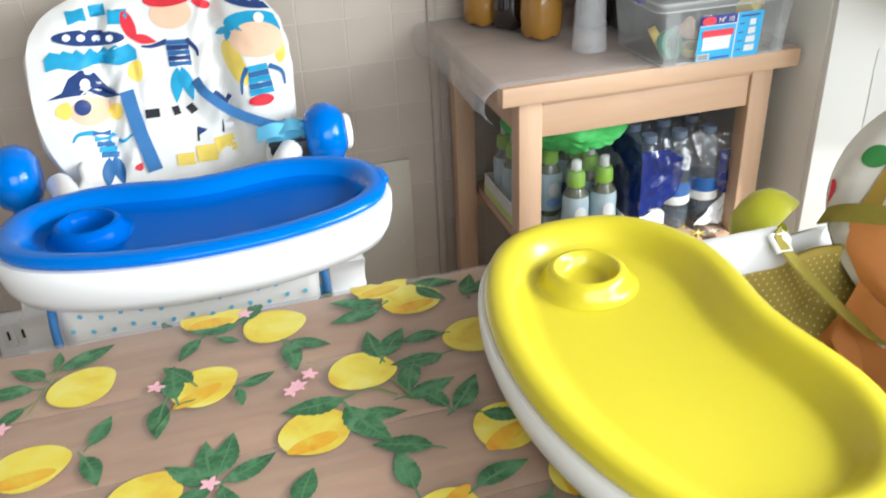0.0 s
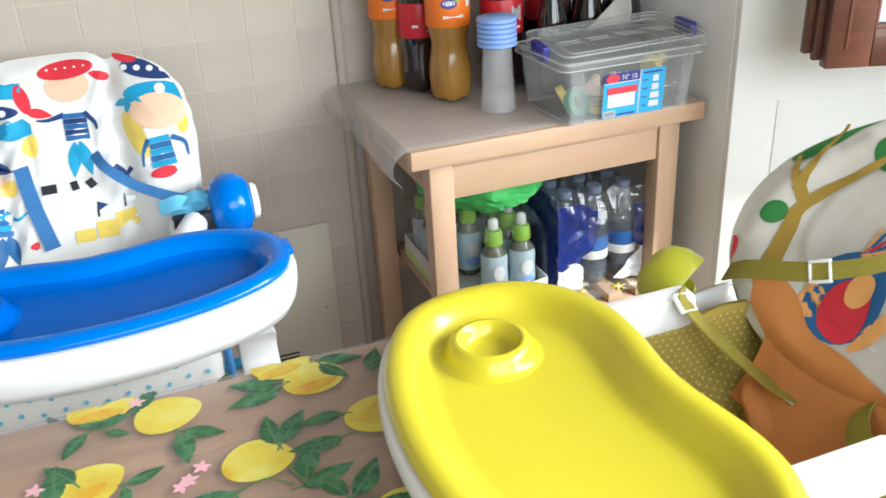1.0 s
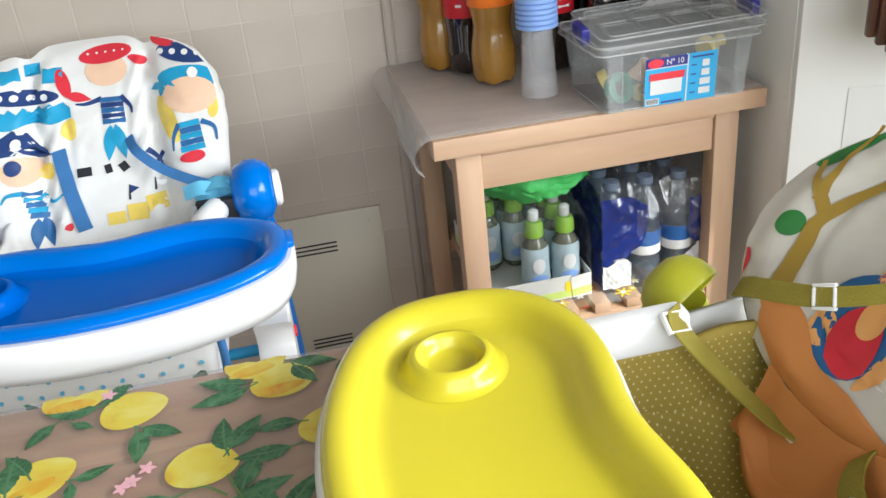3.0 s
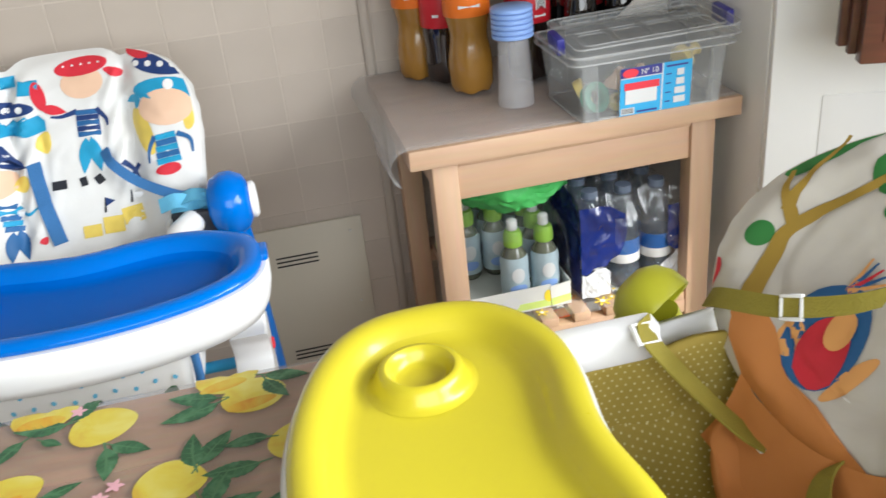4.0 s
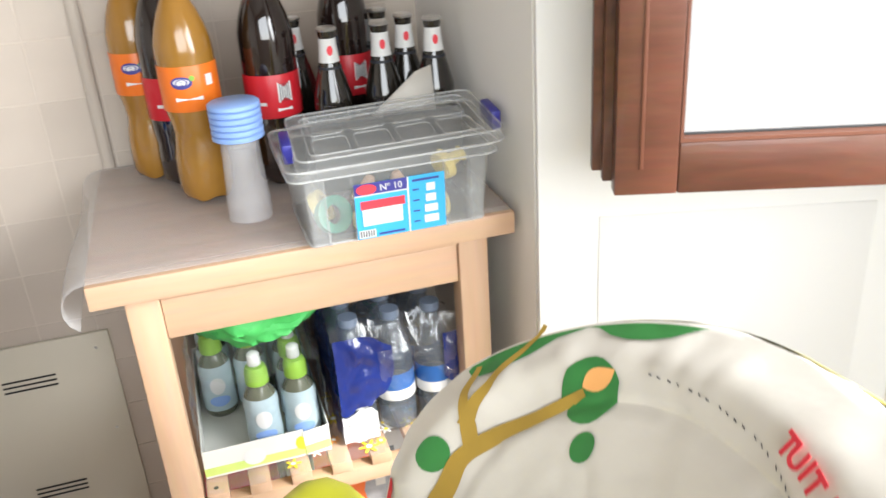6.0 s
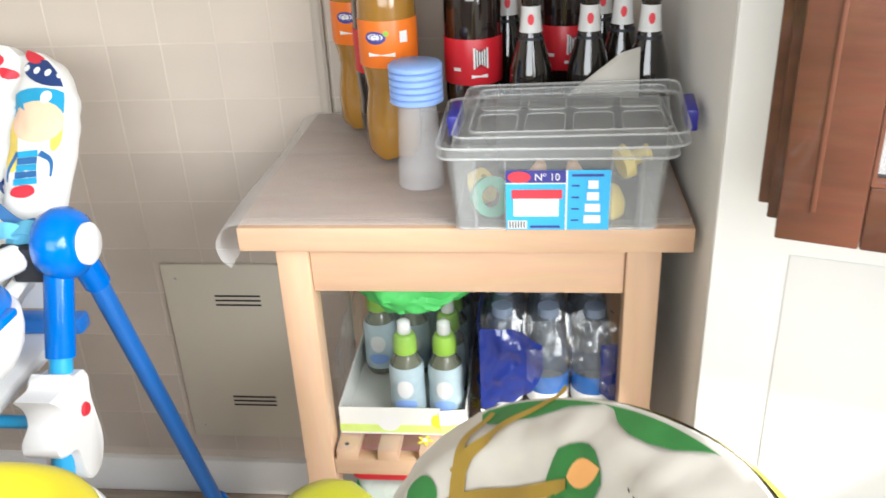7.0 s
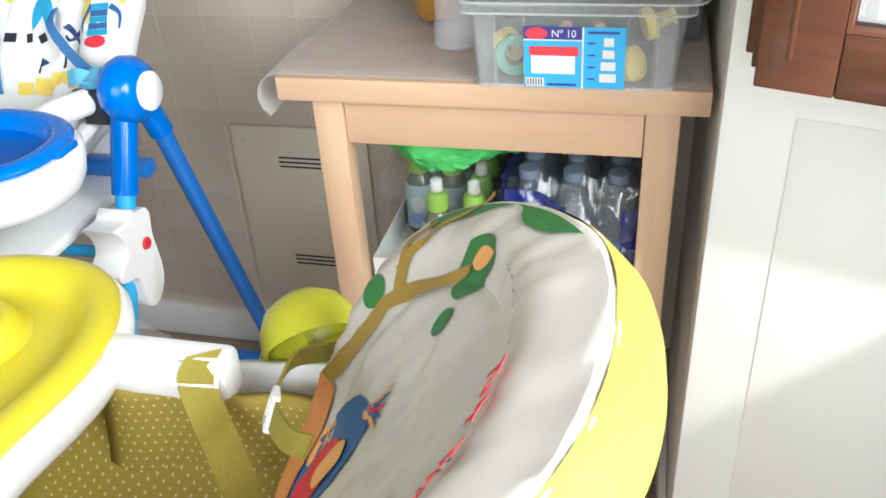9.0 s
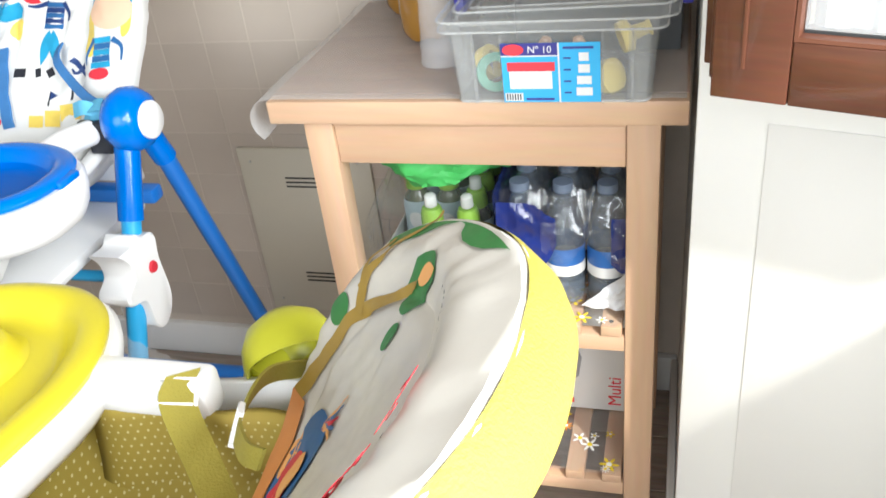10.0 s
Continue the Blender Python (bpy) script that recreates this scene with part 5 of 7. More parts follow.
for k, ch_ in enumerate("TUIT TWOO"):
    t = k / 8
    p = curve_points([(0.0535, 0.1455, 0), (0.091, 0.1385, 0), (0.1255, 0.129, 0)], 8)[int(t * 16)]
    if ch_ == " ":
        continue
    c0 = pad_place(p.x, p.y, 0.0040)
    ea = (pad_place(p.x + 0.022, p.y, 0.002) - pad_place(p.x - 0.022, p.y, 0.002)).normalized()
    eb = (pad_place(p.x, p.y + 0.010, 0.002) - pad_place(p.x, p.y - 0.010, 0.002)).normalized()
    eb = (eb - ea * eb.dot(ea)).normalized()
    rot = Matrix(((ea.x, eb.x, ea.cross(eb).x, c0.x), (ea.y, eb.y, ea.cross(eb).y, c0.y), (ea.z, eb.z, ea.cross(eb).z, c0.z), (0, 0, 0, 1)))
    words(ch_, 0.0190, M["p_red"], "printed_letter", yback, rot @ pose(0, 0, 0, 0, 0, -8 - 14 * t), bold=0.0007)
# orange crotch flap and lower back
bm = bmesh.new()


def seat_panel(u, v):
    """An oval cushion panel in the corner of seat and backrest."""
    a, b = 2 * u - 1, 2 * v - 1
    a, b = a * math.sqrt(1 - b * b / 2), b * math.sqrt(1 - a * a / 2)
    k = (b + 1) / 2
    return Vector((0.018 + 0.122 * a, -0.142 - 0.072 * b, 0.672 + 0.055 * (1 - k) ** 3 + 0.03 * a * a + 0.003 * math.sin(u * 15) + 0.002 * math.sin(v * 19)))


sheet(bm, 24, 24, seat_panel)
fl = part("orange_seat_panel", bm, M["orange_cloth"], yellow_chair, "orange quilted seat panel")
md = fl.modifiers.new("thickness", "SOLIDIFY")
md.thickness, md.offset = 0.010, 1
G("orange_panel", [(-0.150, -0.118), (-0.125, -0.104), (-0.098, -0.116), (-0.075, -0.138), (-0.045, -0.150), (0.0, -0.150), (0.06, -0.158), (0.10, -0.182), (0.05, -0.194), (0.0, -0.199), (-0.05, -0.196), (-0.10, -0.186), (-0.140, -0.155)], "orange_cloth", 0.0028)
bm = bmesh.new()


def seat_join(u, v):
    """Orange cloth that runs from the foot of the backrest down into the seat."""
    a = -0.105 + 0.230 * u
    p = PAD["p"] if a < 0 else PAD["p3"]
    q = -BOTTOM * (1 - abs(a / half_width(a)) ** p) ** (1 / p) + PAD["shear"] * a
    top = pad_place(a * 0.97, q * 0.95, 0.004)
    foot = Vector((a, -0.185, 0.683))
    return top.lerp(foot, v) + Vector((0, 0.004, -0.006)) * math.sin(math.pi * v)


sheet(bm, 24, 10, seat_join)
part("seat_join", bm, M["orange_cloth"], yellow_chair, "orange cloth between seat and backrest")
# olive harness
for ctrl, side, w in (
        ([(-0.190, -0.136, 0.804), (-0.140, -0.148, 0.834), (-0.060, -0.127, 0.863), (-0.010, -0.094, 0.887), (0.010, -0.068, 0.902)], ((0.1, 0.5, 1), (0.1, 0.5, 1)), 0.026),
        ([(0.235, -0.10, 0.80), (0.18, -0.15, 0.82), (0.105, -0.09, 0.88), (0.085, -0.045, 0.915)], ((0.4, 0.4, 1), (0.6, 0.2, 0.6)), 0.028),
        ([(-0.150, -0.235, 0.822), (-0.130, -0.235, 0.806), (-0.095, -0.20, 0.760), (-0.060, -0.165, 0.722), (-0.035, -0.148, 0.713)], ((0.6, -0.7, 0.1), (0.7, -0.6, 0.2)), 0.031),
        ([(0.140, -0.14, 0.745), (0.09, -0.17, 0.735), (0.05, -0.14, 0.75), (0.08, -0.11, 0.79)], ((0.3, 0.8, 0.6), (0.6, 0.2, 0.8)), 0.028)):
    part("harness_strap", ribbon(bmesh.new(), curve_points(ctrl, 8), side, w, 0.0012), M["strap_o"], yellow_chair)


def slider(ctrl, k, side, w):
    """A white frame threaded on a strap."""
    pts = curve_points(ctrl, 8)
    d = (pts[k + 1] - pts[k - 1]).normalized()
    s = Vector(side).normalized()
    s = (s - d * s.dot(d)).normalized()
    n = d.cross(s)
    bm = bmesh.new()
    h = w / 2
    for a in ((-0.013, 0.013, h, h + 0.004), (-0.013, 0.013, -h - 0.004, -h), (-0.013, -0.0095, -h, h), (0.0095, 0.013, -h, h)):
        box(bm, a[0], a[1], a[2], a[3], -0.002, 0.0035, bevel=0.001, seg=1)
    p = pts[k]
    bm.transform(Matrix(((d.x, s.x, n.x, p.x), (d.y, s.y, n.y, p.y), (d.z, s.z, n.z, p.z), (0, 0, 0, 1))))
    part("strap_slider", bm, M["white"], yellow_chair, "white plastic strap slider")


slider([(-0.190, -0.136, 0.804), (-0.140, -0.148, 0.834), (-0.060, -0.127, 0.863), (-0.010, -0.094, 0.887), (0.010, -0.068, 0.902)], 17, (0.1, 0.5, 1), 0.019)
slider([(0.235, -0.10, 0.80), (0.18, -0.15, 0.82), (0.105, -0.09, 0.88), (0.085, -0.045, 0.915)], 16, (0.5, 0.3, 0.8), 0.028)
slider([(-0.150, -0.235, 0.822), (-0.130, -0.235, 0.806), (-0.095, -0.20, 0.760), (-0.060, -0.165, 0.722), (-0.035, -0.148, 0.713)], 6, (0.6, -0.7, 0.1), 0.031)
part("strap_tip", boxed(-0.040, -0.028, -0.160, -0.134, 0.711, 0.716, bevel=0.001), M["white"], yellow_chair)

# ---- things on the trolley top ----
TOP = 0.8534
M.update({
    "orange_drink": mat("orange_drink_bottle", (0.30, 0.145, 0.022), 0.18, vary=0.25, scale=12, coat=0.5, spec=0.6, bump=0.15, bump_scale=60),
    "cola": mat("cola_bottle", (0.012, 0.006, 0.005), 0.08, vary=0.1, coat=1.0),
    "clear_pet": mat("clear_pet", (0.75, 0.78, 0.80), 0.08, alpha=0.30, coat=0.5),
    "label_orange": mat("orange_label", (0.72, 0.16, 0.015), 0.35, vary=0.06),
    "label_red": mat("red_label", (0.50, 0.015, 0.025), 0.35, vary=0.08),
    "beer": mat("dark_glass", (0.010, 0.008, 0.006), 0.06, coat=1.0),
    "label_white": mat("white_label", (0.66, 0.66, 0.65), 0.45),
    "lid_blue": mat("pale_blue_lid", (0.24, 0.38, 0.72), 0.4, vary=0.05),
    "milky": mat("milky_plastic", (0.84, 0.83, 0.84), 0.3, alpha=0.27, vary=0.05),
    "clear_box": mat("clear_box_plastic", (0.66, 0.67, 0.66), 0.22, alpha=0.13, vary=0.05, coat=0.4),
    "clear_rim": mat("clear_box_rim", (0.68, 0.69, 0.68), 0.25, alpha=0.15, vary=0.05, coat=0.4),
    "clear_edge": mat("clear_box_edge", (0.76, 0.77, 0.76), 0.25, alpha=0.30, vary=0.05, coat=0.4),
    "clip_blue": mat("violet_blue_clip", (0.03, 0.03, 0.26), 0.35),
    "toy_yellow": mat("pale_yellow_plastic", (0.82, 0.66, 0.20), 0.4),
    "toy_green": mat("green_plastic", (0.08, 0.36, 0.24), 0.4),
    "lab_blue": mat("light_blue_label", (0.05, 0.38, 0.68), 0.4, vary=0.04),
    "lab_navy": mat("navy_label", (0.05, 0.05, 0.24), 0.4),
    "lab_red": mat("red_label_print", (0.72, 0.05, 0.07), 0.4),
    "card": mat("grey_card", (0.58, 0.55, 0.50), 0.7, vary=0.05),
    "bag_green": mat("green_bag", (0.06, 0.40, 0.09), 0.6, vary=0.2, scale=20, bump=0.7, bump_scale=30),
    "juice": mat("baby_juice_bottle", (0.17, 0.18, 0.13), 0.1, alpha=0.75, vary=0.2, coat=0.8),
    "cap_green": mat("lime_cap", (0.25, 0.45, 0.06), 0.35),
    "cap_clear": mat("clear_cap", (0.85, 0.86, 0.84), 0.15, alpha=0.6, coat=0.6),
    "label_pale": mat("pale_bottle_label", (0.40, 0.50, 0.54), 0.4, vary=0.2, scale=50),
    "carton": mat("white_carton", (0.66, 0.66, 0.62), 0.5, vary=0.05),
    "carton_green": mat("lime_carton_band", (0.55, 0.68, 0.18), 0.5, vary=0.2, scale=30),
    "film": clear_film("crinkled_clear_film", 0.14, 0.06, 0.5, 0.5, 24.0, 0.03),
    "film_blue": mat("crinkled_blue_film", (0.007, 0.022, 0.17), 0.15, alpha=0.96, vary=0.25, scale=30, bump=1.0, bump_scale=24, coat=0.7),
    "film_white": mat("crinkled_white_film", (0.75, 0.77, 0.80), 0.2, alpha=0.9, vary=0.08, bump=1.0, bump_scale=28, coat=0.5),
    "water": mat("water_bottle", (0.15, 0.19, 0.24), 0.06, alpha=0.42, vary=0.2, scale=20, coat=0.9, bump=0.5, bump_scale=40),
    "cap_water": mat("pale_blue_cap", (0.20, 0.25, 0.34), 0.3, alpha=0.7),
    "label_water": mat("blue_water_label", (0.03, 0.13, 0.40), 0.35, vary=0.1),
    "tub": mat("clear_food_tub", (0.76, 0.80, 0.80), 0.25, alpha=0.45, vary=0.05),
    "lid_red": mat("red_tub_lid", (0.70, 0.025, 0.04), 0.4),
    "lid_green": mat("green_tub_lid", (0.015, 0.36, 0.075), 0.4),
    "box_orange": mat("orange_printed_card", (0.74, 0.15, 0.035), 0.4, vary=0.05),
    "box_white": mat("white_printed_card", (0.72, 0.71, 0.69), 0.4, vary=0.03),
    "grey_print": mat("grey_print", (0.30, 0.30, 0.31), 0.45, vary=0.3, scale=60),
    "dark_box": mat("dark_grey_card", (0.10, 0.105, 0.11), 0.4),
    "flower_y": mat("yellow_flower_print", (0.82, 0.62, 0.04), 0.4, vary=0.1),
    "flower_g": mat("green_flower_print", (0.30, 0.52, 0.06), 0.4, vary=0.1),
    "flower_w": mat("white_flower_print", (0.84, 0.84, 0.82), 0.4),
    "flower_o": mat("orange_flower_print", (0.78, 0.30, 0.04), 0.4),
    "crimson": mat("crimson_pile", (0.22, 0.008, 0.028), 0.9, vary=0.35, scale=50, bump=1.0, bump_scale=120, sheen=0.5),
    "brown_cloth": mat("brown_mixed_bag", (0.34, 0.26, 0.21), 0.6, vary=0.7, scale=14, bump=1.0, bump_scale=16),
})


def soda_bottle(name, label, drink, label_m, at, group):
    b = thing(name, label, "bottle", at, group)
    x, y, z = at
    lo = 0.145 if label_m is M["label_orange"] else 0.112
    prof = [(0, 0.004), (0.022, 0.0), (0.034, 0.004), (0.040, 0.018), (0.0415, 0.05), (0.040, 0.072), (0.0365, 0.092), (0.0345, 0.108), (0.036, 0.122), (0.040, 0.140), (0.0420, 0.155)]
    prof += [(0.0420, 0.225), (0.041, 0.24), (0.036, 0.262), (0.028, 0.284), (0.019, 0.302), (0.0135, 0.312), (0.0135, 0.320)]
    if lo < 0.14:
        prof = [(r if not 0.08 < h < 0.15 else 0.0420, h) for r, h in prof]
    bm = lathe(bmesh.new(), prof, 30, (x, y, z))
    for v in bm.verts:
        dx, dy = v.co.x - x, v.co.y - y
        r = math.hypot(dx, dy)
        if v.co.z < z + 0.012 and r > 0.01:
            v.co.z += 0.005 * (0.5 + 0.5 * math.cos(5 * math.atan2(dy, dx)))
        elif v.co.z < z + 0.13 and r > 0.01:
            k = 1 + 0.012 * math.cos(5 * math.atan2(dy, dx) + v.co.z * 40)
            v.co.x, v.co.y = x + dx * k, y + dy * k
    part("body", bm, drink, b)
    lb = part("label_band", lathe(bmesh.new(), [(0.0424, lo), (0.0428, lo + 0.001), (0.0428, lo + 0.065), (0.0424, lo + 0.066)], 30, at), label_m, b, "printed wrap label")

    def on(a, h, w, hh, m, nm):
        bm = bmesh.new()
        pts = oval(a, h, w, hh, 0, 16) if nm == "label_badge" else rect_outline(a, h, 0, w * 2, hh * 2)
        flat_shape(bm, pts, 2, lambda p, q: (x + 0.0432 * math.sin(p / 0.0432), y - 0.0432 * math.cos(p / 0.0432), z + q - 0.157 + lo))
        part(nm, bm, m, lb)
    if label_m is M["label_orange"]:
        on(-0.012, 0.200, 0.016, 0.009, M["lab_navy"], "label_badge")
        on(-0.012, 0.201, 0.012, 0.005, M["label_white"], "label_badge")
        on(0.004, 0.206, 0.004, 0.004, M["cap_green"], "label_badge")
        on(-0.004, 0.176, 0.020, 0.003, M["label_white"], "label_bar")
        on(0.030, 0.200, 0.006, 0.008, M["label_white"], "label_bar")
    else:
        on(0.014, 0.196, 0.011, 0.015, M["label_white"], "label_bar")
        for k in range(5):
            on(0.0065 + k * 0.0037, 0.196, 0.0008, 0.0135, M["p_black"], "barcode_bar")
        on(0.012, 0.170, 0.012, 0.0025, M["label_white"], "label_bar")
        on(-0.022, 0.18, 0.006, 0.0025, M["label_white"], "label_bar")
    part("cap", lathe(bmesh.new(), [(0.0155, 0.3205), (0.016, 0.322), (0.016, 0.337), (0.0145, 0.340), (0, 0.340)], 24, at), label_m, b)
    return b


G1 = "bottles on the trolley"
soda_bottle("soda_bottle", "full plastic bottle of orange soda with an orange label", M["orange_drink"], M["label_orange"], (0.664, 1.775, TOP), G1)
soda_bottle("soda_bottle", "full plastic bottle of orange soda with an orange label", M["orange_drink"], M["label_orange"], (0.735, 1.630, TOP), G1)
soda_bottle("cola_bottle", "full plastic cola bottle with a red label", M["cola"], M["label_red"], (0.708, 1.722, TOP), G1)
soda_bottle("cola_bottle", "full plastic cola bottle with a red label", M["cola"], M["label_red"], (0.856, 1.652, TOP), G1)
soda_bottle("cola_bottle", "full plastic cola bottle with a red label", M["cola"], M["label_red"], (0.990, 1.725, TOP), G1)


def beer_bottle(at):
    b = thing("beer_bottle", "dark brown glass beer bottle with a white neck label", "bottle", at, "beer bottles on the trolley")
    part("body", lathe(bmesh.new(), [(0, 0.003), (0.026, 0.0), (0.0300, 0.005), (0.0305, 0.12), (0.029, 0.140), (0.0225, 0.165), (0.0165, 0.185), (0.0140, 0.200), (0.0125, 0.228), (0.0135, 0.229), (0.0135, 0.236), (0, 0.236)], 26, at), M["beer"], b)
    nl = part("neck_label", lathe(bmesh.new(), [(0.0160, 0.191), (0.0153, 0.195), (0.0135, 0.215), (0.0131, 0.226)], 26, at), M["label_white"], b, "white paper neck label")
    bm = bmesh.new()
    flat_shape(bm, oval(0, 0.209, 0.0045, 0.0075, 0, 14), 2, lambda p, q: (at[0] + 0.0147 * math.sin(p / 0.0147), at[1] - 0.0147 * math.cos(p / 0.0147), at[2] + q))
    part("label_badge", bm, M["lab_red"], nl)
    part("label_bar", lathe(bmesh.new(), [(0.0182, 0.181), (0.0172, 0.185)], 26, at), M["p_black"], nl)
    part("cap", lathe(bmesh.new(), [(0.0150, 0.2365), (0.0155, 0.239), (0.013, 0.242), (0, 0.2425)], 21, at), M["steel"], b)


for p in ((0.940, 1.600), (1.020, 1.600), (1.068, 1.640), (0.905, 1.720), (1.045, 1.715), (1.100, 1.590)):
    beer_bottle((p[0], p[1], TOP))

# stack of drinking cups with lids
cups = thing("cup_stack", "tall stack of milky plastic cups under pale blue lids", "cups", (0.787, 1.520, TOP))
prof = [(0, 0.0), (0.0325, 0.0)]
for k in range(9):
    prof += [(0.0325 - 0.0004 * k, 0.004 + k * 0.0125), (0.0312 - 0.0004 * k, 0.006 + k * 0.0125)] if k < 3 else [(0.0318 - 0.0006 * k, 0.004 + k * 0.0125), (0.0314 - 0.0006 * k, 0.008 + k * 0.0125)]
part("cup", lathe(bmesh.new(), prof + [(0.027, 0.118), (0, 0.118)], 30, (0.787, 1.520, TOP)), M["milky"], cups)
for k in range(6):
    z = 0.1185 + k * 0.0088
    part("lid", lathe(bmesh.new(), [(0, z), (0.0345, z), (0.0365, z + 0.0012), (0.0362, z + 0.0062), (0.0335, z + 0.0084), (0, z + 0.0086)], 32, (0.787, 1.520, TOP)), M["lid_blue"], cups)

# storage box
sb = thing("storage_box", "clear plastic storage box with a blue product label holding feeding parts", "box", (0.97, 1.445, TOP))


def round_rect(x0, x1, y0, y1, r, n=5):
    out = []
    for cx, cy, a in ((x1 - r, y1 - r, 0), (x0 + r, y1 - r, 90), (x0 + r, y0 + r, 180), (x1 - r, y0 + r, 270)):
        out += [(cx + r * math.cos(radians(a + 90 * k / n)), cy + r * math.sin(radians(a + 90 * k / n))) for k in range(n + 1)]
    return out


def loft(bm, rows, cap0=True, cap1=False):
    loops = [[bm.verts.new((px, py, z)) for px, py in pts] for pts, z in rows]
    n = len(loops[0])
    for a, b in zip(loops, loops[1:]):
        for i in range(n):
            bm.faces.new((a[i], a[(i + 1) % n], b[(i + 1) % n], b[i]))
    if cap0:
        bm.faces.new(loops[0])
    if cap1:
        bm.faces.new(loops[-1])
    return bm


BX0, BX1, BY0, BY1, BZ = 0.848, 1.094, 1.362, 1.530, TOP
bm = bmesh.new()
loft(bm, [(round_rect(BX0, BX1, BY0, BY1, 0.012), BZ), (round_rect(BX0 - 0.011, BX1 + 0.011, BY0 - 0.009, BY1 + 0.009, 0.014), BZ + 0.108)])
tub = part("tub", bm, M["clear_box"], sb)
md = tub.modifiers.new("thickness", "SOLIDIFY")
md.thickness, md.offset = 0.0018, -1
part("rim", loft(bmesh.new(), [(round_rect(BX0 - 0.0115, BX1 + 0.0115, BY0 - 0.0095, BY1 + 0.0095, 0.014), BZ + 0.098), (round_rect(BX0 - 0.019, BX1 + 0.019, BY0 - 0.017, BY1 + 0.017, 0.018), BZ + 0.0985),
                               (round_rect(BX0 - 0.020, BX1 + 0.020, BY0 - 0.018, BY1 + 0.018, 0.018), BZ + 0.113), (round_rect(BX0 - 0.0115, BX1 + 0.0115, BY0 - 0.0095, BY1 + 0.0095, 0.014), BZ + 0.1145)], False), M["clear_rim"], sb)
for fx in (BX0 + 0.026, BX0 + 0.062, BX1 - 0.058, BX1 - 0.022):
    part("rib", boxed(fx - 0.0012, fx + 0.0012, BY0 - 0.0085, BY0 - 0.0010, BZ + 0.002, BZ + 0.096), M["clear_rim"], sb)
for sx in (BX0 + 0.004, BX1 - 0.03):
    part("corner_post", loft(bmesh.new(), [(round_rect(sx, sx + 0.026, BY0 - 0.003, BY0 + 0.004, 0.003), BZ + 0.001), (round_rect(sx - 0.004 if sx < 1 else sx + 0.004, sx + 0.022 if sx < 1 else sx + 0.030, BY0 - 0.011, BY0 - 0.004, 0.003), BZ + 0.097)], True, True), M["clear_box"], sb)
# lid, lying loose and a little askew
LM = pose(0.990, 1.452, BZ + 0.109, 3.2, -2.0, -3.5)
bm = loft(bmesh.new(), [(round_rect(-0.136, 0.136, -0.090, 0.090, 0.016), 0.0), (round_rect(-0.140, 0.140, -0.094, 0.094, 0.018), 0.006), (round_rect(-0.139, 0.139, -0.093, 0.093, 0.018), 0.018), (round_rect(-0.122, 0.122, -0.078, 0.078, 0.012), 0.0195), (round_rect(-0.118, 0.118, -0.074, 0.074, 0.012), 0.010)], False, True)
bm.transform(LM)
lid = part("lid", bm, M["clear_rim"], sb, "loose clear lid lying askew")


def edge_line(x0, x1, y0, y1, r, z, m, parent, name, place=None, thick=0.0016):
    """A thin bright moulded edge round a rounded rectangle."""
    pts = round_rect(x0, x1, y0, y1, r)
    bm = tube(bmesh.new(), [Vector((a, b, z)) for a, b in pts + pts[:1]], thick, 6)
    if place is not None:
        bm.transform(place)
    return part(name, bm, m, parent)


edge_line(-0.139, 0.139, -0.093, 0.093, 0.018, 0.0185, M["clear_edge"], lid, "lid_edge", LM)
edge_line(-0.140, 0.140, -0.094, 0.094, 0.018, 0.003, M["clear_edge"], lid, "lid_edge", LM)
edge_line(-0.120, 0.120, -0.076, 0.076, 0.012, 0.0185, M["clear_edge"], lid, "lid_edge", LM, 0.0011)
edge_line(BX0 - 0.0195, BX1 + 0.0195, BY0 - 0.0175, BY1 + 0.0175, 0.018, BZ + 0.112, M["clear_edge"], sb, "rim_edge")
edge_line(BX0 - 0.019, BX1 + 0.019, BY0 - 0.017, BY1 + 0.017, 0.018, BZ + 0.099, M["clear_edge"], sb, "rim_edge")
edge_line(BX0, BX1, BY0, BY1, 0.012, BZ + 0.0022, M["clear_edge"], sb, "base_edge", None, 0.002)
LID_POCKETS = []
for i in range(4):
    for j in range(2):
        cx, cy = -0.088 + i * 0.0585, -0.036 + j * 0.072
        bm = loft(bmesh.new(), [(round_rect(cx - 0.026, cx + 0.026, cy - 0.031, cy + 0.031, 0.008), 0.0105), (round_rect(cx - 0.022, cx + 0.022, cy - 0.027, cy + 0.027, 0.008), 0.0150)], False, True)
        bm.transform(LM)
        part("lid_pocket", bm, M["clear_box"], lid)
        LID_POCKETS.append((cx, cy))
for cx, cy in LID_POCKETS:
    edge_line(cx - 0.024, cx + 0.024, cy - 0.029, cy + 0.029, 0.008, 0.0145, M["clear_edge"], lid, "pocket_edge", LM, 0.0009)
for s in (-1, 1):
    bm = boxed(s * 0.146 - 0.007, s * 0.146 + 0.007, -0.030, 0.030, -0.006, 0.022, bevel=0.003)
    bm.transform(LM)
    part("clip", bm, M["clip_blue"], lid, "violet blue clip handle")
lf = BY0 - 0.0105


def box_label(name, x0, x1, z0, z1, m, k=0):
    lean = lambda z: lf + 0.0045 - (z - TOP) * 0.083 - 0.0006 * k
    bm = bmesh.new()
    v = [bm.verts.new(p) for p in ((x0, lean(z0), z0), (x1, lean(z0), z0), (x1, lean(z1), z1), (x0, lean(z1), z1))]
    v2 = [bm.verts.new(a.co + Vector((0, 0.0004, 0))) for a in v]
    bm.faces.new(v)
    bm.faces.new(v2)
    for i in range(4):
        bm.faces.new((v[i], v[(i + 1) % 4], v2[(i + 1) % 4], v2[i]))
    return part(name, bm, m, sb)


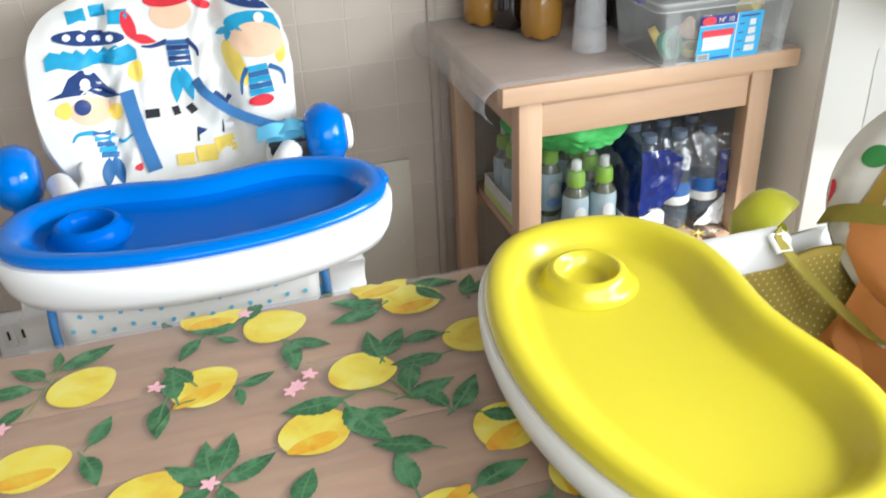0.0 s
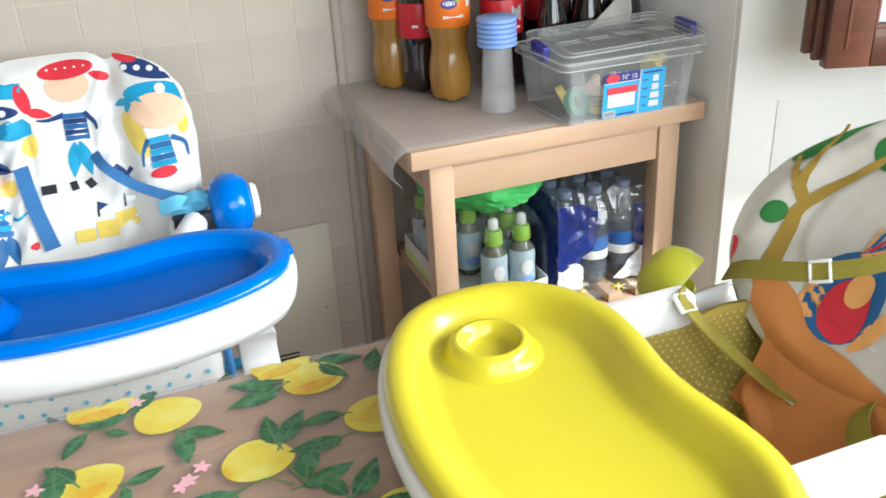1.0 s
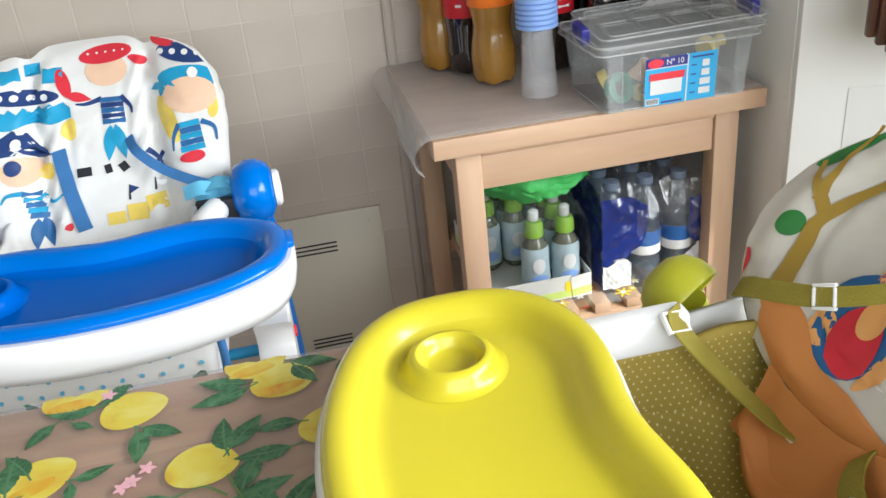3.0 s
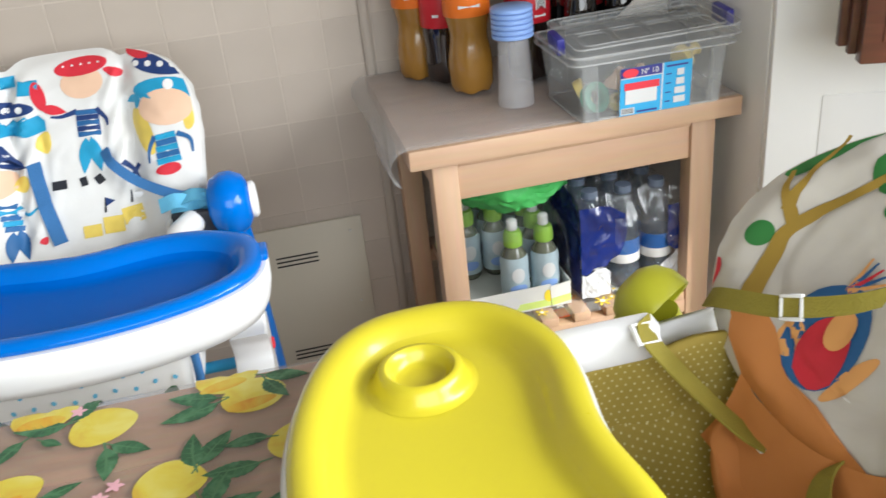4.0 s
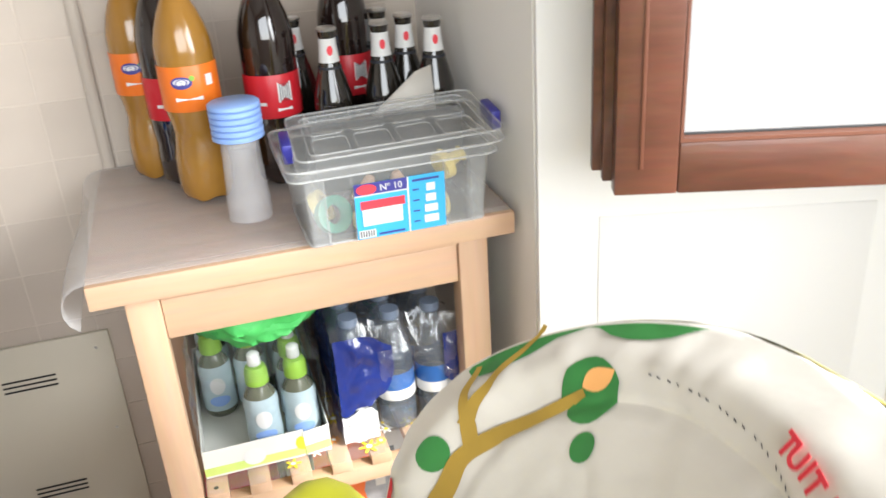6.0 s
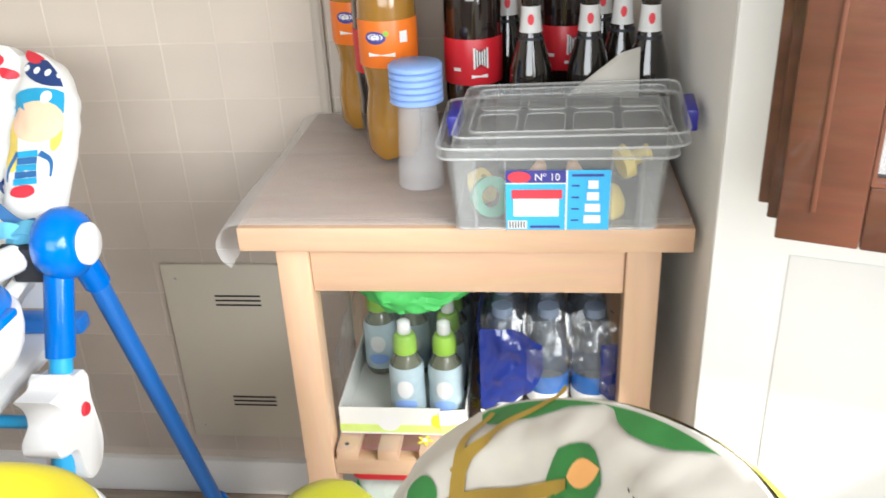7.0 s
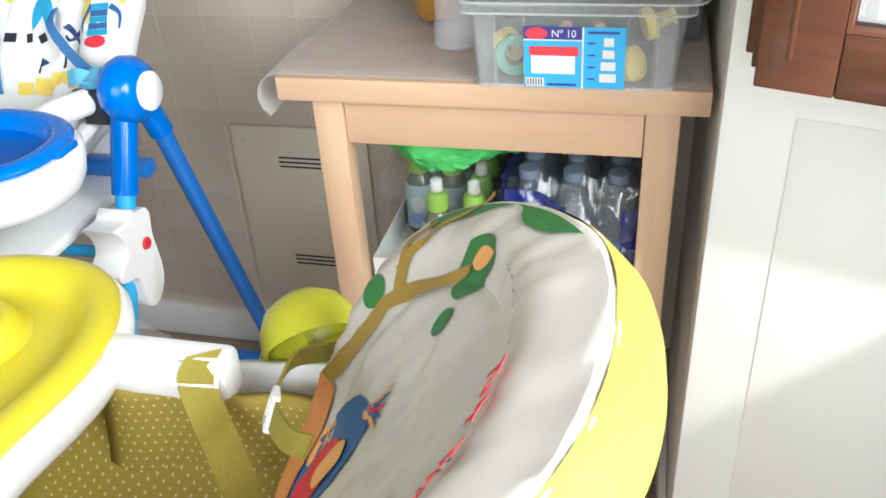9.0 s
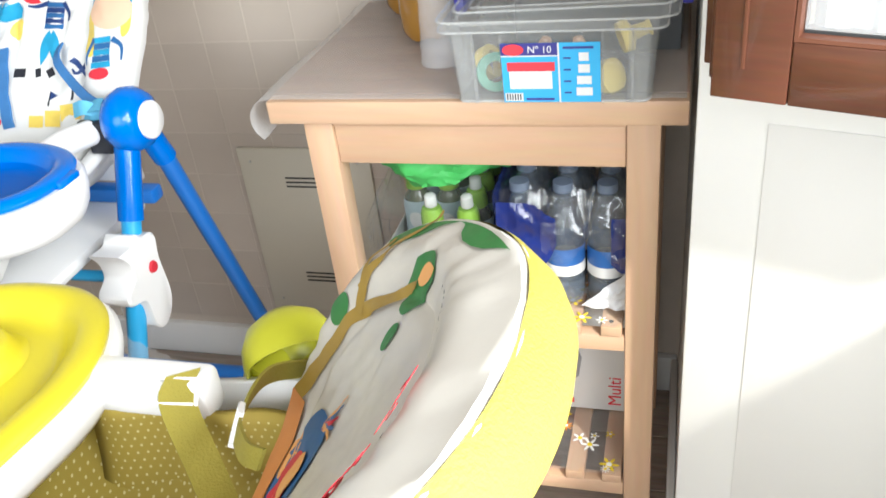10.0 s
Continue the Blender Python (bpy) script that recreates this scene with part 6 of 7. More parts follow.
box_label("product_label", 0.911, 1.034, 0.857, 0.937, M["lab_blue"], 1)
box_label("label_band", 0.911, 0.982, 0.921, 0.937, M["lab_navy"], 2)
box_label("label_divider", 0.982, 0.984, 0.857, 0.937, M["label_white"], 2)
box_label("label_rule", 0.911, 0.982, 0.9195, 0.921, M["label_white"], 3)
box_label("label_picture_lid", 0.918, 0.978, 0.900, 0.912, M["lab_red"], 3)
box_label("label_picture_tub", 0.920, 0.974, 0.876, 0.900, M["label_white"], 3)
box_label("barcode", 0.913, 0.936, 0.859, 0.870, M["label_white"], 3)
for k in range(6):
    box_label("barcode_bar", 0.915 + k * 0.0034, 0.9164 + k * 0.0034, 0.8605, 0.869, M["p_black"], 4)
for k, w in enumerate((0.012, 0.014, 0.018, 0.020)):
    box_label("label_picture_small", 1.014 - w / 2, 1.014 + w / 2, 0.913 - k * 0.0155, 0.924 - k * 0.0155, M["label_white"], 3)
    box_label("label_bar", 0.989, 0.998, 0.916 - k * 0.0155, 0.918 - k * 0.0155, M["lab_navy"], 3)
box_label("label_bar", 0.989, 1.026, 0.929, 0.932, M["lab_navy"], 3)
box_label("label_bar", 0.940, 0.976, 0.860, 0.863, M["lab_navy"], 3)
bm = bmesh.new()
flat_shape(bm, oval(0.927, 0.929, 0.0135, 0.0075, 0, 20), 1, lambda a, b: (a, lf + 0.0045 - (b - TOP) * 0.083 - 0.0030, b))
part("label_badge", bm, M["lab_red"], sb)
words("N\u00ba 10", 0.0125, M["label_white"], "label_number", sb, pose(0.960, lf + 0.0045 - 0.0755 * 0.083 - 0.0030, 0.9287, 85.2, 0, 0))
# what is in the box
for nm, lab, m, prof, at, rot in (
        ("baby_bottle_part", "pale yellow plastic feeding part", "toy_yellow", [(0, 0), (0.020, 0), (0.022, 0.012), (0.010, 0.018), (0.008, 0.036), (0.012, 0.040), (0, 0.042)], (1.052, 1.43, TOP + 0.060), (0, 75, 20)),
        ("baby_bottle_part", "pale yellow plastic feeding part", "toy_yellow", [(0, 0), (0.024, 0), (0.024, 0.014), (0.014, 0.020), (0, 0.022)], (1.035, 1.415, TOP + 0.012), (0, 70, -30)),
        ("screw_ring", "yellow plastic screw ring", "toy_yellow", [(0.016, 0), (0.024, 0), (0.024, 0.012), (0.016, 0.012)], (0.940, 1.410, TOP + 0.003), (10, 0, 0)),
        ("screw_ring", "green plastic screw ring", "toy_green", [(0.014, 0), (0.026, 0), (0.026, 0.014), (0.014, 0.014)], (0.888, 1.415, TOP + 0.022), (70, 0, 20)),
        ("screw_ring", "yellow plastic screw ring", "toy_yellow", [(0.014, 0), (0.023, 0), (0.023, 0.014), (0.014, 0.014)], (0.872, 1.435, TOP + 0.026), (60, 20, 60)),
        ("baby_bottle_part", "pale pink silicone teat", "p_skin", [(0, 0), (0.022, 0), (0.020, 0.01), (0.012, 0.02), (0.006, 0.035), (0, 0.037)], (0.945, 1.450, TOP + 0.022), (0, 15, 0)),
        ("baby_bottle_part", "pale pink silicone teat", "p_skin", [(0, 0), (0.022, 0), (0.020, 0.01), (0.012, 0.02), (0.006, 0.035), (0, 0.037)], (1.000, 1.46, TOP + 0.018), (0, -10, 0))):
    t = thing(nm, lab, "feeding part", at)
    part("body", lathe(bmesh.new(), prof, 24, at, Euler([radians(a) for a in rot]).to_matrix().to_4x4()), M[m], t)
bm = bmesh.new()
v = [bm.verts.new(p) for p in ((0.985, 1.555, TOP + 0.110), (1.085, 1.548, TOP + 0.110), (1.085, 1.558, TOP + 0.176), (1.060, 1.560, TOP + 0.168))]
bm.faces.new(v)
fc = solid("card_flap", bm, M["card"], "bent grey cardboard flap beside the bottles", "cardboard")
fc.modifiers.new("thickness", "SOLIDIFY").thickness = 0.002
bm = boxed(0.893, 1.128, 1.552, 1.77, TOP, TOP + 0.110, bevel=0.002)
bmesh.ops.delete(bm, geom=[f for f in bm.faces if f.calc_center_median().z > TOP + 0.1095], context="FACES")
pk = solid("bottle_carton", bm, M["dark_box"], "open dark cardboard carrier holding the bottles", "carton")
pk.modifiers.new("thickness", "SOLIDIFY").thickness = 0.002

# ---- upper shelf ----
S1, S2 = SHELVES[0] + 0.018, SHELVES[1] + 0.018


def flower_mat(zs, seed):
    t = thing("shelf_liner", "clear vinyl shelf liner printed with bright flowers", "liner", (0.854, 1.61, zs), "flowered shelf liners")
    bm = bmesh.new()
    sheet(bm, 40, 12, lambda u, v: (0.649 + u * 0.410, 1.398 + v * 0.425, zs + 0.0006 - 0.0022 * max(0, math.sin(u * 0.410 / 0.0628 * 2 * math.pi - 1.4)) + (0.0022 if v > 0.02 else 0.001)))
    part("vinyl", bm, M["vinyl"], t)
    rnd = random.Random(seed)
    for k in range(46):
        x, y = rnd.uniform(0.665, 1.045), rnd.uniform(1.405, 1.60)
        kind = rnd.choice(("flower_y", "flower_g", "flower_w", "flower_w", "flower_y", "flower_o"))
        r = rnd.uniform(0.007, 0.019)
        n = rnd.choice((5, 6, 9))
        bm = bmesh.new()
        pts = [(x + r * (0.62 + 0.38 * math.cos(n * a)) * math.cos(a), y + r * (0.62 + 0.38 * math.cos(n * a)) * math.sin(a)) for a in [2 * math.pi * i / (n * 6) for i in range(n * 6)]]
        flat_shape(bm, pts, 1, lambda a, b, k=k: (a, b, zs + 0.0034 + k * 0.00001))
        fl = part("flower_print", bm, M[kind], t)
        bm = bmesh.new()
        flat_shape(bm, oval(x, y, r * 0.28, r * 0.28, 0, 10), 1, lambda a, b, k=k: (a, b, zs + 0.0040 + k * 0.00001))
        part("flower_centre", bm, M["flower_w" if kind != "flower_w" else "flower_y"], fl)


flower_mat(S1, 3)
flower_mat(S2, 8)
S1 += 0.0045
S2 += 0.0045

# carton tray of juice bottles
jt = thing("juice_tray", "open white and lime cardboard tray of juice bottles", "carton", (0.745, 1.56, S1))
JX0, JX1, JY0, JY1 = 0.652, 0.846, 1.432, 1.752
part("tray_floor", boxed(JX0, JX1, JY0, JY1, S1, S1 + 0.002), M["carton"], jt)
for a in ((JX0, 0.806, JY0, JY0 + 0.002), (JX0, JX1, JY1 - 0.002, JY1), (JX0, JX0 + 0.002, JY0 + 0.0022, JY1 - 0.0022), (JX1 - 0.002, JX1, JY0 + 0.0022, JY1 - 0.0022)):
    part("tray_wall", boxed(*a, S1 + 0.0022, S1 + 0.049), M["carton"], jt)
bm = boxed(0.0, 0.040, 0.0, 0.002, 0.0, 0.043)
bm.transform(pose(0.8065, JY0 - 0.002, S1 + 0.0022, 0, -3, 5))
flap = part("bent_flap", bm, M["carton"], jt)
bm = boxed(0.0005, 0.0395, -0.0008, -0.0002, 0.002, 0.017)
bm.transform(pose(0.8065, JY0 - 0.002, S1 + 0.0022, 0, -3, 5))
part("printed_band", bm, M["carton_green"], flap)
part("printed_band", boxed(JX0, 0.806, JY0 - 0.0008, JY0 - 0.0002, S1 + 0.004, S1 + 0.018), M["carton_green"], jt)
part("printed_band", boxed(JX0 - 0.0008, JX0 - 0.0002, JY0, JY1, S1 + 0.004, S1 + 0.020), M["carton_green"], jt)
part("printed_badge", flat_shape(bmesh.new(), oval(0.728, S1 + 0.022, 0.017, 0.015), 1, lambda a, b: (a, JY0 - 0.0012, b)), M["label_white"], jt)
part("printed_badge", flat_shape(bmesh.new(), oval(0.800, S1 + 0.026, 0.008, 0.012, 10, 14, 0.08), 1, lambda a, b: (a, JY0 - 0.0012, b)), M["flower_y"], jt)


def juice_bottle(at):
    b = thing("juice_bottle", "small clear juice bottle with a lime cap and pale label", "bottle", at, "juice bottles in the carton tray")
    part("body", lathe(bmesh.new(), [(0, 0.002), (0.022, 0), (0.0265, 0.006), (0.0272, 0.03), (0.0258, 0.062), (0.0268, 0.085), (0.0240, 0.100), (0.0165, 0.112), (0.0150, 0.117)], 24, at), M["juice"], b)
    part("label_band", lathe(bmesh.new(), [(0.0276, 0.015), (0.0278, 0.032), (0.0264, 0.062), (0.0273, 0.086), (0.0250, 0.098)], 24, at), M["label_pale"], b, "pale wrap label")
    bm = bmesh.new()
    flat_shape(bm, oval(0, 0.064, 0.013, 0.016), 2, lambda p, q: (at[0] + 0.0285 * math.sin(p / 0.0285), at[1] - 0.0285 * math.cos(p / 0.0285), at[2] + q))
    part("label_badge", bm, M["label_white"], b)
    bm = bmesh.new()
    flat_shape(bm, oval(0, 0.035, 0.018, 0.010), 2, lambda p, q: (at[0] + 0.0287 * math.sin(p / 0.0287), at[1] - 0.0287 * math.cos(p / 0.0287), at[2] + q))
    part("label_badge", bm, M["lid_blue"], b)
    prof = [(0.0165, 0.1172), (0.0185, 0.119), (0.0178, 0.140), (0.0150, 0.1475), (0.009, 0.149)]
    bm = lathe(bmesh.new(), prof, 40, at)
    for i, v in enumerate(bm.verts):
        if i % 2:
            v.co.x, v.co.y = at[0] + (v.co.x - at[0]) * 0.965, at[1] + (v.co.y - at[1]) * 0.965
    part("cap", bm, M["cap_green"], b)
    part("spout", lathe(bmesh.new(), [(0.0085, 0.149), (0.0105, 0.151), (0.0098, 0.168), (0.006, 0.1715), (0, 0.172)], 20, at), M["cap_clear"], b)


for x, y in ((0.752, 1.482), (0.812, 1.482), (0.812, 1.545), (0.690, 1.606), (0.748, 1.606), (0.812, 1.606), (0.690, 1.662), (0.752, 1.662), (0.812, 1.662), (0.690, 1.718), (0.752, 1.718), (0.812, 1.718)):
    juice_bottle((x, y, S1 + 0.0026))

bm = bmesh.new()


def wrap(u, v):
    """Torn shrink film over the juice bottles."""
    a = u * 2 - 1
    x = 0.749 + 0.100 * math.copysign(min(1, abs(a) * 1.25), a)
    z = S1 + 0.045 + 0.135 * min(1.0, (1 - abs(a)) * 3.2) ** 0.8
    y = 1.445 + v * 0.235
    d = 0.007 * noise.noise(Vector((x * 40, y * 40, z * 40))) + 0.006 * abs(noise.noise(Vector((x * 80, y * 70, z * 60))))
    if v < 0.25:
        z -= (0.25 - v) * 0.16 * (1 - abs(a))
    return Vector((x + d, y + d, z + 0.5 * d))


sheet(bm, 52, 34, wrap)
fm = solid("shrink_film", bm, M["film"], "torn crinkled clear shrink film over juice bottles", "film", flat=True)

# green bag squeezed above the juice bottles
bm = bmesh.new()


def bag(u, v):
    t, p = u * 2 * math.pi, (v - 0.5) * math.pi
    r = 1 + 0.10 * noise.noise(Vector((math.cos(t) * 2, math.sin(t) * 2, p * 2))) + 0.09 * abs(noise.noise(Vector((math.cos(t) * 5, math.sin(t) * 5, p * 3 + 8)))) + 0.03 * noise.noise(Vector((math.cos(t) * 11, math.sin(t) * 11, p * 9)))
    x = 0.768 + 0.118 * r * math.cos(p) ** 0.5 * math.cos(t)
    y = 1.580 + 0.140 * r * math.cos(p) ** 0.5 * math.sin(t)
    z = S1 + 0.222 + 0.044 * r * math.sin(p) - 0.016 * math.sin(t) + 0.012 * noise.noise(Vector((x * 26, y * 26, 3)))
    z += 0.007 * math.sin(34 * x - 50 * z) * max(0.0, -math.sin(t))
    return Vector((x, y, z))


sheet(bm, 96, 36, bag)
bmesh.ops.remove_doubles(bm, verts=bm.verts, dist=0.0004)
gb = thing("green_bag", "crumpled bright green plastic bag lying on the bottles", "bag", (0.752, 1.56, S1 + 0.19))
part("bag_body", bm, M["bag_green"], gb)
bm = bmesh.new()
ribbon(bm, curve_points([(0.800, 1.475, S1 + 0.240), (0.815, 1.468, S1 + 0.233), (0.828, 1.472, S1 + 0.246), (0.812, 1.468, S1 + 0.251), (0.822, 1.466, S1 + 0.223)], 6), ((0, 0, 1), (0.5, 0, 1)), 0.006)
part("knot", bm, M["bag_green"], gb)

# water bottles in film


def water_bottle(at):
    b = thing("water_bottle", "clear small water bottle with a blue label", "bottle", at, "water bottles in the film pack")
    part("body", lathe(bmesh.new(), [(0, 0.003), (0.026, 0), (0.0305, 0.006), (0.0312, 0.04), (0.0295, 0.044), (0.0312, 0.048), (0.0312, 0.105), (0.0295, 0.112), (0.031, 0.118), (0.029, 0.145), (0.020, 0.172), (0.0135, 0.186), (0.0135, 0.194)], 24, at), M["water"], b)
    part("label_band", lathe(bmesh.new(), [(0.0316, 0.075), (0.0318, 0.076), (0.0318, 0.104), (0.0316, 0.1045)], 24, at), M["label_water"], b, "blue label")
    part("label_band", lathe(bmesh.new(), [(0.0316, 0.056), (0.0318, 0.057), (0.0318, 0.0745), (0.0316, 0.0748)], 24, at), M["label_white"], b, "white label strip")
    part("cap", lathe(bmesh.new(), [(0.0152, 0.1945), (0.0155, 0.196), (0.0150, 0.208), (0, 0.209)], 20, at), M["cap_water"], b)


for x in (0.900, 0.966, 1.032):
    for y in (1.470, 1.536, 1.602, 1.668):
        water_bottle((x, y, S1))
wp = thing("water_film", "crinkled blue and clear film round the water bottles", "film", (0.966, 1.57, S1))


def film_wall(x0, x1, z0, z1, amp, seed, y=1.432):
    def f(u, v):
        x = x0 + u * (x1 - x0)
        z = z0(x) + v * (z1(x) - z0(x))
        d = amp * (noise.noise(Vector((x * 45 + seed, z * 45, seed))) + 0.6 * abs(noise.noise(Vector((x * 90, z * 70 + seed, seed)))))
        return Vector((x, y + d + 0.02 * max(0, (z - S1 - 0.15) / 0.06) ** 2 * 0.5, z))
    return f


bm = bmesh.new()
sheet(bm, 24, 24, film_wall(0.868, 0.958, lambda x: S1 + 0.028 + 0.75 * max(0, 0.905 - x) + 2.0 * max(0, x - 0.915) + 0.035 * math.sin((x - 0.868) * 38) ** 2, lambda x: S1 + 0.186 - 0.7 * max(0, x - 0.925), 0.007, 2))
part("blue_film", bm, M["film_blue"], wp)
bm = bmesh.new()
sheet(bm, 20, 24, film_wall(0.868, 0.925, lambda x: S1 + 0.002, lambda x: S1 + 0.026 + 0.75 * max(0, 0.905 - x) + 0.035 * math.sin((x - 0.868) * 38) ** 2, 0.008, 5, 1.430))
part("white_film", bm, M["film_white"], wp, flat=True)
bm = bmesh.new()
sheet(bm, 20, 20, film_wall(0.995, 1.062, lambda x: S1 + 0.004 + 0.2 * max(0, 1.02 - x), lambda x: S1 + 0.010 + 0.9 * max(0, x - 0.995), 0.008, 8, 1.431))
part("white_film", bm, M["film_white"], wp, flat=True)
bm = bmesh.new()
sheet(bm, 20, 16, lambda u, v: Vector((0.8655 + 0.005 * noise.noise(Vector((u * 9, v * 9, 0))), 1.434 + u * 0.262, S1 + 0.004 + v * 0.20)))
part("blue_film", bm, M["film_blue"], wp)
bm = bmesh.new()
sheet(bm, 12, 16, film_wall(1.040, 1.066, lambda x: S1 + 0.070 + 1.0 * max(0, 1.055 - x), lambda x: S1 + 0.165, 0.006, 11, 1.433))
part("blue_film", bm, M["film_blue"], wp)
bm = bmesh.new()
sheet(bm, 40, 30, film_wall(0.935, 1.062, lambda x: S1 + 0.100 + 0.02 * math.sin(x * 70), lambda x: S1 + 0.200, 0.010, 14, 1.430))
part("clear_film", bm, M["film"], wp)
bm = bmesh.new()


def top_film(u, v):
    x, y = 0.868 + u * 0.192, 1.434 + v * 0.262
    z = S1 + 0.205 + 0.010 * noise.noise(Vector((x * 50, y * 50, 7))) + 0.010 * abs(noise.noise(Vector((x * 85, y * 60, 2)))) - 0.035 * (math.sin(u * 3 * math.pi * 2 + 1.2) * 0.5 + 0.5) * 0.5
    if v < 0.14:
        z -= (0.14 - v) / 0.14 * 0.055
    return Vector((x, y, z))


sheet(bm, 48, 36, top_film)
part("clear_film", bm, M["film"], wp)

# ---- lower shelf ----


def food_tub(x0, x1, y0, y1, z, h, lid_m, label):
    t = thing("food_container", label, "container", ((x0 + x1) / 2, (y0 + y1) / 2, z), "stacked food containers")
    i = 0.012
    part("tub", loft(bmesh.new(), [(round_rect(x0 + i, x1 - i, y0 + i, y1 - i, 0.016), z), (round_rect(x0 + 0.003, x1 - 0.003, y0 + 0.003, y1 - 0.003, 0.02), z + h - 0.014)], True, False), M["tub"], t)
    part("lid", loft(bmesh.new(), [(round_rect(x0, x1, y0, y1, 0.02), z + h - 0.020), (round_rect(x0 - 0.002, x1 + 0.002, y0 - 0.002, y1 + 0.002, 0.02), z + h - 0.014), (round_rect(x0, x1, y0, y1, 0.02), z + h - 0.004), (round_rect(x0 + 0.008, x1 - 0.008, y0 + 0.008, y1 - 0.008, 0.016), z + h - 0.002), (round_rect(x0 + 0.012, x1 - 0.012, y0 + 0.012, y1 - 0.012, 0.014), z + h - 0.006)], False, True), lid_m, t)


food_tub(0.625, 0.768, 1.515, 1.690, S2, 0.085, M["lid_green"], "clear food container with a green lid on the liner")
food_tub(0.634, 0.762, 1.522, 1.680, S2 + 0.0855, 0.082, M["lid_red"], "clear food container with a red lid, stacked on another")

sc = thing("scale_box", "slim grey box of a digital kitchen scale standing on edge", "box", (0.797, 1.64, S2))
part("carton", boxed(0.782, 0.817, 1.545, 1.76, S2, S2 + 0.215, bevel=0.0015), M["box_white"], sc)
part("side_panel", boxed(0.782, 0.817, 1.5440, 1.5448, S2 + 0.090, S2 + 0.214), M["dark_box"], sc)
words("BILANCIA DIGITALE", 0.0155, M["label_white"], "box_title", sc, pose(0.7995, 1.5437, S2 + 0.150, 90, -90, 0))

ab = thing("appliance_box", "orange and white carton of a hand mixer set", "box", (0.94, 1.66, S2))
AX0, AX1, AY, AZ = 0.822, 1.056, 1.553, 0.235
part("carton", boxed(AX0, AX1, AY, 1.79, S2, S2 + AZ, bevel=0.0015), M["box_white"], ab)
bm = bmesh.new()
v = [bm.verts.new(p) for p in ((AX0 + 0.001, AY - 0.0006, S2 + 0.001), (AX0 + 0.118, AY - 0.0006, S2 + 0.001), (AX0 + 0.098, AY - 0.0006, S2 + AZ - 0.001), (AX0 + 0.001, AY - 0.0006, S2 + AZ - 0.001))]
bm.faces.new(v)
part("orange_panel", bm, M["box_orange"], ab, flat=True)
for k in range(3):
    z = S2 + 0.160 - k * 0.042
    pc = part("picture_square", boxed(AX0 + 0.018, AX0 + 0.046, AY - 0.0014, AY - 0.0008, z - 0.016, z + 0.016), M["label_white"], ab)
    part("picture_mark", flat_shape(bmesh.new(), oval(AX0 + 0.032, z, 0.010, 0.007, 10, 16, 0.1), 1, lambda a, b: (a, AY - 0.0018, b)), M["grey_print"], pc)
words("mixer", 0.011, M["label_white"], "box_text", ab, pose(AX0 + 0.034, AY - 0.0012, S2 + 0.046, 90, 0, 0))
words("a immersione", 0.011, M["label_white"], "box_text", ab, pose(AX0 + 0.050, AY - 0.0012, S2 + 0.032, 90, 0, 0))
words("4 in 1", 0.011, M["label_white"], "box_text", ab, pose(AX0 + 0.032, AY - 0.0012, S2 + 0.018, 90, 0, 0))
words("Multi", 0.034, M["lab_red"], "box_title", ab, pose(AX1 - 0.018, AY - 0.0012, S2 + 0.048, 90, -90, 0))
part("brand_mark", boxed(AX0 + 0.112, AX0 + 0.124, AY - 0.0012, AY - 0.0008, S2 + 0.012, S2 + 0.030), M["label_white"], ab)
part("brand_mark", boxed(AX0 + 0.126, AX0 + 0.140, AY - 0.0012, AY - 0.0008, S2 + 0.014, S2 + 0.026), M["lab_red"], ab)
part("picture_bowl", flat_shape(bmesh.new(), [(AX0 + 0.088, S2 + 0.140), (AX0 + 0.084, S2 + 0.122), (AX0 + 0.092, S2 + 0.078), (AX0 + 0.112, S2 + 0.068), (AX0 + 0.140, S2 + 0.070), (AX0 + 0.150, S2 + 0.080), (AX0 + 0.156, S2 + 0.124), (AX0 + 0.150, S2 + 0.142)], 1, lambda a, b: (a, AY - 0.0013, b)), M["grey_print"], ab)
part("picture_motor", boxed(AX0 + 0.106, AX0 + 0.124, AY - 0.0016, AY - 0.0010, S2 + 0.125, S2 + 0.215), M["card"], ab)
part("picture_whisk", boxed(AX0 + 0.134, AX0 + 0.146, AY - 0.0016, AY - 0.0010, S2 + 0.140, S2 + 0.205), M["dark_box"], ab)

# ---- shelf unit beyond the blue high chair ----
su = thing("shelf_unit", "white shelf unit in the corner beside the tiled wall", "shelf", (-0.90, 1.70, FLOOR))
for x in (-0.598, -1.235):
    for y in (1.505, 1.800):
        part("post", boxed(x, x + 0.042, y, y + 0.042, FLOOR, 1.75, bevel=0.004), M["white"], su)
for z in (0.15, 0.660, 1.07, 1.50):
    part("shelf_board", boxed(-1.232, -0.559, 1.508, 1.838, z - 0.022, z, bevel=0.003), M["white"], su)
cr = thing("pile_basket", "crimson deep-pile fabric basket on the white shelf", "basket", (-0.9, 1.68, 0.662))
bm = bmesh.new()
sheet(bm, 40, 12, lambda u, v: (-1.16 + u * 0.54, 1.530 + 0.006 * noise.noise(Vector((u * 20, v * 8, 1))), 0.662 + v * 0.172 + 0.004 * math.sin(u * 40)))
part("front_side", bm, M["crimson"], cr)
part("basket_body", boxed(-1.16, -0.62, 1.535, 1.79, 0.662, 0.828, bevel=0.012), M["crimson"], cr)
bg = thing("clear_bag", "crumpled clear bag of brown things on the basket", "bag", (-0.9, 1.66, 0.83))
bm = bmesh.new()
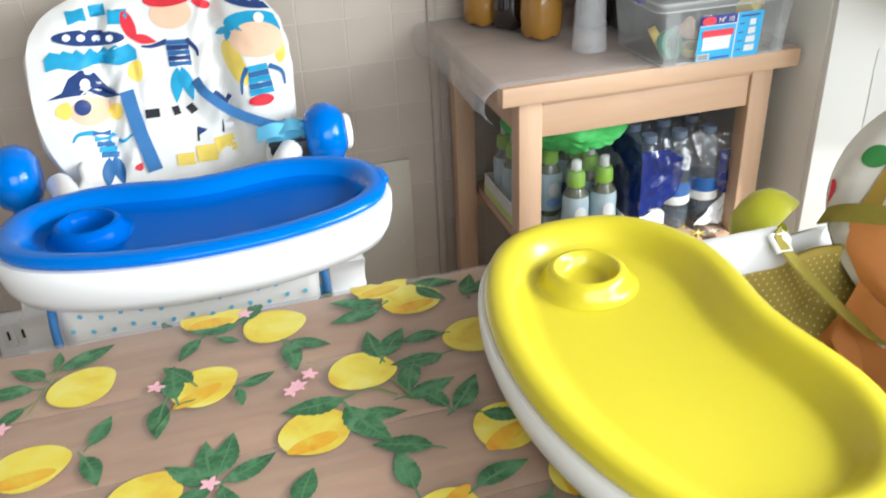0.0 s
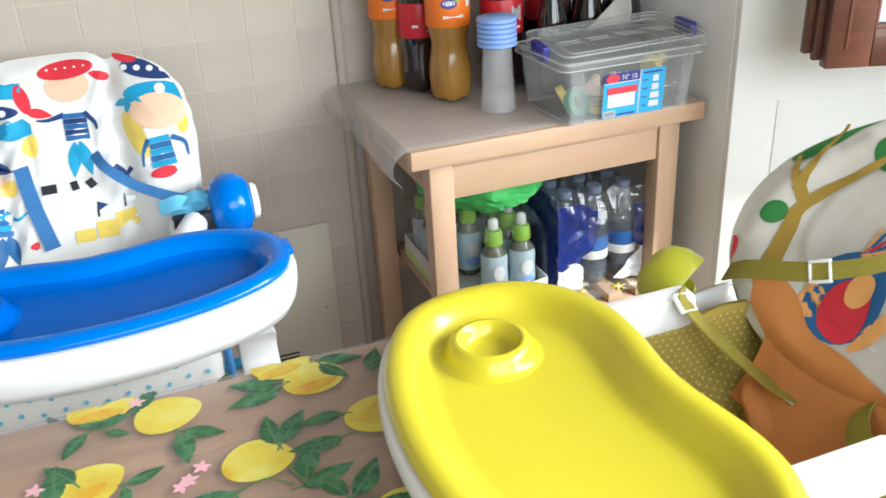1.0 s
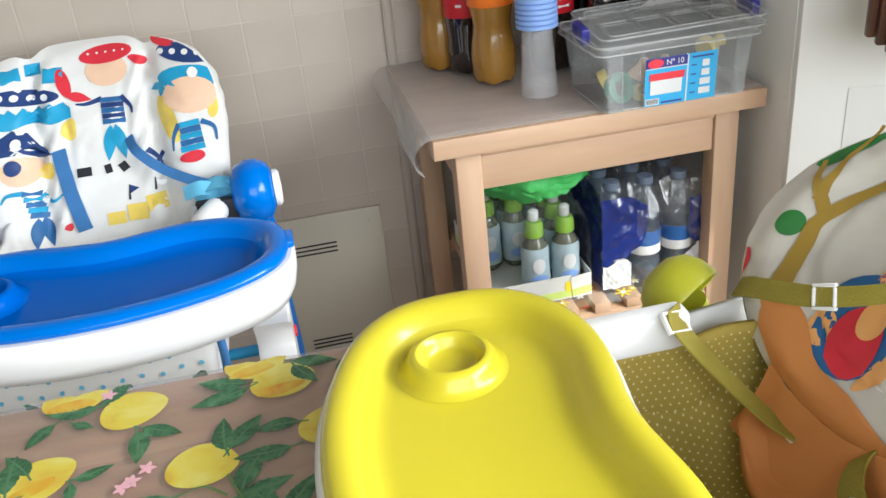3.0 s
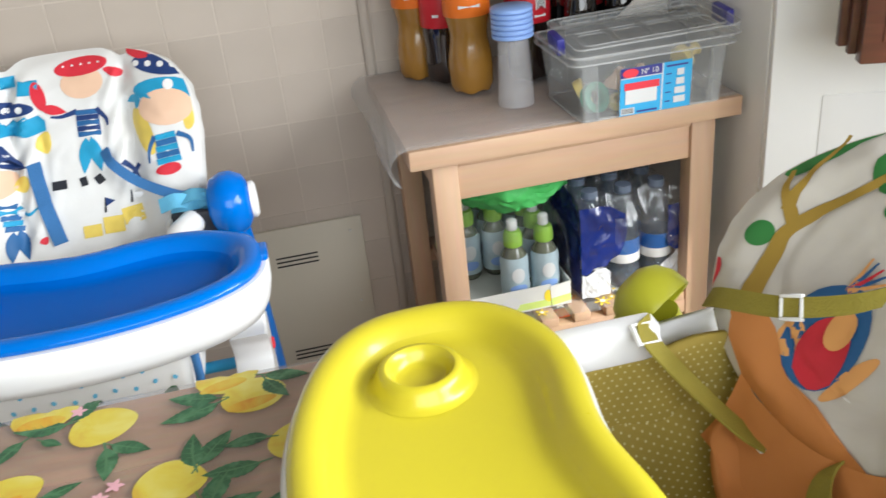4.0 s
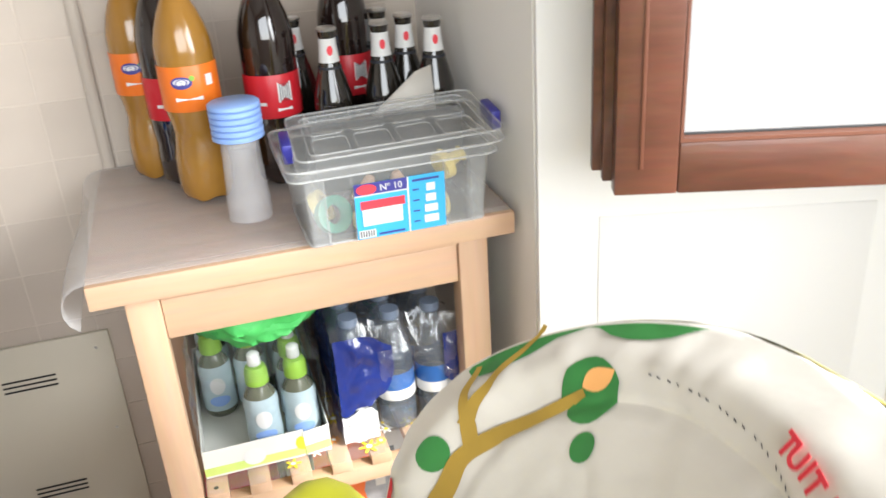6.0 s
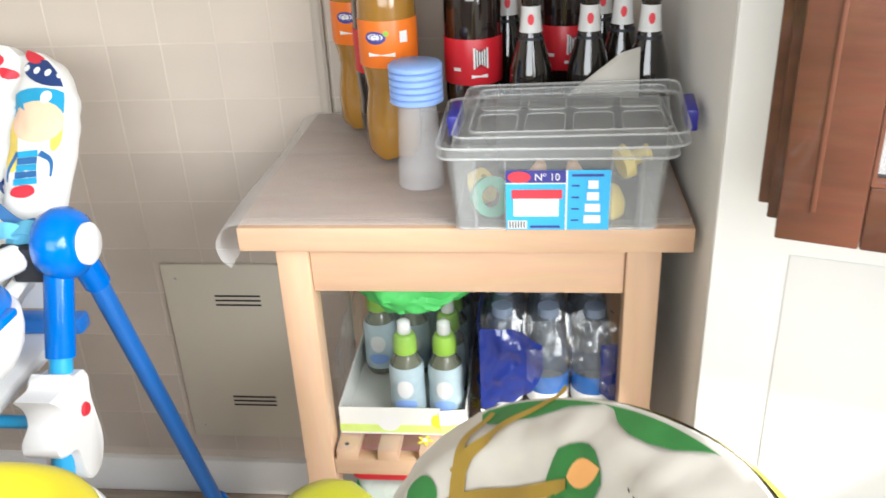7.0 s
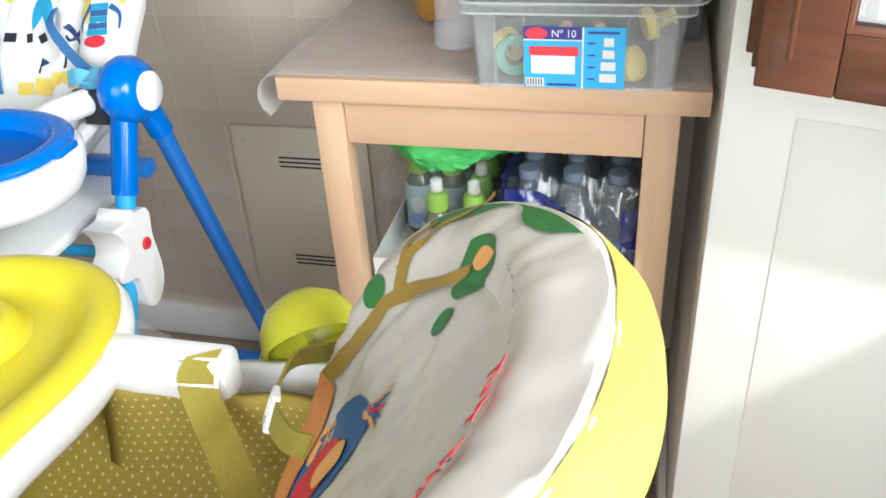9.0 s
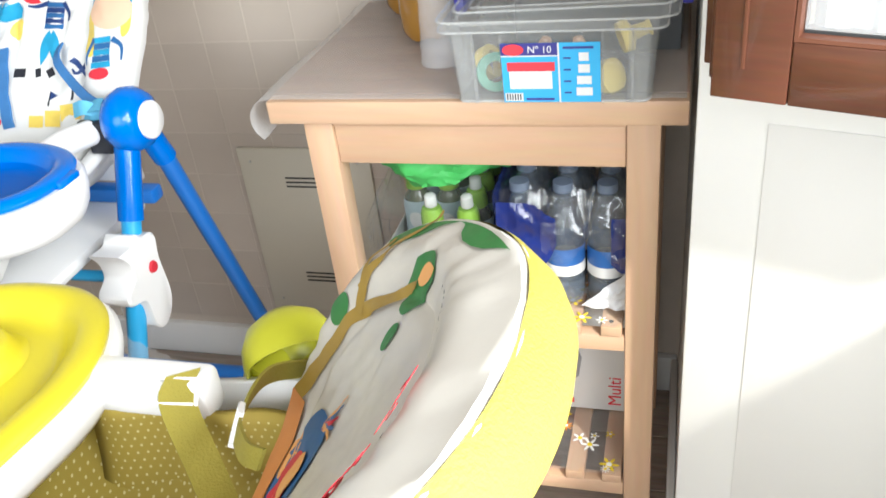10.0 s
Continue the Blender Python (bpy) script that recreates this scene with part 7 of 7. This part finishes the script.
sheet(bm, 40, 20, lambda u, v: Vector((-0.89 + 0.25 * math.cos((v - 0.5) * math.pi) ** 0.5 * math.cos(u * 2 * math.pi), 1.66 + 0.12 * math.cos((v - 0.5) * math.pi) ** 0.5 * math.sin(u * 2 * math.pi), 0.930 + 0.100 * math.sin((v - 0.5) * math.pi) + 0.02 * noise.noise(Vector((u * 14, v * 9, 5))))))
bmesh.ops.remove_doubles(bm, verts=bm.verts, dist=0.0004)
part("contents", bm, M["brown_cloth"], bg)

# ---- floor planks and wall tiles ----
PLANKS, ROOM_X0, ROOM_X1 = {}, -1.795, 1.635
row = 0
y = -1.37
while y < 1.90:
    x = -1.3 - (row % 3) * 0.4
    while x < 2.2:
        a, b = max(x - 0.598, ROOM_X0), min(x + 0.598, ROOM_X1)
        if b - a > 0.02:
            key = (round(b - a, 3), y > 1.80)
            if key not in PLANKS:
                PLANKS[key] = mesh_of("plank", boxed(-(b - a) / 2, (b - a) / 2, -0.0735, 0.0735 if y <= 1.80 else -0.02, -0.003, 0.0, bevel=0.0008, seg=1), M["plank"])
            o = new("plank", PLANKS[key])
            o.parent = floor
            o.matrix_basis = Matrix.Translation(((a + b) / 2, y, FLOOR))
        x += 1.2
    y += 0.150
    row += 1


def tile_mesh(name, w, h, d, m):
    bm = bmesh.new()
    e = 0.0005
    a = [bm.verts.new((sx * w / 2, d, sz * h / 2)) for sx, sz in ((-1, -1), (1, -1), (1, 1), (-1, 1))]
    b = [bm.verts.new((sx * w / 2, e, sz * h / 2)) for sx, sz in ((-1, -1), (1, -1), (1, 1), (-1, 1))]
    c = [bm.verts.new((sx * (w / 2 - e), 0, sz * (h / 2 - e))) for sx, sz in ((-1, -1), (1, -1), (1, 1), (-1, 1))]
    for p, q in ((a, b), (b, c)):
        for i in range(4):
            bm.faces.new((p[i], p[(i + 1) % 4], q[(i + 1) % 4], q[i]))
    bm.faces.new(c)
    return mesh_of(name, bm, m)


PITCH = 0.1015
tile_me = tile_mesh("tile", PITCH - 0.0030, PITCH - 0.0030, 0.0011, M["tile"])
rest = bmesh.new()
rnd = random.Random(2)
for i in range(-18, 11):
    for j in range(-5, 18):
        x, z = 0.083 + (i + 0.5) * PITCH, 0.571 + (j + 0.5) * PITCH
        if x > EAST_RETURN - 0.04 or x < -1.75:
            continue
        if -0.86 < x < 1.12 and 0.03 < z < 1.25:
            o = new("tile", tile_me)
            o.parent = wall_north
            o.matrix_basis = pose(x, NORTH + rnd.uniform(-0.0002, 0.0002), z, rnd.uniform(-0.12, 0.12), 0, rnd.uniform(-0.12, 0.12))
        else:
            w = PITCH / 2 - 0.0014
            vs = [rest.verts.new((x + sx * w, NORTH, z + sz * w)) for sx, sz in ((-1, -1), (1, -1), (1, 1), (-1, 1))]
            vb = [rest.verts.new((v.co.x, NORTH + 0.0010, v.co.z)) for v in vs]
            rest.faces.new(vs)
            for q in range(4):
                rest.faces.new((vs[q], vs[(q + 1) % 4], vb[(q + 1) % 4], vb[q]))
far = part("tile_field", rest, M["tile"], wall_north, flat=True)
far["kind"] = "stuff"
